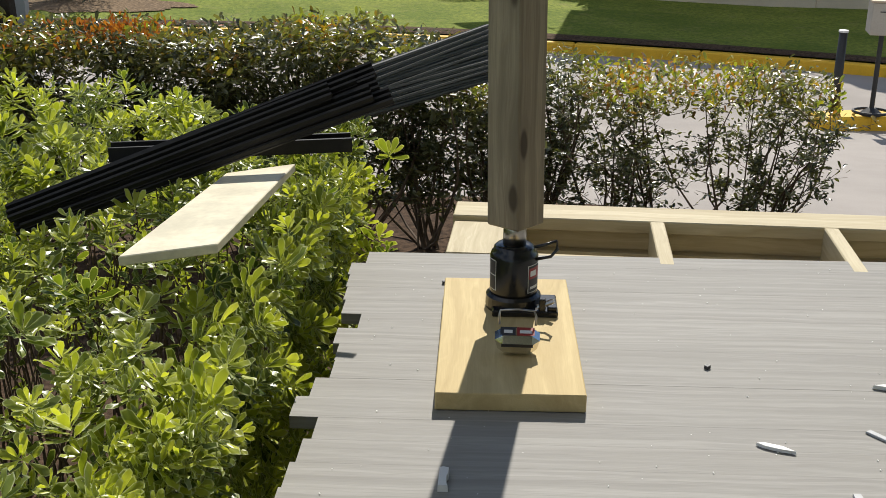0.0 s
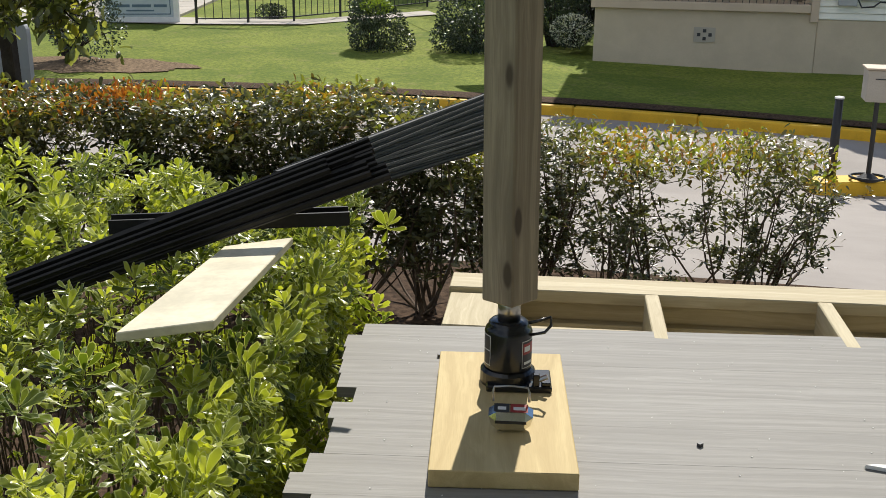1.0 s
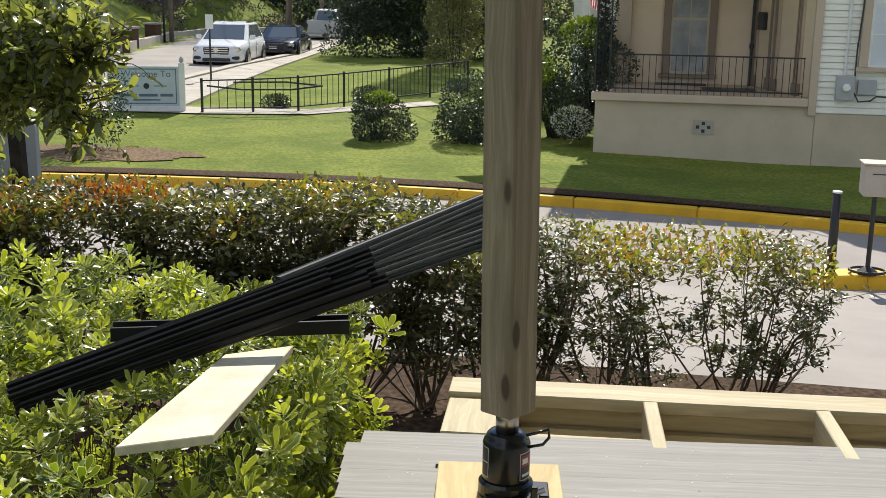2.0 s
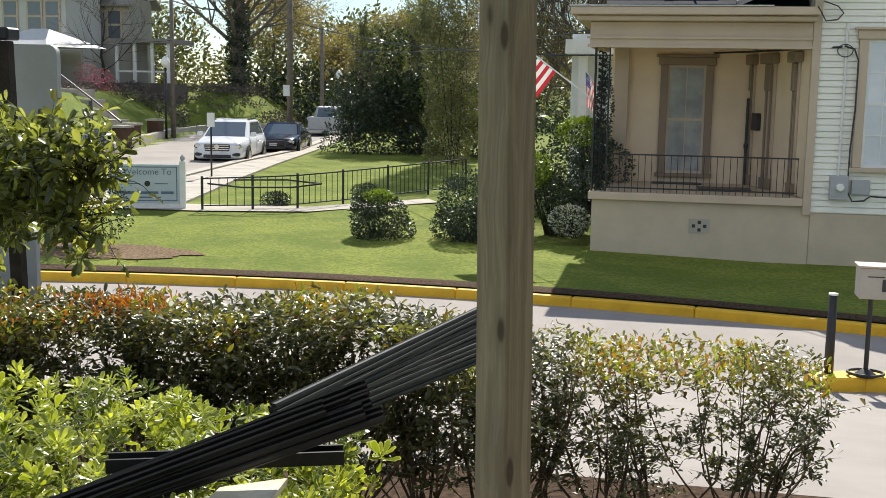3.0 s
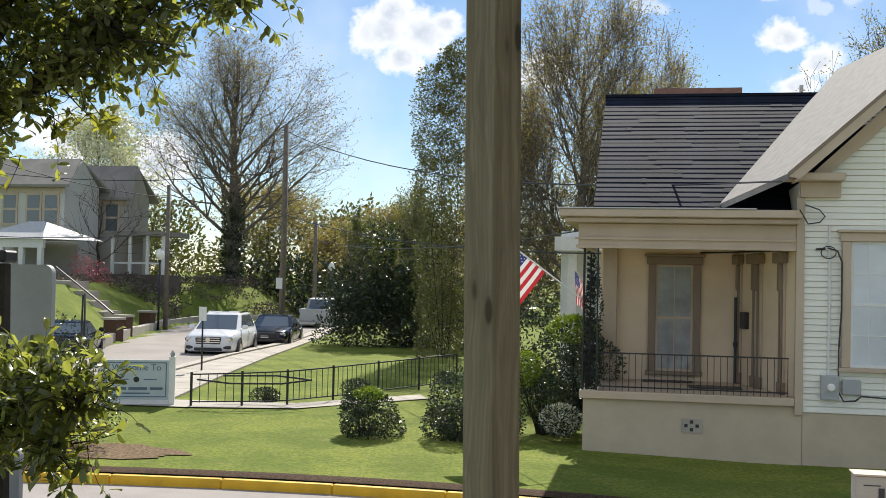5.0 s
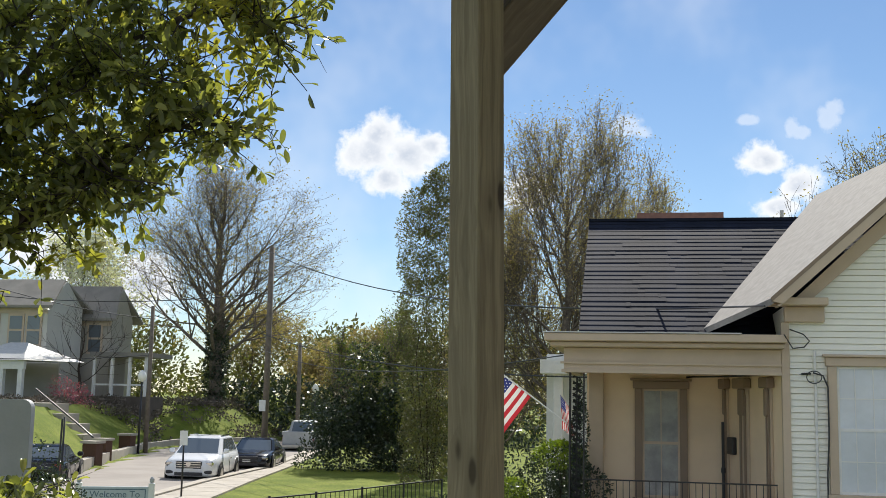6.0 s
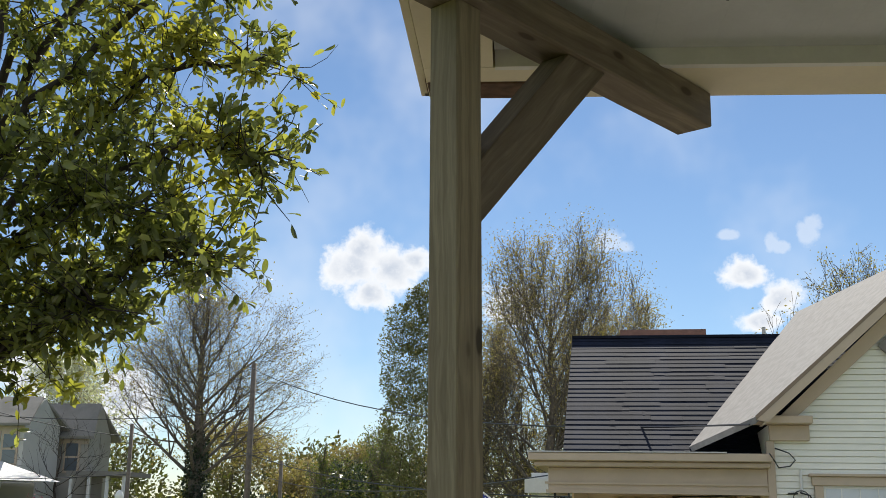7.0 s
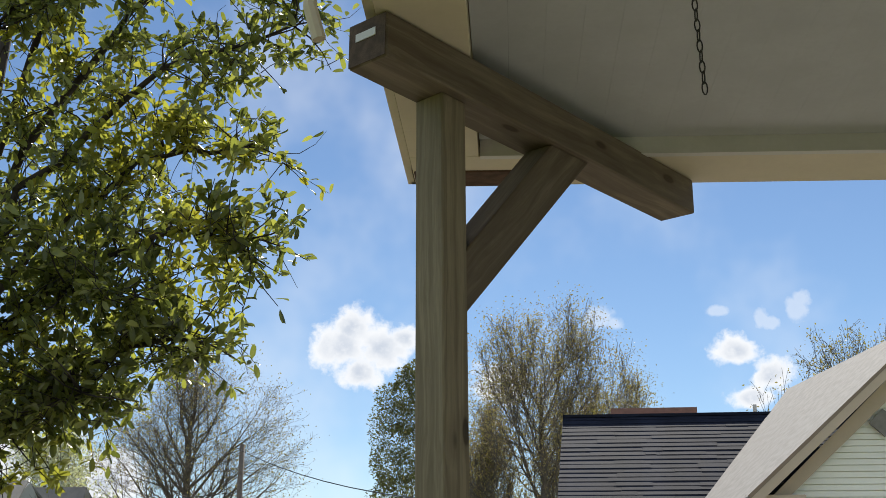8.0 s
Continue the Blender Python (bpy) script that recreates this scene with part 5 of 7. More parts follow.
bm = bmesh.new()
ring = [bm.verts.new((-9.7 + 1.9 * math.cos(a) * (1 + 0.12 * math.sin(3 * a) + 0.07 * math.sin(11 * a) + 0.05 * math.sin(23 * a)), 15.75 + 0.75 * math.sin(a) * (1 + 0.15 * math.sin(7 * a) + 0.1 * math.sin(19 * a)), lawn_z(-9.7, 15.75 + 0.75 * math.sin(a)) + 0.01)) for a in np.linspace(0, 2 * math.pi, 81)[:-1]]
bm.faces.new(ring)
tagged(part("mulch_bed", bm, M_LITTER), "red-brown mulch bed at the lawn corner", "mulch", kind="structure")


# ---- the cream house ----
house = thing("cream_house", (3.0, 20.0, -1.9), "cream clapboard cottage with tan porch and dark shingle roof", "house")
boxed("foundation", (-1.05, 2.856, 18.52, 21.6, -2.2, -0.75), M_FOUND, house, bevel=0.01)
boxed("wing_foundation", (2.86, 9.4, 18.54, 26.0, -2.2, -0.86), M_FOUND, house, bevel=0.01)
boxed("porch_floor", (-1.12, 2.715, 18.42, 21.6, -0.746, -0.60), M_TRIM, house, bevel=0.01)
vent = boxed("vent_block", (0.74, 1.12, 18.505, 18.53, -1.31, -1.05), M_CONC, house)
for x, z in ((0.93, -1.11), (0.93, -1.25), (0.83, -1.18), (1.03, -1.18)):
    boxed("vent_hole", (x - 0.03, x + 0.03, 18.50, 18.504, z - 0.03, z + 0.03), M_INK, vent)
boxed("porch_back_wall", (-0.85, 1.97, 21.2, 21.32, -0.596, 2.3), M_WALLTAN, house)
m, long = axis_pose((2.74, 18.6, -0.596), (1.93, 21.19, -0.596))
part("porch_side_wall", box(bmesh.new(), 0, long, -0.12, 0.0, 0, 2.85), M_WALLTAN, house, m=m)
for u, w in ((0.42, 0.22), (1.50, 0.44), (2.56, 0.13)):
    pil = part("pilaster", box(bmesh.new(), u, u + w, 0.002, 0.05, 0, 2.8, 0.006), M_TRIM, house, m=m)
    part("moulding", box(bmesh.new(), u + w * 0.16, u + w * 0.34, 0.0505, 0.075, 0.1, 2.3, 0.004), M_TRIMDARK, pil, m=m)
    part("moulding", box(bmesh.new(), u + w * 0.66, u + w * 0.84, 0.0505, 0.075, 0.1, 2.3, 0.004), M_TRIMDARK, pil, m=m)
    part("cap", box(bmesh.new(), u - 0.09, u + w + 0.09, 0.002, 0.16, 2.42, 2.62, 0.02), M_TRIMDARK, pil, m=m)
    part("bracket", box(bmesh.new(), u + w * 0.2, u + w * 0.8, 0.0505, 0.12, 1.9, 2.415, 0.02), M_TRIMDARK, pil, m=m)
    part("plinth", box(bmesh.new(), u - 0.02, u + w + 0.02, 0.002, 0.08, 0.0, 0.22, 0.008), M_TRIMDARK, pil, m=m)
part("drain_pipe", tube(bmesh.new(), [(2.68, 0.09, 0.0), (2.68, 0.09, 0.8), (2.68, 0.09, 1.75)], 0.035, 8), M_INK, house, m=m)
part("pipe_joint", lathe(bmesh.new(), [(0.05, 0.74), (0.05, 0.84)], 10, Matrix.Translation((2.68, 0.09, 0))), M_INK, house, m=m)
part("letter_box", box(bmesh.new(), 2.18, 2.46, 0.002, 0.10, 1.12, 1.46, 0.015), M_INK, house, m=m)
boxed("doormat", (0.9, 1.9, 19.6, 20.2, -0.598, -0.58), M_INK, house)
boxed("doormat", (0.0, 1.0, 20.7, 21.1, -0.598, -0.58), M_INK, house)
boxed("rear_pilaster", (-0.85, -0.55, 21.05, 21.19, -0.596, 2.2), M_TRIM, house, bevel=0.01)
# porch entablature and flat roof
boxed("porch_beam", (-1.18, 2.72, 18.46, 18.72, 2.04, 2.5), M_TRIM, house, bevel=0.01)
boxed("porch_beam_moulding", (-1.22, 2.72, 18.43, 18.458, 2.04, 2.10), M_TRIM, house)
boxed("porch_beam_moulding", (-1.24, 2.72, 18.41, 18.458, 2.20, 2.24), M_TRIM, house)
boxed("porch_beam_side", (-1.18, -0.95, 18.73, 21.2, 2.04, 2.5), M_TRIM, house, bevel=0.01)
boxed("porch_cornice", (-1.42, 2.76, 18.2, 21.3, 2.505, 2.60), M_TRIM, house, bevel=0.02)
boxed("porch_roof", (-1.52, 2.78, 18.08, 21.4, 2.605, 2.75), M_TRIM, house, bevel=0.015)
boxed("roof_edge_metal", (-1.54, 2.0, 18.06, 21.4, 2.755, 2.775), M_TINROOF, house)
boxed("porch_ceiling", (-0.94, 2.7, 18.73, 21.19, 2.3, 2.34), M_WALLTAN, house)


def sash(name, x0, x1, z0, z1, y, parent, trim, cols, rows, wide=0.12, curtain=None, glass=M_GLASS, sashm=None):
    """A sash window in a wall that faces the viewer: casing, sill, head, two sashes, panes."""
    w = thing(name, ((x0 + x1) / 2, y, z0), "", "")
    hang(w, parent, Matrix.Translation(((x0 + x1) / 2, y, z0)))
    for a, b, c, d in ((x0 - wide, x0, z0, z1), (x1, x1 + wide, z0, z1)):
        boxed("casing", (a, b, y - 0.06, y + 0.02, c, d), trim, w, bevel=0.006)
    boxed("head", (x0 - wide - 0.04, x1 + wide + 0.04, y - 0.08, y + 0.02, z1 + 0.002, z1 + 0.16), trim, w, bevel=0.01)
    boxed("cornice_cap", (x0 - wide - 0.09, x1 + wide + 0.09, y - 0.13, y + 0.02, z1 + 0.162, z1 + 0.21), trim, w, bevel=0.008)
    boxed("sill", (x0 - wide - 0.05, x1 + wide + 0.05, y - 0.1, y + 0.02, z0 - 0.08, z0 - 0.002), trim, w, bevel=0.008)
    mid = (z0 + z1) / 2
    for lo, hi, o in ((z0, mid + 0.02, 0.0), (mid - 0.02, z1, 0.025)):
        f = bmesh.new()
        for ext in ((x0, x0 + 0.045, lo, hi), (x1 - 0.045, x1, lo, hi), (x0 + 0.045, x1 - 0.045, lo, lo + 0.05), (x0 + 0.045, x1 - 0.045, hi - 0.045, hi)):
            box(f, ext[0], ext[1], y - 0.03 + o, y - 0.006 + o, ext[2], ext[3])
        for k in range(1, cols):
            xx = x0 + (x1 - x0) * k / cols
            box(f, xx - 0.009, xx + 0.009, y - 0.026 + o, y - 0.008 + o, lo + 0.05, hi - 0.045)
        for k in range(1, rows):
            zz = lo + (hi - lo) * k / rows
            box(f, x0 + 0.045, x1 - 0.045, y - 0.025 + o, y - 0.009 + o, zz - 0.009, zz + 0.009)
        part("sash", f, sashm or M_WHITEPAINT, w)
        boxed("pane", (x0 + 0.04, x1 - 0.04, y - 0.019 + o, y - 0.015 + o, lo + 0.04, hi - 0.04), glass, w)
    if curtain:
        c = bmesh.new()
        for (a, b) in curtain:
            n = 14
            lo = [c.verts.new((a + (b - a) * i / n, y + 0.055 + 0.012 * math.sin(i * 1.9), z0 + 0.05)) for i in range(n + 1)]
            hi = [c.verts.new((a + (b - a) * i / n, y + 0.055 + 0.012 * math.sin(i * 1.9), z1 - 0.05)) for i in range(n + 1)]
            for i in range(n):
                c.faces.new((lo[i], lo[i + 1], hi[i + 1], hi[i]))
        part("curtain", c, M_WHITEPAINT, w)
    return w


sash("porch_window", 0.24, 1.00, -0.40, 1.80, 21.18, house, M_TRIMDARK, 2, 1, 0.15, glass=M_DIMPANE, sashm=M_TRIM)
# ivy climbing inside the iron column
rgv = np.random.default_rng(77)
v, f = cloud_leaves(rgv, [(-0.93, 18.85, 0.1, 0.17, 0.2, 0.75), (-0.90, 18.85, 0.9, 0.15, 0.2, 0.7), (-0.97, 18.85, -0.3, 0.24, 0.25, 0.5), (-0.9, 18.85, 1.5, 0.10, 0.15, 0.4)], 3600, 0.06)
tagged(raw_mesh("ivy", v, f, M_DARKLEAF), "dark ivy climbing the iron porch column", "climber")
# porch railing
RL = thing("porch_railing", (-0.8, 18.5, -0.6), "", "")
hang(RL, house, Matrix.Translation((-0.8, 18.5, -0.6)))
for z in (0.10, -0.52):
    bar("rail", (-0.82, 18.52, z), (2.62, 18.52, z), 0.03, 0.025, M_IRON, RL)
for i in range(30):
    x = -0.80 + i * 0.1175
    bar("baluster", (x, 18.52, -0.6), (x, 18.52, 0.09), 0.013, 0.013, M_IRON, RL, up=(0, 1, 0), bevel=0)
for i in range(12):
    y = 18.75 + i * 0.2
    bar("baluster", (-1.02, y, -0.6), (-1.02, y, 0.09), 0.013, 0.013, M_IRON, RL, up=(0, 1, 0), bevel=0)
bar("rail", (-1.02, 18.7, 0.10), (-1.02, 21.0, 0.10), 0.03, 0.025, M_IRON, RL)
# lattice column of wrought iron
IC = thing("iron_column", (-0.95, 18.6, -0.6), "", "")
hang(IC, house, Matrix.Translation((-0.95, 18.6, -0.6)))
for x, y in ((-1.07, 18.55), (-0.81, 18.55), (-1.07, 18.75)):
    bar("upright", (x, y, -0.74), (x, y, 2.04), 0.028, 0.028, M_IRON, IC, up=(0, 1, 0), bevel=0)
for face in range(2):
    for i in range(21):
        z = -0.50 + i * 0.114
        bm = bmesh.new()
        for sgn in (1, -1):
            pts = []
            for k in range(9):
                a = k / 8 * 2 * math.pi * 0.9
                r = 0.028 + 0.026 * k / 8
                u, w_ = sgn * (0.055 + r * math.cos(a) * 0.9 - 0.02), r * math.sin(a) * 1.7 * sgn
                pts.append((-0.94 + u, 18.55, z + 0.11 + w_) if face == 0 else (-1.07, 18.65 + u * 0.75, z + 0.11 + w_))
            tube(bm, pts, 0.015, 4)
        part("scroll", bm, M_IRON, IC)
# main roof in courses
mr = thing("main_roof", (1.5, 20.0, 2.9), "", "")
hang(mr, house, Matrix.Translation((1.5, 20.0, 2.9)))
E0, E1 = Vector((-0.98, 19.9, 2.83)), Vector((-0.98, 24.0, 5.78))
sd = (E1 - E0).normalized()
nrm = Vector((0, -sd.z, sd.y))
boxed("roof_deck_board", (-0.96, 6.0, 0, (E1 - E0).length, -0.05, -0.012), M_SHINGLE, mr, m=Matrix.Translation((0, E0.y, E0.z)) @ Matrix.Rotation(math.atan2(sd.z, sd.y), 4, "X"))
LEN = (E1 - E0).length
rgs = random.Random(7)
for i in range(27):
    a = i * LEN / 27
    cuts = [-1.0] + sorted(rgs.uniform(-0.6, 5.4) for _ in range(4)) + [5.8]
    for c0, c1 in zip(cuts, cuts[1:]):
        m = Matrix.Translation((0, E0.y, E0.z)) @ Matrix.Rotation(math.atan2(sd.z, sd.y), 4, "X") @ Matrix.Translation((0, a + rgs.uniform(-0.012, 0.012), rgs.uniform(-0.003, 0.003))) @ Matrix.Rotation(radians(-3.0 + rgs.uniform(-0.8, 0.8)), 4, "X") @ Matrix.Rotation(radians(rgs.uniform(-0.25, 0.25)), 4, "Z")
        part("shingle_course", box(bmesh.new(), c0 + 0.002, c1 - 0.002, -0.012, LEN / 27 + 0.03, -0.006, 0.006), M_SHINGLE, mr, m=m)
boxed("ridge_cap", (-1.0, 5.8, 23.93, 24.12, 5.755, 5.82), M_SHINGLE, mr)
boxed("back_chimney", (0.12, 2.14, 24.4, 24.9, 5.4, 6.03), M_BRICKBROWN, mr, "low brown brick parapet behind")
boxed("vent_pipe", (3.42, 3.5, 24.3, 24.38, 5.4, 6.05), M_TINROOF, mr)
boxed("gable_rake", (-1.03, -0.985, 19.9, 24.0, -0.1, 0.06), M_TRIM, mr, m=Matrix.Translation((0, 0, 2.86 - 19.9 * (sd.z / sd.y))) @ Matrix(((1, 0, 0, 0), (0, 1, 0, 0), (0, sd.z / sd.y, 1, 0), (0, 0, 0, 1))))
boxed("main_wall", (-0.9, 6.0, 21.33, 26.0, -1.9, 2.8), M_WALLTAN, house)

# front wing: gable, siding, trim
AP = (6.0, 7.33)                    # apex of the gable's outer line


def rake(x):
    """Height of the gable's outer edge over x."""
    return AP[1] - abs(x - AP[0]) * 0.973


def slab(bm, poly, y0, y1):
    lo = [bm.verts.new((x, y0, z)) for x, z in poly]
    hi = [bm.verts.new((x, y1, z)) for x, z in poly]
    bm.faces.new(lo), bm.faces.new(hi[::-1])
    for i in range(len(poly)):
        j = (i + 1) % len(poly)
        bm.faces.new((lo[i], hi[i], hi[j], lo[j]))
    return bm


wing = thing("front_wing", (5.5, 18.5, -0.85), "", "")
hang(wing, house, Matrix.Translation((5.5, 18.5, -0.85)))
part("wing_wall", slab(bmesh.new(), [(2.84, -0.858), (9.2, -0.858), (9.2, 3.3), (6.0, 6.25), (2.84, 3.3)], 18.56, 18.75), M_SIDING, wing)
boxed("wing_side_wall", (2.8, 2.92, 18.76, 21.2, -0.858, 3.3), M_SIDING, wing)
bm = bmesh.new()
for xs_, flip in (((2.50, 6.0, 1.45, 5.0), 1), ((9.5, 6.003, 8.6, 5.003), -1)):
    q = [(xs_[0], 17.9, 3.38), (xs_[1], 17.9, 6.52), (4.33 if flip == 1 else xs_[3], 24.97, 6.52), (1.45 if flip == 1 else xs_[2], 20.1 if flip == 1 else 22.5, 2.99 if flip == 1 else 3.38)]
    hi = [bm.verts.new(p) for p in q]
    lo = [bm.verts.new((p[0], p[1], p[2] - 0.12)) for p in q]
    bm.faces.new(hi), bm.faces.new(lo[::-1])
    for i in range(4):
        bm.faces.new((lo[i], lo[(i + 1) % 4], hi[(i + 1) % 4], hi[i]))
# lighter than the main roof, its sheen is part of the colour
part("wing_roof", bm, M_ROOFGREY, wing)
part("rake_edge", slab(bmesh.new(), [(2.49, 3.39), (6.0, 6.54), (6.0, 6.48), (2.52, 3.33)], 17.86, 17.897), M_TRIMDARK, wing)
part("rake_soffit", slab(bmesh.new(), [(2.60, 3.245), (6.0, 6.335), (6.0, 6.29), (2.66, 3.245)], 17.90, 18.375), M_TRIM, wing)
part("rake_board", slab(bmesh.new(), [(2.52, 3.325), (6.0, 6.475), (6.0, 6.28), (2.70, 3.28)], 17.87, 17.896), M_TRIM, wing)
part("rake_board", slab(bmesh.new(), [(9.48, 3.325), (6.003, 6.475), (6.003, 6.28), (9.30, 3.28)], 17.87, 17.896), M_TRIM, wing)
part("frieze_board", slab(bmesh.new(), [(2.9, 3.36), (6.0, 6.30), (6.0, 5.92), (3.2, 3.36)], 18.38, 18.48), M_TRIM, wing)
part("frieze_board", slab(bmesh.new(), [(9.1, 3.36), (6.003, 6.30), (6.003, 5.92), (8.8, 3.36)], 18.38, 18.48), M_TRIM, wing)
boxed("cornice_return", (2.46, 3.50, 18.1, 18.5, 3.28, 3.42), M_TRIM, wing, bevel=0.015)
boxed("frieze_block", (2.78, 3.47, 18.38, 18.54, 3.0, 3.275), M_TRIM, wing, bevel=0.01)
boxed("corner_board", (2.72, 2.86, 18.44, 18.6, -0.9, 3.0), M_TRIM, wing, bevel=0.008)
part("gable_vent", slab(bmesh.new(), [(4.75, 4.7), (5.0, 4.95), (5.25, 4.7), (5.0, 4.45)], 18.42, 18.5), M_ROOFGREY, wing)
# panes carry their pale reflection as base colour, nothing hangs behind
sash("front_window", 3.66, 4.90, -0.02, 2.22, 18.50, wing, M_TRIM, 4, 2, 0.15, glass=M_REFLPANE)
ex = 0.112
i = 0
z = -0.855
while z < 6.0:
    x0 = 2.862 if z < 3.0 else (3.47 if z < 3.3 else 3.02 + max(0, (z - 3.36)) * 1.09)
    x1 = 9.2 if z < 3.3 else 9.0 - max(0, (z - 3.36)) * 1.09
    spans = [(x0, 3.505), (5.055, x1)] if -0.16 < z < 2.38 else [(x0, x1)]
    for a, b in spans:
        if b - a > 0.05:
            bm = bmesh.new()
            prof = [(18.555, 0.012), (18.518, 0.012), (18.536, ex - 0.001), (18.557, ex - 0.001)]
            va = [bm.verts.new((a, py, z + pz)) for py, pz in prof]
            vb = [bm.verts.new((b, py, z + pz)) for py, pz in prof]
            bm.faces.new(va), bm.faces.new(vb[::-1])
            for k in range(4):
                bm.faces.new((va[k], vb[k], vb[(k + 1) % 4], va[(k + 1) % 4]))
            part("clapboard", bm, M_SIDING, wing)
    z += ex
mt = boxed("meter_box", (3.16, 3.47, 18.38, 18.525, -0.60, -0.17), M_GREYPAINT, house, bevel=0.01)
part("meter_dial", lathe(bmesh.new(), [(0.07, 0), (0.07, 0.05), (0.05, 0.07)], 18, Matrix.Translation((3.33, 18.38, -0.38)) @ Matrix.Rotation(radians(90), 4, "X")), M_LAMP, mt)
boxed("switch_box", (3.53, 3.84, 18.42, 18.525, -0.50, -0.24), M_GREYPAINT, house, bevel=0.01)
bm = tube(bmesh.new(), [(3.30, 18.48, -0.17), (3.30, 18.48, 1.2), (3.29, 18.48, 2.5)], 0.025, 8)
part("conduit", bm, M_WHITEPAINT, house)
bm = tube(bmesh.new(), [(3.25, 18.42, 2.1), (3.42, 18.42, 2.05), (3.50, 18.42, 1.85), (3.50, 18.42, 1.0), (3.46, 18.42, 0.3), (3.46, 18.42, -0.45), (3.55, 18.40, -0.62), (3.75, 18.40, -0.6), (3.85, 18.42, -0.52), (4.6, 18.45, -0.56)], 0.016, 6)
part("cable", bm, M_INK, house)
loop = [(3.27 + 0.13 * math.cos(a), 18.42, 2.02 + 0.11 * math.sin(a)) for a in np.linspace(0, 2 * math.pi, 15)]
part("cable_loop", tube(bmesh.new(), loop, 0.01, 5), M_INK, house)
part("cable_loop", tube(bmesh.new(), [(2.72, 18.0, 2.75), (2.9, 18.3, 2.52), (3.1, 18.35, 2.55), (3.2, 18.4, 2.66), (3.1, 18.4, 2.78), (2.85, 18.3, 2.86)], 0.012, 5), M_INK, house)

# neighbouring white porch behind
nb = thing("neighbour_house", (-0.8, 30.0, -1.7), "white painted neighbour house seen past the porch", "house")
boxed("wall", (-2.6, 1.2, 31.0, 34.0, -1.8, 2.9), M_WHITEPAINT, nb)
for x in (-2.2, -1.2, -0.2, 0.8):
    boxed("column", (x - 0.14, x + 0.14, 30.2, 30.48, -1.8, 2.3), M_WHITEPAINT, nb, bevel=0.02)
boxed("porch_roof", (-2.7, 1.3, 29.9, 31.0, 2.3, 2.7), M_WHITEPAINT, nb)
boxed("dark_door", (-0.9, -0.4, 30.96, 30.995, -1.2, 1.6), M_INK, nb)


# ---- flags ----
def make_flag():
    m, n, b = material("flag_cloth")
    at = n.add("ShaderNodeSeparateXYZ")
    n.link(n.add("ShaderNodeTexCoord").outputs["UV"], at.inputs[0])
    u, v = at.outputs[0], at.outputs[1]
    s = n.math("GREATER_THAN", n.math("SINE", n.math("MULTIPLY", v, 13 * math.pi)), 0.0)
    c = n.mix(s, (0.72, 0.70, 0.68), (0.45, 0.03, 0.04))
    canton = n.math("MULTIPLY", n.math("LESS_THAN", u, 0.4), n.math("GREATER_THAN", v, 0.46))
    st = n.math("GREATER_THAN", n.math("MULTIPLY", n.math("SINE", n.math("MULTIPLY", u, 90.0)), n.math("SINE", n.math("MULTIPLY", v, 60.0))), 0.72)
    c = n.mix(canton, c, n.mix(st, (0.03, 0.04, 0.16), (0.7, 0.7, 0.7)))
    n.link(c, b.inputs["Base Color"])
    b.inputs["Roughness"].default_value = 0.8
    tr = n.add("ShaderNodeBsdfTranslucent")
    n.link(c, tr.inputs[0])
    mx = n.add("ShaderNodeMixShader")
    mx.inputs[0].default_value = 0.4
    n.link(b.outputs[0], mx.inputs[1]), n.link(tr.outputs[0], mx.inputs[2])
    n.link(mx.outputs[0], n.t.nodes["Material Output"].inputs[0])
    return m


M_FLAG = make_flag()


def flag(root, tip, drop, label, hoist=0.75, curl=0.08):
    """A flag on a slanted staff: the cloth hangs down from the staff's outer part."""
    ob = thing("flag", root, label, "flag")
    r, t = Vector(root), Vector(tip)
    part("staff", tube(bmesh.new(), [r, t], 0.014, 8), M_WHITEPAINT, ob)
    bm = bmesh.new()
    uv = bm.loops.layers.uv.new("UVMap")
    nu, nv = 18, 12
    s0, s1 = r.lerp(t, 1.0), r.lerp(t, 1.0 - hoist / (t - r).length)
    g = [[None] * (nv + 1) for _ in range(nu + 1)]
    for i in range(nu + 1):
        for j in range(nv + 1):
            a, h = i / nu, j / nv
            p = s1.lerp(s0, h) + Vector(drop) * a
            p += Vector((0.25, -1, 0)).normalized() * (curl * math.sin(a * 7 + h * 3) * a)
            p.x += 0.10 * a * (0.5 - h)
            g[i][j] = bm.verts.new(p)
    for i in range(nu):
        for j in range(nv):
            f = bm.faces.new((g[i][j], g[i + 1][j], g[i + 1][j + 1], g[i][j + 1]))
            for lp, (a, h) in zip(f.loops, ((i, j), (i + 1, j), (i + 1, j + 1), (i, j + 1))):
                lp[uv].uv = (a / nu, h / nv)
    part("cloth", bm, M_FLAG, ob, smooth=True)


flag((-1.14, 18.45, 1.12), (-2.52, 18.4, 2.13), (-0.62, 0.0, -0.80), "striped national flag hanging from a slanted staff on the porch", 0.92)
flag((-1.12, 20.9, 1.25), (-1.42, 20.8, 1.66), (0.10, 0.0, -0.72), "striped national flag hanging by the porch column", 0.28, 0.05)

# ---- street furniture ----
def pole(name, x, y, z0, z1, r, mat, label, category="pole"):
    ob = thing(name, (x, y, z0), label, category)
    part("shaft", tube(bmesh.new(), [(x, y, z0), (x, y, z1)], r, 10, r * 0.8), mat, ob, smooth=True)
    return ob


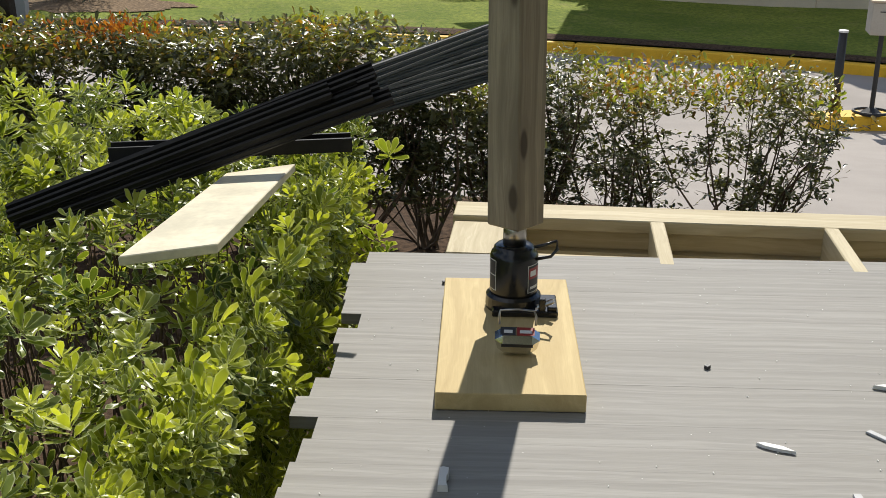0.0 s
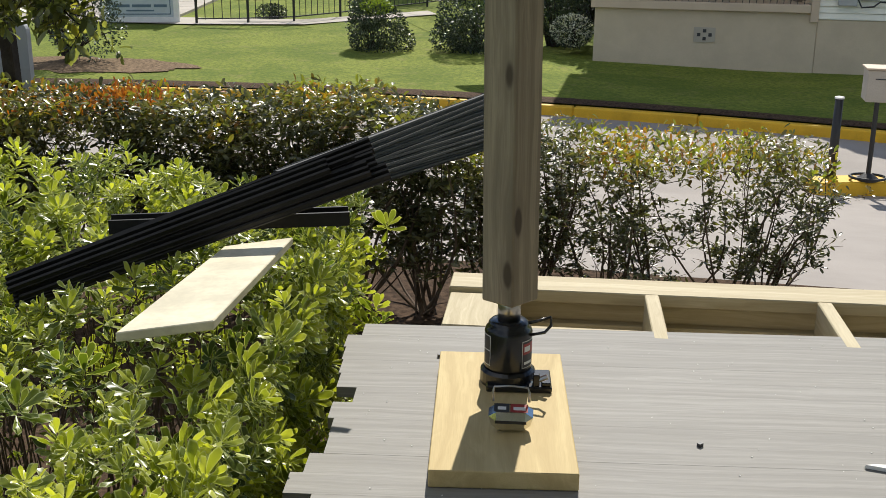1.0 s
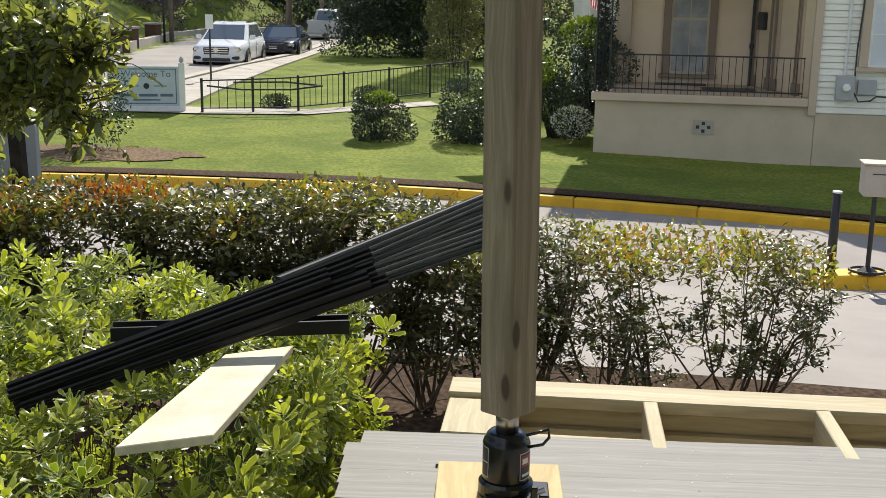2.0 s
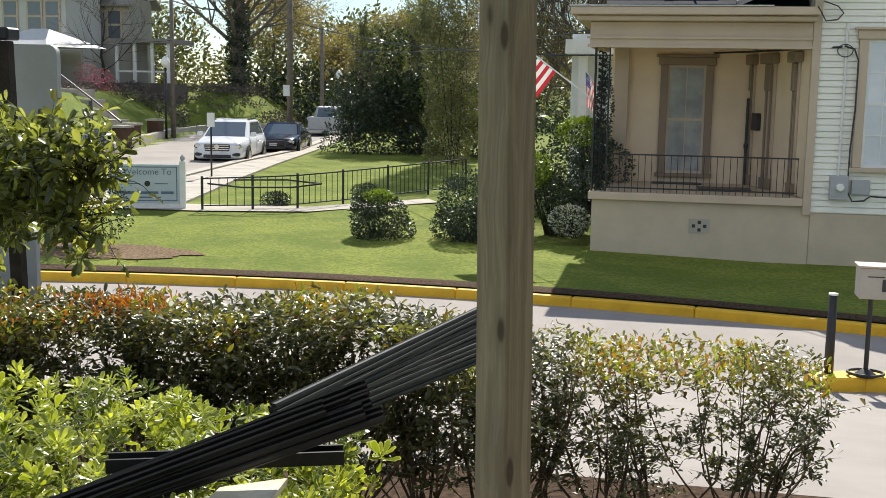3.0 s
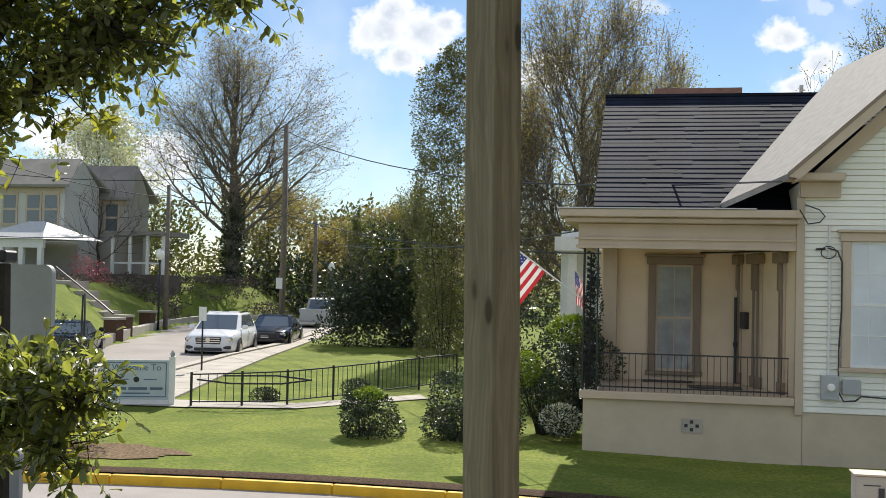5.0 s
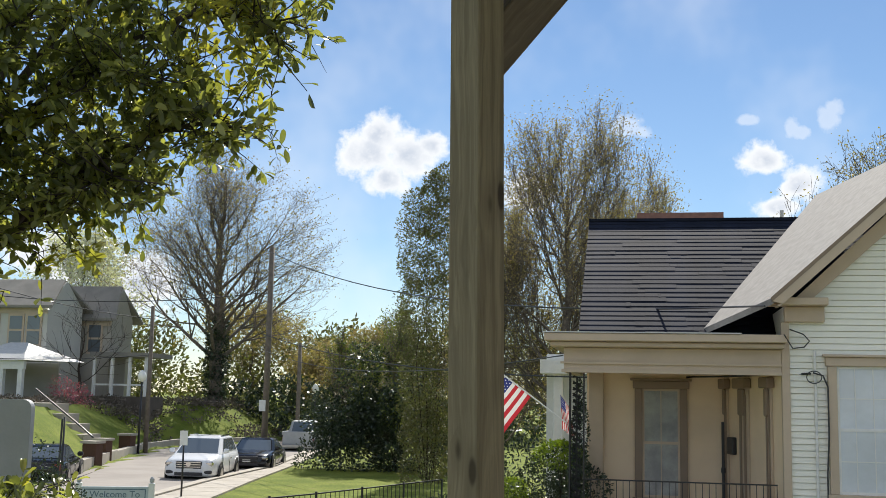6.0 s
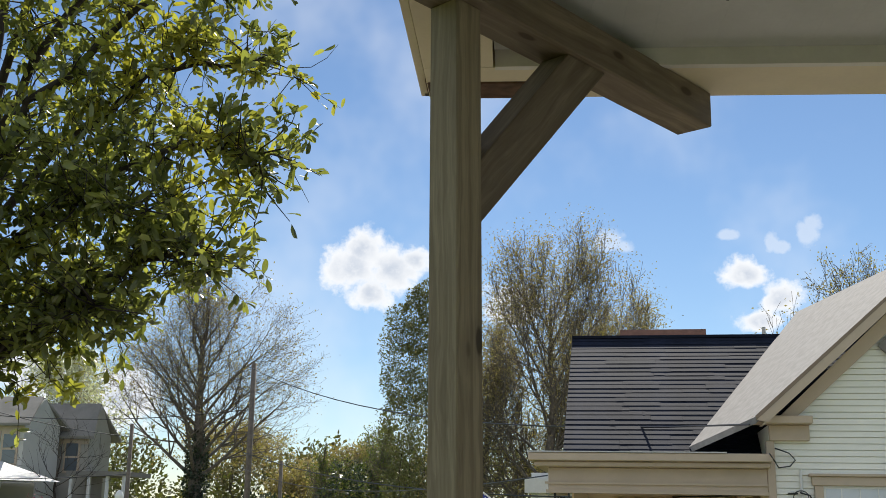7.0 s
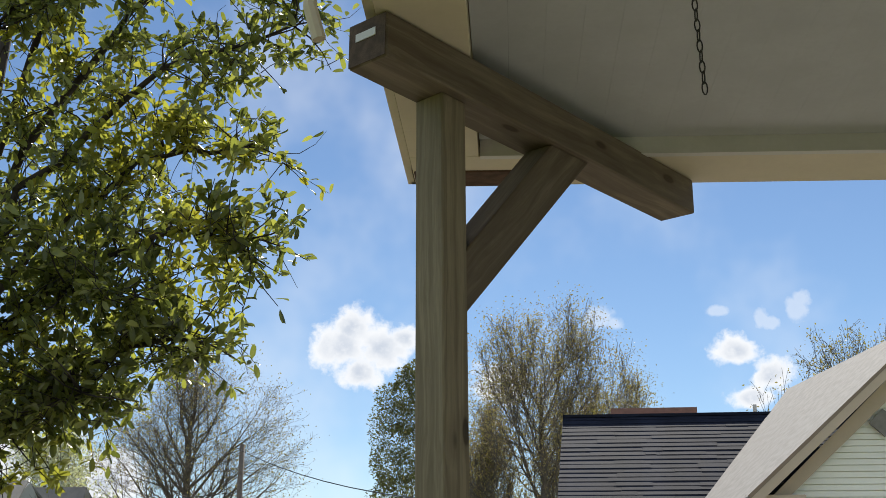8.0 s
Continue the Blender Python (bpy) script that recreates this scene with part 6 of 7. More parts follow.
up1 = pole("utility_pole", -16.7, 46.4, -1.75, 8.35, 0.15, M_POLE, "brown wooden utility pole beside the parked cars")
boxed("pole_sign", (-16.95, -16.65, 46.2, 46.22, 0.8, 1.3), M_WHITE, up1)
up2 = pole("utility_pole", -24.1, 50.0, -1.75, 5.85, 0.12, M_POLE, "thin wooden utility pole by the bank")
up3 = pole("utility_pole", -19.5, 60.0, -1.75, 4.6, 0.13, M_POLE, "distant wooden utility pole up the street")
for x, y, z in ((-24.1, 49.2, 2.3), (-20.3, 66.0, 2.0)):
    lp = pole("street_lamp", x, y, -1.75, z - 0.25, 0.06, M_IRON, "black street lamp with a white globe", "lamp")
    part("globe", lathe(bmesh.new(), [(0.06, -0.25), (0.2, -0.1), (0.22, 0.05), (0.14, 0.22), (0.03, 0.32)], 14, Matrix.Translation((x, y, z))), M_LAMP, lp, smooth=True)
sg = pole("street_sign", -13.1, 29.0, -1.75, 0.45, 0.03, M_IRON, "small white street sign on a black post", "sign")
boxed("plate", (-13.2, -12.96, 28.93, 28.95, 0.0, 0.42), M_WHITE, sg)
sg = pole("sign_post", -16.4, 28.0, -1.75, 0.75, 0.035, M_IRON, "pair of thin black posts by the street", "post")
part("second_post", tube(bmesh.new(), [(-16.62, 28.2, -1.75), (-16.58, 28.2, 0.7)], 0.03, 8), M_IRON, sg)

SGN = Matrix.Translation((-11.2, 20.95, -1.72)) @ Matrix.Rotation(radians(19), 4, "Z")
sign = thing("lawn_sign", SGN, "white framed lawn sign with blue border and lettering bars", "sign")
for x in (-0.78, 0.78):
    post = boxed("sign_post", (x - 0.065, x + 0.065, -0.065, 0.065, -0.1, 1.24), M_WHITEPAINT, sign, bevel=0.008, m=SGN)
    part("finial", lathe(bmesh.new(), [(0.03, 1.24), (0.055, 1.28), (0.05, 1.33), (0.015, 1.38)], 10, Matrix.Translation((x, 0, 0))), M_GREYPAINT, post, m=SGN)
boxed("panel", (-0.712, 0.712, -0.03, 0.03, 0.28, 1.16), M_SHADEPANEL, sign, m=SGN)
boxed("lower_rail", (-0.712, 0.712, -0.04, 0.04, 0.17, 0.275), M_WHITEPAINT, sign, m=SGN)
M_BLUEINK = plain("blue_print", (0.10, 0.16, 0.22), 0.5)
for ext in ((-0.66, 0.66, 1.09, 1.11), (-0.66, 0.66, 0.33, 0.35), (-0.66, -0.64, 0.35, 1.09), (0.64, 0.66, 0.35, 1.09), 
            (-0.45, -0.16, 0.715, 0.735), (0.16, 0.45, 0.715, 0.735), (-0.6, -0.22, 0.49, 0.55), (-0.17, 0.24, 0.49, 0.55), (0.30, 0.58, 0.49, 0.55), (-0.3, 0.3, 0.40, 0.43)):
    boxed("print_bar", (ext[0], ext[1], -0.036, -0.032, ext[2], ext[3]), M_BLUEINK, sign, m=SGN)
words = bpy.data.curves.new("lettering", "FONT")
words.body, words.size, words.align_x, words.extrude = "Welcome To", 0.2, "CENTER", 0.002
words.materials.append(M_BLUEINK)
hang(new("lettering", words), sign, SGN @ Matrix.Translation((0, -0.034, 0.93)) @ Matrix.Rotation(radians(90), 4, "X"))
part("emblem", lathe(bmesh.new(), [(0.065, 0), (0.065, 0.004)], 20, Matrix.Translation((0, -0.032, 0.725)) @ Matrix.Rotation(radians(90), 4, "X")), M_INK, sign, m=SGN)

# railing along the path
fence = thing("iron_railing", (-9.9, 21.1, -1.7), "low black iron railing along the path", "railing")
FP = [(-9.95, 21.1), (-8.9, 21.5), (-8.0, 22.0), (-7.3, 23.3), (-6.6, 24.9), (-5.9, 26.5), (-5.2, 28.2)]
ft = [lawn_z(-8, y) + 0.74 + 0.02 * i for i, (x, y) in enumerate(FP)]
for i, ((x0, y0), (x1, y1)) in enumerate(zip(FP, FP[1:])):
    g0, g1 = lawn_z(x0, y0) - 0.02, lawn_z(x1, y1) - 0.02
    bar("post", (x0, y0, g0), (x0, y0, ft[i] + 0.05), 0.045, 0.045, M_IRON, fence, up=(0, 1, 0), bevel=0)
    bar("rail", (x0, y0, ft[i]), (x1, y1, ft[i + 1]), 0.035, 0.03, M_IRON, fence, bevel=0)
    bar("rail", (x0, y0, g0 + 0.14), (x1, y1, g1 + 0.14), 0.03, 0.025, M_IRON, fence, bevel=0)
    k = int(math.hypot(x1 - x0, y1 - y0) / 0.17)
    for j in range(1, k):
        t = j / k
        x, y = x0 + (x1 - x0) * t, y0 + (y1 - y0) * t
        bar("picket", (x, y, g0 + (g1 - g0) * t + 0.12), (x, y, ft[i] + (ft[i + 1] - ft[i]) * t), 0.014, 0.014, M_IRON, fence, up=(0, 1, 0), bevel=0)
bar("post", (*FP[-1], -1.7), (*FP[-1], ft[-1]), 0.045, 0.045, M_IRON, fence, up=(0, 1, 0), bevel=0)
part("curved_rail", tube(bmesh.new(), [(-9.9, 21.3, -0.98), (-9.0, 21.1, -1.02), (-7.9, 21.3, -1.0), (-7.4, 21.9, -0.95), (-8.4, 22.4, -0.93), (-9.6, 22.1, -0.95)], 0.022, 6), M_IRON, fence)

# bollard and box by the traffic island
bo = pole("bollard", 2.16, 10.25, -1.85, -0.92, 0.055, M_IRON, "black steel bollard with a pale cap on the kerb", "bollard")
part("cap", lathe(bmesh.new(), [(0.052, -0.925), (0.052, -0.905), (0.02, -0.898)], 14, Matrix.Translation((2.16, 10.25, 0))), M_WHITE, bo)
mb = thing("intercom_box", (2.55, 10.2, -1.8), "tan metal drop box on a black post", "box")
boxed("case", (2.39, 2.72, 10.05, 10.35, -0.92, -0.58), M_CONC, mb, bevel=0.01)
boxed("lid", (2.37, 2.74, 10.03, 10.37, -0.578, -0.56), M_TRIM, mb, bevel=0.004)
boxed("slot", (2.47, 2.64, 10.044, 10.049, -0.68, -0.67), M_INK, mb)
boxed("keypad", (2.62, 2.68, 10.044, 10.049, -0.83, -0.70), M_INK, mb)
part("post", tube(bmesh.new(), [(2.54, 10.2, -1.82), (2.54, 10.2, -0.92)], 0.026, 10), M_IRON, mb)
part("foot", lathe(bmesh.new(), [(0.11, -1.8), (0.11, -1.77), (0.04, -1.72)], 16, Matrix.Translation((2.54, 10.2, 0))), M_IRON, mb)
part("hose_coil", tube(bmesh.new(), [(2.54 + 0.19 * math.cos(a), 10.2 + 0.16 * math.sin(a), -1.76) for a in np.linspace(0, 2 * math.pi, 17)], 0.016, 6), M_IRON, mb)


def rounded_panel(x0, x1, y0, y1, z0, z1, r):
    """A flat board with rounded upper corners."""
    poly = [(x0, z0), (x1, z0)]
    for cx, a0 in ((x1 - r, 0), (x0 + r, 90)):
        poly += [(cx + r * math.cos(radians(a0 + 15 * k)), z1 - r + r * math.sin(radians(a0 + 15 * k))) for k in range(7)]
    bm = bmesh.new()
    lo, hi = [bm.verts.new((x, y0, z)) for x, z in poly], [bm.verts.new((x, y1, z)) for x, z in poly]
    bm.faces.new(lo), bm.faces.new(hi[::-1])
    for k in range(len(poly)):
        bm.faces.new((lo[k], hi[k], hi[(k + 1) % len(poly)], lo[(k + 1) % len(poly)]))
    return bm


board = thing("notice_board", (-3.5, 3.5, -1.0), "pale grey board with rounded corners on legs behind the hedge", "board")
part("upper_panel", rounded_panel(-4.05, -3.10, 3.48, 3.52, 0.62, 1.44, 0.05), M_GREYPAINT, board)
part("lower_panel", rounded_panel(-4.15, -3.24, 3.43, 3.47, -1.0, 0.40, 0.06), M_GREYPAINT, board)
for x in (-3.9, -3.4):
    boxed("leg", (x - 0.025, x + 0.025, 3.525, 3.565, -1.0, 1.3), M_IRON, board)
dark_post = thing("dark_post", (-3.07, 3.0, -1.0), "weathered black post with a small box lamp behind the hedge", "post")
bar("shaft", (-3.05, 3.0, -1.0), (-3.115, 3.0, 1.44), 0.068, 0.068, M_BARKD, dark_post, up=(0, 1, 0), bevel=0.006)
boxed("lamp_box", (-3.165, -3.065, 2.95, 3.07, 1.445, 1.51), M_IRON, dark_post, bevel=0.01)
boxed("bracket", (-3.168, -3.155, 2.965, 3.035, 1.34, 1.444), M_IRON, dark_post)

# wires
wires = [((-17.0, 46.4, 8.2), (2.4, 18.0, 3.25), 0.9, 0.018), ((-17.0, 46.4, 4.3), (3.2, 18.35, 2.08), 0.7, 0.018), ((-17.0, 46.4, 3.6), (-1.2, 18.5, 2.35), 0.6, 0.012),
         ((-17.0, 46.4, 6.2), (-36.0, 44.0, 6.8), 0.8, 0.02), ((-24.1, 50.0, 3.4), (-38.0, 42.0, 3.6), 0.5, 0.02), ((-17.0, 46.4, 5.2), (-19.5, 60, 4.4), 0.3, 0.015), ((-24.1, 50, 5.2), (-36, 44, 8.5), 0.6, 0.02)]
for a, b, sag, r in wires:
    a, b = Vector(a), Vector(b)
    pts = [a.lerp(b, i / 14) - Vector((0, 0, sag * 4 * (i / 14) * (1 - i / 14))) for i in range(15)]
    tagged(part("overhead_wire", tube(bmesh.new(), pts, r, 5), M_IRON), "thin sagging overhead wire", "wire", "overhead wires")


# ---- cars ----
def loft(bm, rings):
    vs = [[bm.verts.new(p) for p in r] for r in rings]
    for a, b in zip(vs, vs[1:]):
        for i in range(len(a)):
            bm.faces.new((a[i], a[(i + 1) % len(a)], b[(i + 1) % len(a)], b[i]))
    bm.faces.new(vs[0][::-1])
    bm.faces.new(vs[-1])
    return bm


def pane_on(bm, q, u0, u1, v0, v1, off):
    """A thin pane inside the quad q (two lower, two upper corners), lifted off it."""
    a, b, c, d = (Vector(p) for p in q)
    nrm_ = (b - a).cross(d - a).normalized() * off

    def at(u, v):
        return a.lerp(b, u).lerp(d.lerp(c, u), v)

    pts = [at(u0, v0), at(u1, v0), at(u1, v1), at(u0, v1)]
    hi, lo = [bm.verts.new(p + nrm_) for p in pts], [bm.verts.new(p - nrm_) for p in pts]
    bm.faces.new(hi), bm.faces.new(lo[::-1])
    for i in range(4):
        bm.faces.new((lo[i], lo[(i + 1) % 4], hi[(i + 1) % 4], hi[i]))
    return bm


def car(name, at, heading, paint, label, kind="suv"):
    """A parked car, x forward in its own frame: shell, cabin, glass, lamps, grille, mirrors, wheels."""
    m = Matrix.Translation(at) @ Matrix.Rotation(radians(heading), 4, "Z")
    ob = thing(name, m, label, "car")
    belt, top, b0, b1, t0, t1 = {"suv": (1.10, 1.68, 1.22, -2.24, 0.22, -1.78), "sedan": (0.95, 1.42, 1.0, -1.85, 0.15, -1.05), "pickup": (1.15, 1.86, 1.0, -0.75, 0.5, -0.62)}[kind]
    k = belt / 1.13
    rings = []
    for x, w, zb, zt in ((2.44, 0.52, 0.42, 0.74), (2.38, 0.74, 0.36, 0.88), (2.22, 0.88, 0.33, 0.96), (1.65, 0.95, 0.32, 1.04), (1.10, 0.96, 0.32, 1.12), (0.0, 0.965, 0.32, 1.13),
                         (-1.2, 0.965, 0.32, 1.14), (-2.0, 0.94, 0.34, 1.14), (-2.34, 0.86, 0.38, 1.10), (-2.42, 0.72, 0.48, 0.92)):
        zt *= k
        h = zt - zb
        half = [(w * 0.86, zb), (w * 0.98, zb + 0.13 * h), (w, zb + 0.45 * h), (w * 0.985, zb + 0.72 * h), (w * 0.93, zt - 0.05), (w * 0.80, zt)]
        rings.append([(x, y, z) for y, z in half] + [(x, 0.0, zt + 0.025)] + [(x, -y, z) for y, z in half[::-1]])
    part("body", loft(bmesh.new(), rings), paint, ob, m=m, smooth=True)
    wb, wt = 0.875, 0.70
    lo, up = belt - 0.04, top - 0.06
    bm = loft(bmesh.new(), [[(b0, wb * 0.92, lo), (b0 - 0.2, wb, lo), (b1 + 0.2, wb, lo), (b1, wb * 0.88, lo), (b1, -wb * 0.88, lo), (b1 + 0.2, -wb, lo), (b0 - 0.2, -wb, lo), (b0, -wb * 0.92, lo)],
                            [(t0, wt * 0.92, up), (t0 - 0.15, wt, up), (t1 + 0.15, wt, up), (t1, wt * 0.9, up), (t1, -wt * 0.9, up), (t1 + 0.15, -wt, up), (t0 - 0.15, -wt, up), (t0, -wt * 0.92, up)],
                            [(t0 - 0.16, wt * 0.74, top), (t0 - 0.26, wt * 0.8, top), (t1 + 0.3, wt * 0.8, top), (t1 + 0.18, wt * 0.7, top), (t1 + 0.18, -wt * 0.7, top), (t1 + 0.3, -wt * 0.8, top), (t0 - 0.26, -wt * 0.8, top), (t0 - 0.16, -wt * 0.74, top)]])
    cabin = part("cabin", bm, paint, ob, m=m)
    part("windscreen", pane_on(bmesh.new(), ((b0, -wb * 0.92, lo), (b0, wb * 0.92, lo), (t0, wt * 0.92, up), (t0, -wt * 0.92, up)), 0.03, 0.97, 0.08, 0.95, 0.012), M_GLASS, cabin, m=m)
    part("rear_window", pane_on(bmesh.new(), ((b1, wb * 0.88, lo), (b1, -wb * 0.88, lo), (t1, -wt * 0.9, up), (t1, wt * 0.9, up)), 0.06, 0.94, 0.2, 0.93, 0.012), M_GLASS, cabin, m=m)
    spans = ((0.05, 0.40), (0.43, 0.74), (0.77, 0.94)) if kind == "suv" else ((0.05, 0.50), (0.53, 0.93)) if kind == "sedan" else ((0.08, 0.55), (0.6, 0.93))
    for sgn in (-1, 1):
        q = ((b0 - 0.2, sgn * wb, lo), (b1 + 0.2, sgn * wb, lo), (t1 + 0.15, sgn * wt, up), (t0 - 0.15, sgn * wt, up))
        for u0, u1 in spans:
            part("side_window", pane_on(bmesh.new(), q, u0, u1, 0.14, 0.93, 0.012), M_GLASS, cabin, m=m)
        boxed("headlamp", (2.14, 2.39, sgn * 0.66 - 0.19, sgn * 0.66 + 0.19, 0.72 * k, 0.90 * k), M_CHROME, ob, bevel=0.05, m=m)
        boxed("tail_lamp", (-2.40, -2.28, sgn * 0.72 - 0.12, sgn * 0.72 + 0.12, 0.72 * k, 1.0 * k), M_RED, ob, bevel=0.03, m=m)
        boxed("mirror", (0.74, 0.90, sgn * 1.0 - 0.1, sgn * 1.0 + 0.1, belt + 0.0, belt + 0.16), paint, ob, bevel=0.04, m=m)
        boxed("fog_recess", (2.26, 2.43, sgn * 0.66 - 0.15, sgn * 0.66 + 0.15, 0.44, 0.56), M_INK, ob, bevel=0.03, m=m)
        boxed("door_line", (0.0, 0.018, sgn * 0.972 - 0.004, sgn * 0.972 + 0.004, 0.38, belt - 0.08), M_INK, ob, m=m)
        boxed("door_handle", (-0.28, -0.08, sgn * 0.975 - 0.012, sgn * 0.975 + 0.012, belt - 0.24, belt - 0.20), M_CHROME, ob, bevel=0.005, m=m)
        boxed("sill_trim", (-0.95, 0.98, sgn * 0.955 - 0.02, sgn * 0.955 + 0.02, 0.24, 0.34), M_INK, ob, bevel=0.01, m=m)
        if kind == "suv":
            bar("roof_rail", m @ Vector((t0 - 0.3, sgn * 0.6, top + 0.02)), m @ Vector((t1 + 0.25, sgn * 0.6, top + 0.02)), 0.04, 0.04, M_CHROME, ob)
        for x in (1.47, -1.45):
            wm = m @ Matrix.Translation((x, sgn * 0.87, 0.36)) @ Matrix.Rotation(radians(90), 4, "X")
            # flat dark disc paints the shaded hollow round each wheel
            part("arch_shade_disc", lathe(bmesh.new(), [(0.01, -0.012), (0.43, -0.012), (0.43, 0.012), (0.01, 0.012)], 24), M_INK, ob, m=m @ Matrix.Translation((x, sgn * 0.962, 0.40)) @ Matrix.Rotation(radians(90), 4, "X"))
            wh_ = part("tyre", lathe(bmesh.new(), [(0.25, -0.125), (0.34, -0.125), (0.37, -0.09), (0.37, 0.09), (0.34, 0.125), (0.25, 0.125)], 24), M_TYRE, ob, m=wm, smooth=False)
            bm = lathe(bmesh.new(), [(0.255, -0.128), (0.235, -0.13), (0.235, 0.13), (0.255, 0.128)], 20)
            lathe(bm, [(0.06, -0.133), (0.06, 0.133)], 10)
            for j in range(5):
                box(bm, 0.04, 0.24, -0.028, 0.028, -0.131, 0.131, m=Matrix.Rotation(j * 2 * math.pi / 5, 4, "Z"))
            part("rim", bm, M_STEEL, wh_, m=wm)
    boxed("grille_back", (2.33, 2.455, -0.46, 0.46, 0.62 * k, 0.90 * k), M_INK, ob, bevel=0.03, m=m)
    gr = bmesh.new()
    for z in (0.70, 0.78, 0.86):
        box(gr, 2.44, 2.48, -0.43, 0.43, z * k - 0.014, z * k + 0.014)
    if kind == "suv":
        lathe(gr, [(0.085, 0), (0.085, 0.02)], 16, Matrix.Translation((2.47, 0, 0.78)) @ Matrix.Rotation(radians(90), 4, "Y"))
    part("grille", gr, M_CHROME if kind == "suv" else M_INK, ob, m=m)
    boxed("lower_intake", (2.30, 2.455, -0.5, 0.5, 0.38, 0.50), M_INK, ob, bevel=0.02, m=m)
    boxed("number_plate", (2.456, 2.465, -0.16, 0.16, 0.53, 0.63), M_WHITE, ob, m=m)
    if kind == "pickup":
        boxed("bed_floor", (-2.3, -0.8, -0.78, 0.78, belt + 0.005, belt + 0.04), M_INK, ob, m=m)
        for ext in ((-2.36, -0.78, 0.80, 0.90), (-2.36, -0.78, -0.90, -0.80)):
            boxed("bed_side", (ext[0], ext[1], ext[2], ext[3], belt - 0.05, belt + 0.14), paint, ob, bevel=0.02, m=m)
        boxed("tailgate", (-2.44, -2.36, -0.82, 0.82, 0.62, belt + 0.14), paint, ob, bevel=0.02, m=m)
        boxed("rear_bumper", (-2.58, -2.42, -0.9, 0.9, 0.42, 0.6), M_STEEL, ob, bevel=0.03, m=m)
    return ob


car("parked_suv", (-16.0, 37.7, -1.73), -80, M_CARWHITE, "white parked sport utility car facing down the street")
car("parked_sedan", (-16.1, 43.8, -1.72), -80, M_CARBLACK, "black parked saloon car behind the white one", "sedan")
car("parked_pickup", (-18.5, 58.4, -1.68), 98, M_GREYPAINT, "pale silver pickup truck parked up the street", "pickup")
car("parked_hatchback", (-20.6, 34.6, -1.76), 110, M_CARBLACK, "dark parked car beside the near verge", "sedan")


# ---- houses up the street ----
def gable_house(name, x0, x1, y0, y1, z0, z1, ridge, wall, roofm, label, wins):
    """A tall house with its ridge along x and its long side to the street."""
    ob = thing(name, ((x0 + x1) / 2, (y0 + y1) / 2, z0), label, "house")
    boxed("wall", (x0, x1, y0, y1, z0, z1), wall, ob)
    ym = (y0 + y1) / 2
    for x in (x0, x1 - 0.2):
        bm = bmesh.new()
        v = [bm.verts.new(p) for p in ((x, y0, z1), (x, y1, z1), (x, ym, ridge - 0.15), (x + 0.2, y0, z1), (x + 0.2, y1, z1), (x + 0.2, ym, ridge - 0.15))]
        bm.faces.new(v[:3]), bm.faces.new(v[:2:-1])
        for i in range(3):
            j = (i + 1) % 3
            bm.faces.new((v[i], v[j], v[3 + j], v[3 + i]))
        part("gable", bm, wall, ob)
    for s_ in (-1, 1):
        ye = y0 - 0.45 if s_ < 0 else y1 + 0.45
        bm = bmesh.new()
        q = [(x0 - 0.4, ye, z1 - 0.1), (x1 + 0.5, ye, z1 - 0.1), (x1 - 0.15, ym, ridge), (x0 + 0.2, ym, ridge)]
        hi, lo_ = [bm.verts.new(p) for p in q], [bm.verts.new((p[0], p[1], p[2] - 0.15)) for p in q]
        bm.faces.new(hi), bm.faces.new(lo_[::-1])
        for i in range(4):
            bm.faces.new((lo_[i], lo_[(i + 1) % 4], hi[(i + 1) % 4], hi[i]))
        part("roof", bm, roofm, ob)
    boxed("frieze", (x0 - 0.02, x1 + 0.02, y0 - 0.08, y0 - 0.004, z1 - 0.55, z1 - 0.26), M_TRIM, ob)
    for x, z in wins:
        w = boxed("window_frame", (x - 0.5, x + 0.5, y0 - 0.07, y0 - 0.004, z - 0.95, z + 0.95), M_TRIM, ob)
        for s_ in (-1, 1):
            boxed("pane", (x - 0.38, x + 0.38, y0 - 0.085, y0 - 0.072, z + s_ * 0.43 - 0.37, z + s_ * 0.43 + 0.37), M_GLASS, w)
    return ob


# both wall colours are lightened to carry the haze of distance
M_TAUPE = plain("hazed_taupe_paint", (0.40, 0.375, 0.33), 0.75, vary=0.08, scale=0.6)
M_HAZEHOUSE = plain("hazed_pale_paint", (0.56, 0.55, 0.51), 0.7, vary=0.06, scale=0.6)
M_SLATE = plain("faded_roof", (0.24, 0.225, 0.20), 0.85, vary=0.15, scale=1)
gable_house("grey_house", -39.0, -31.4, 60, 62.8, 0.6, 6.0, 8.0, M_TAUPE, M_SLATE, "two storey taupe house up on the bank", [(-34.9, 4.7), (-32.4, 4.7), (-34.9, 2.1)])
gh = thing("grey_house_porch", (-29.6, 60, 0), "grey side porch with white posts on a dark base", "porch")
boxed("porch_roof", (-31.4, -27.8, 57.6, 61, 3.55, 3.8), M_SLATE, gh)
for x in (-31.2, -30.1, -29.0, -28.0):
    boxed("post", (x - 0.08, x + 0.08, 57.8, 57.96, 1.3, 3.55), M_WHITEPAINT, gh)
boxed("railing", (-31.2, -28.0, 57.85, 57.92, 1.9, 2.0), M_WHITEPAINT, gh)
boxed("porch_back", (-31.3, -30.3, 59.9, 59.98, 1.3, 3.5), M_TAUPE, gh)
boxed("porch_base", (-34.6, -27.8, 57.7, 59.95, -1.0, 1.28), M_ROOFBROWN, gh)
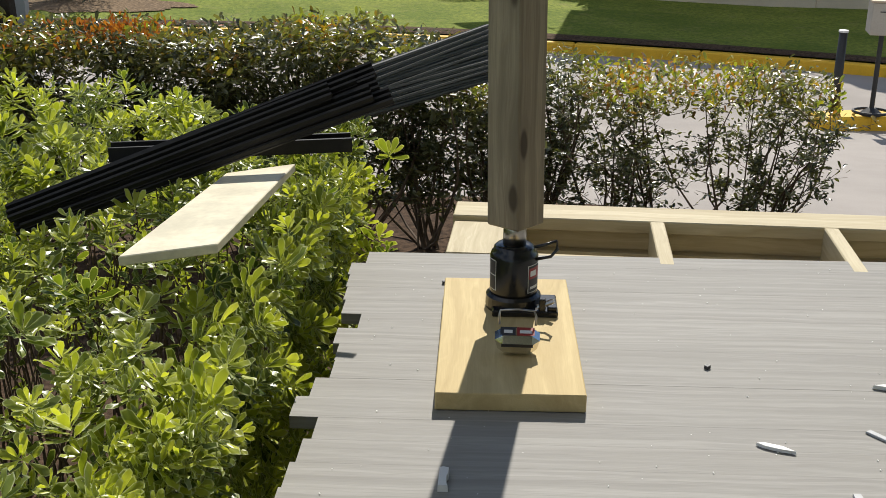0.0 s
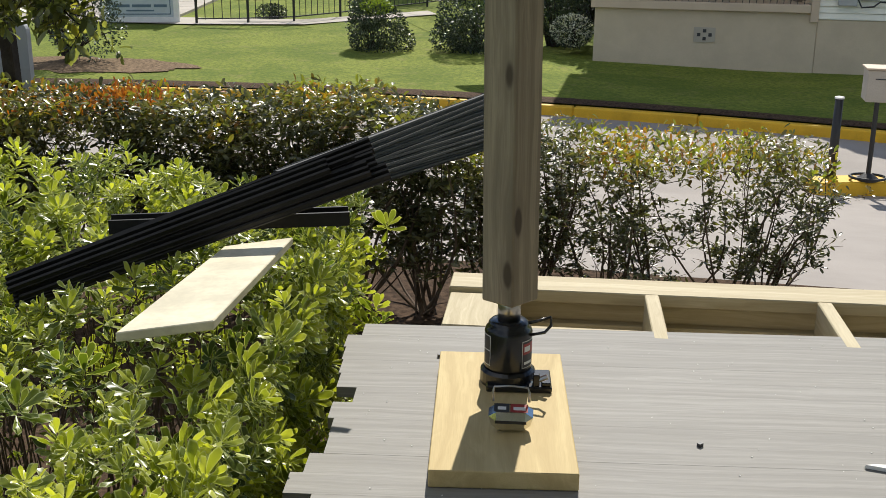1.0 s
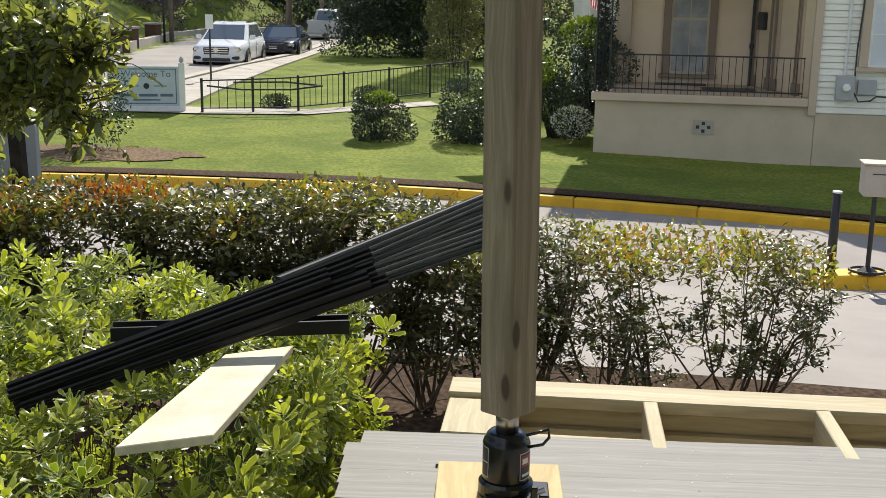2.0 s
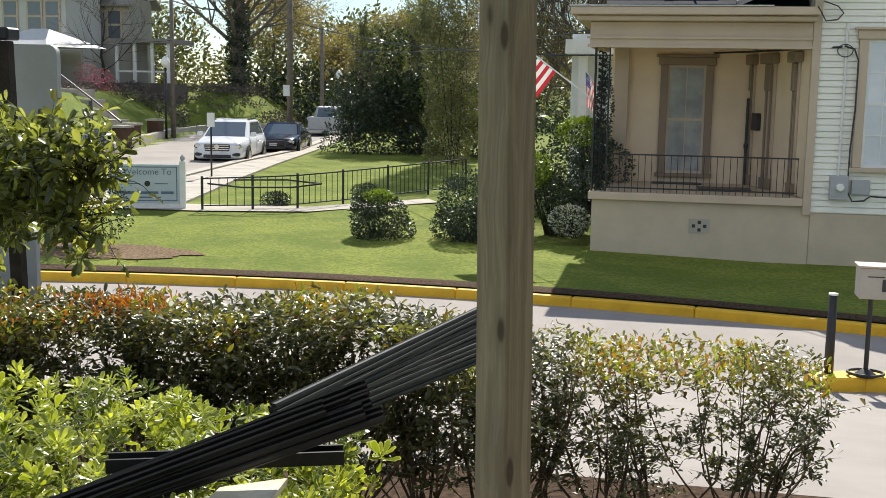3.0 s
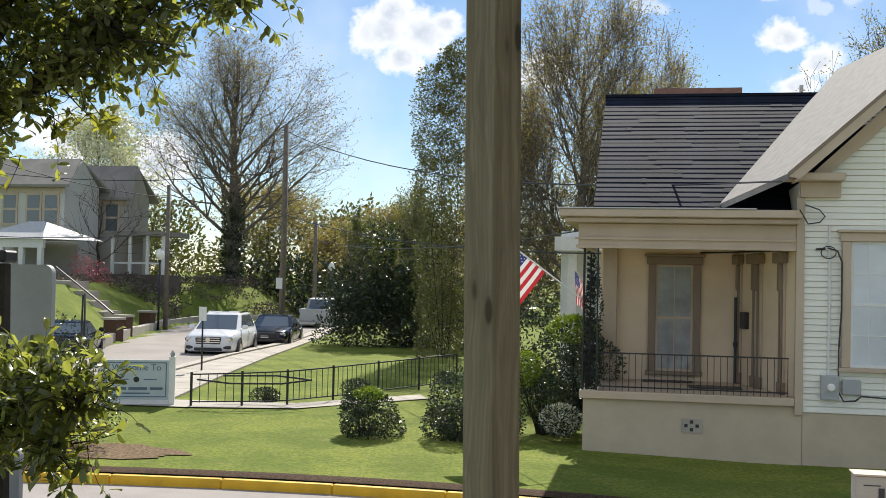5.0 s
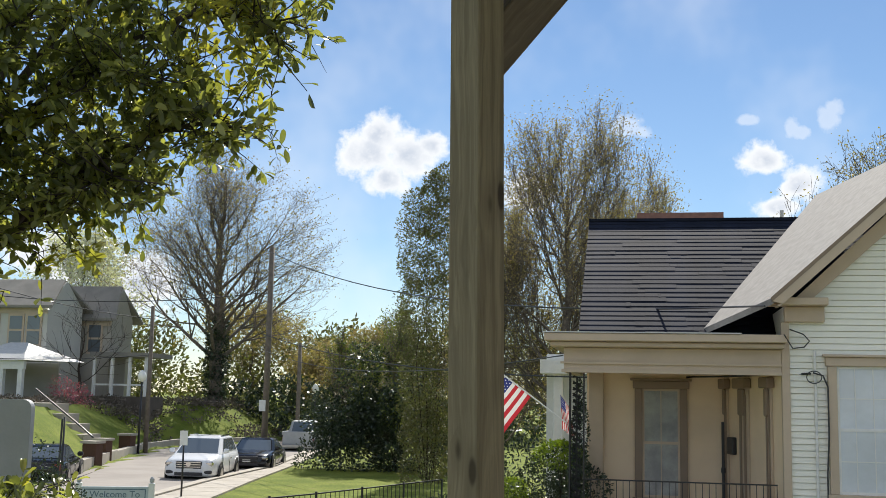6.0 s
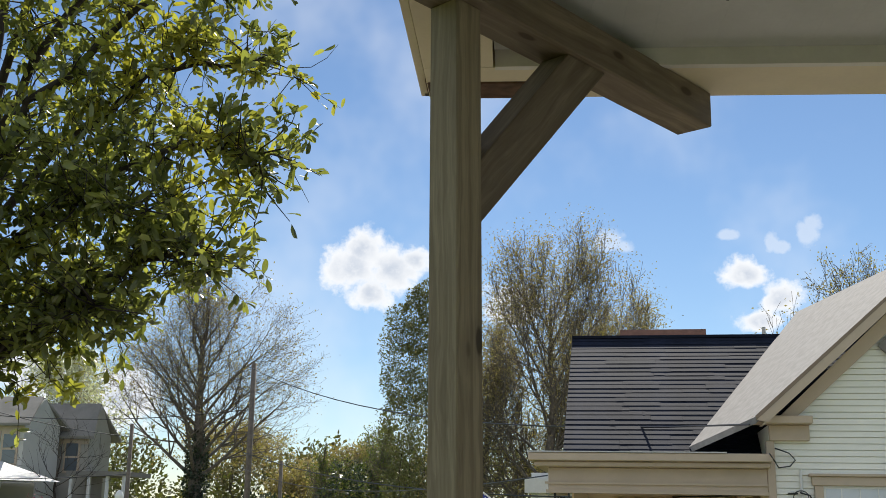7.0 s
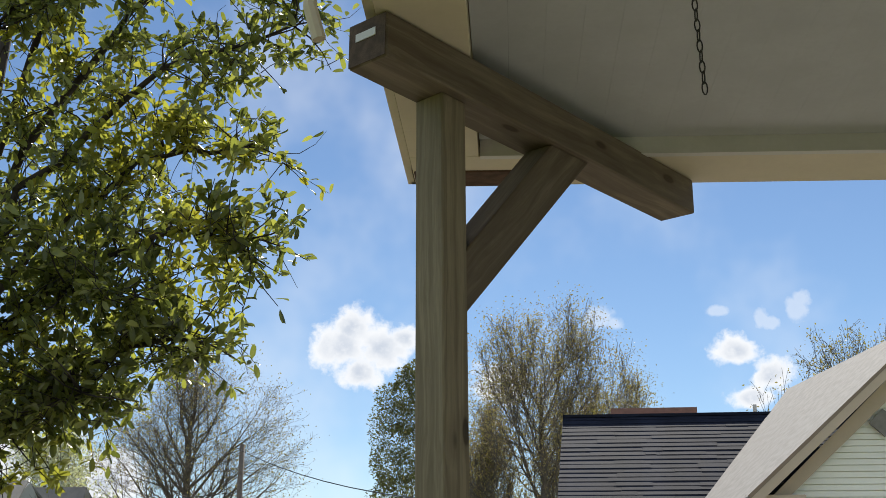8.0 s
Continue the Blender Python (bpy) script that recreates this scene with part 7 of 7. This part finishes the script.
gable_house("white_porch_house", -42.0, -33.0, 55.5, 59.4, 0.4, 6.4, 8.0, M_HAZEHOUSE, M_SLATE, "pale house with a bay of tall windows on the bank", [(-33.8, 4.9), (-34.9, 4.9), (-36.4, 4.9)])
pr = thing("white_porch", (-32, 52, -0.2), "white columned porch under a pale metal roof", "porch")
bm = bmesh.new()
a = [bm.verts.new(p) for p in ((-36.2, 51.5, 3.1), (-31.9, 51.5, 3.1), (-30.2, 54.8, 3.1), (-36.2, 55.4, 3.1))]
t = [bm.verts.new(p) for p in ((-33.9, 53.4, 4.1), (-32.9, 53.4, 4.1))]
bm.faces.new((a[0], a[1], t[1], t[0])), bm.faces.new((a[1], a[2], t[1])), bm.faces.new((a[2], a[3], t[0], t[1])), bm.faces.new((a[3], a[0], t[0])), bm.faces.new(a[::-1])
part("roof", bm, M_TINROOF, pr)
boxed("beam", (-36.0, -32.0, 51.7, 51.95, 2.62, 3.08), M_WHITEPAINT, pr)
for x in (-35.8, -34.5, -33.3, -32.2):
    boxed("column", (x - 0.13, x + 0.13, 51.7, 51.96, 0.9, 2.62), M_WHITEPAINT, pr)
boxed("base", (-36.1, -31.9, 51.8, 55.4, -0.8, 0.9), M_ROOFBROWN, pr)
boxed("dark_back", (-36.0, -32.0, 55.3, 55.45, 0.9, 3.05), M_TAUPE, pr)
wall = thing("retaining_wall", (-22, 40, -1.7), "low brick retaining wall with square pillars along the street", "wall")
WL = [(-20.9, 37.5), (-23.0, 44.5), (-25.4, 53.0), (-25.8, 58.5), (-23.0, 64.5)]
for (xa, ya), (xb, yb) in zip(WL, WL[1:]):
    bar("wall_run", (xa, ya, -1.45), (xb, yb, -1.4), 0.3, 0.75, M_CONC, wall)
for x, y in ((-21.6, 39.8), (-22.6, 42.6), (-24.4, 48.6)):
    p = boxed("pillar", (x - 0.3, x + 0.3, y - 0.3, y + 0.3, -1.8, -0.55), M_ROT, wall, bevel=0.02)
    boxed("pillar_cap", (x - 0.36, x + 0.36, y - 0.36, y + 0.36, -0.546, -0.45), M_CONC, p)
st2 = thing("bank_steps", (-23.5, 45, -1.5), "concrete steps with a rail up the grassy bank", "steps")
for i in range(8):
    boxed("step", (-24.6 - i * 0.75, -23.8 - i * 0.75, 44.2 + i * 0.35, 45.8 + i * 0.35, -1.7, lawn_z(-24.2 - i * 0.75, 45 + i * 0.35) + 0.12), M_CONC, st2)
part("hand_rail", tube(bmesh.new(), [(-23.9, 44.2, -0.5), (-24.6, 44.5, -0.1), (-28.0, 46.2, 1.6)], 0.04, 6), M_IRON, st2)
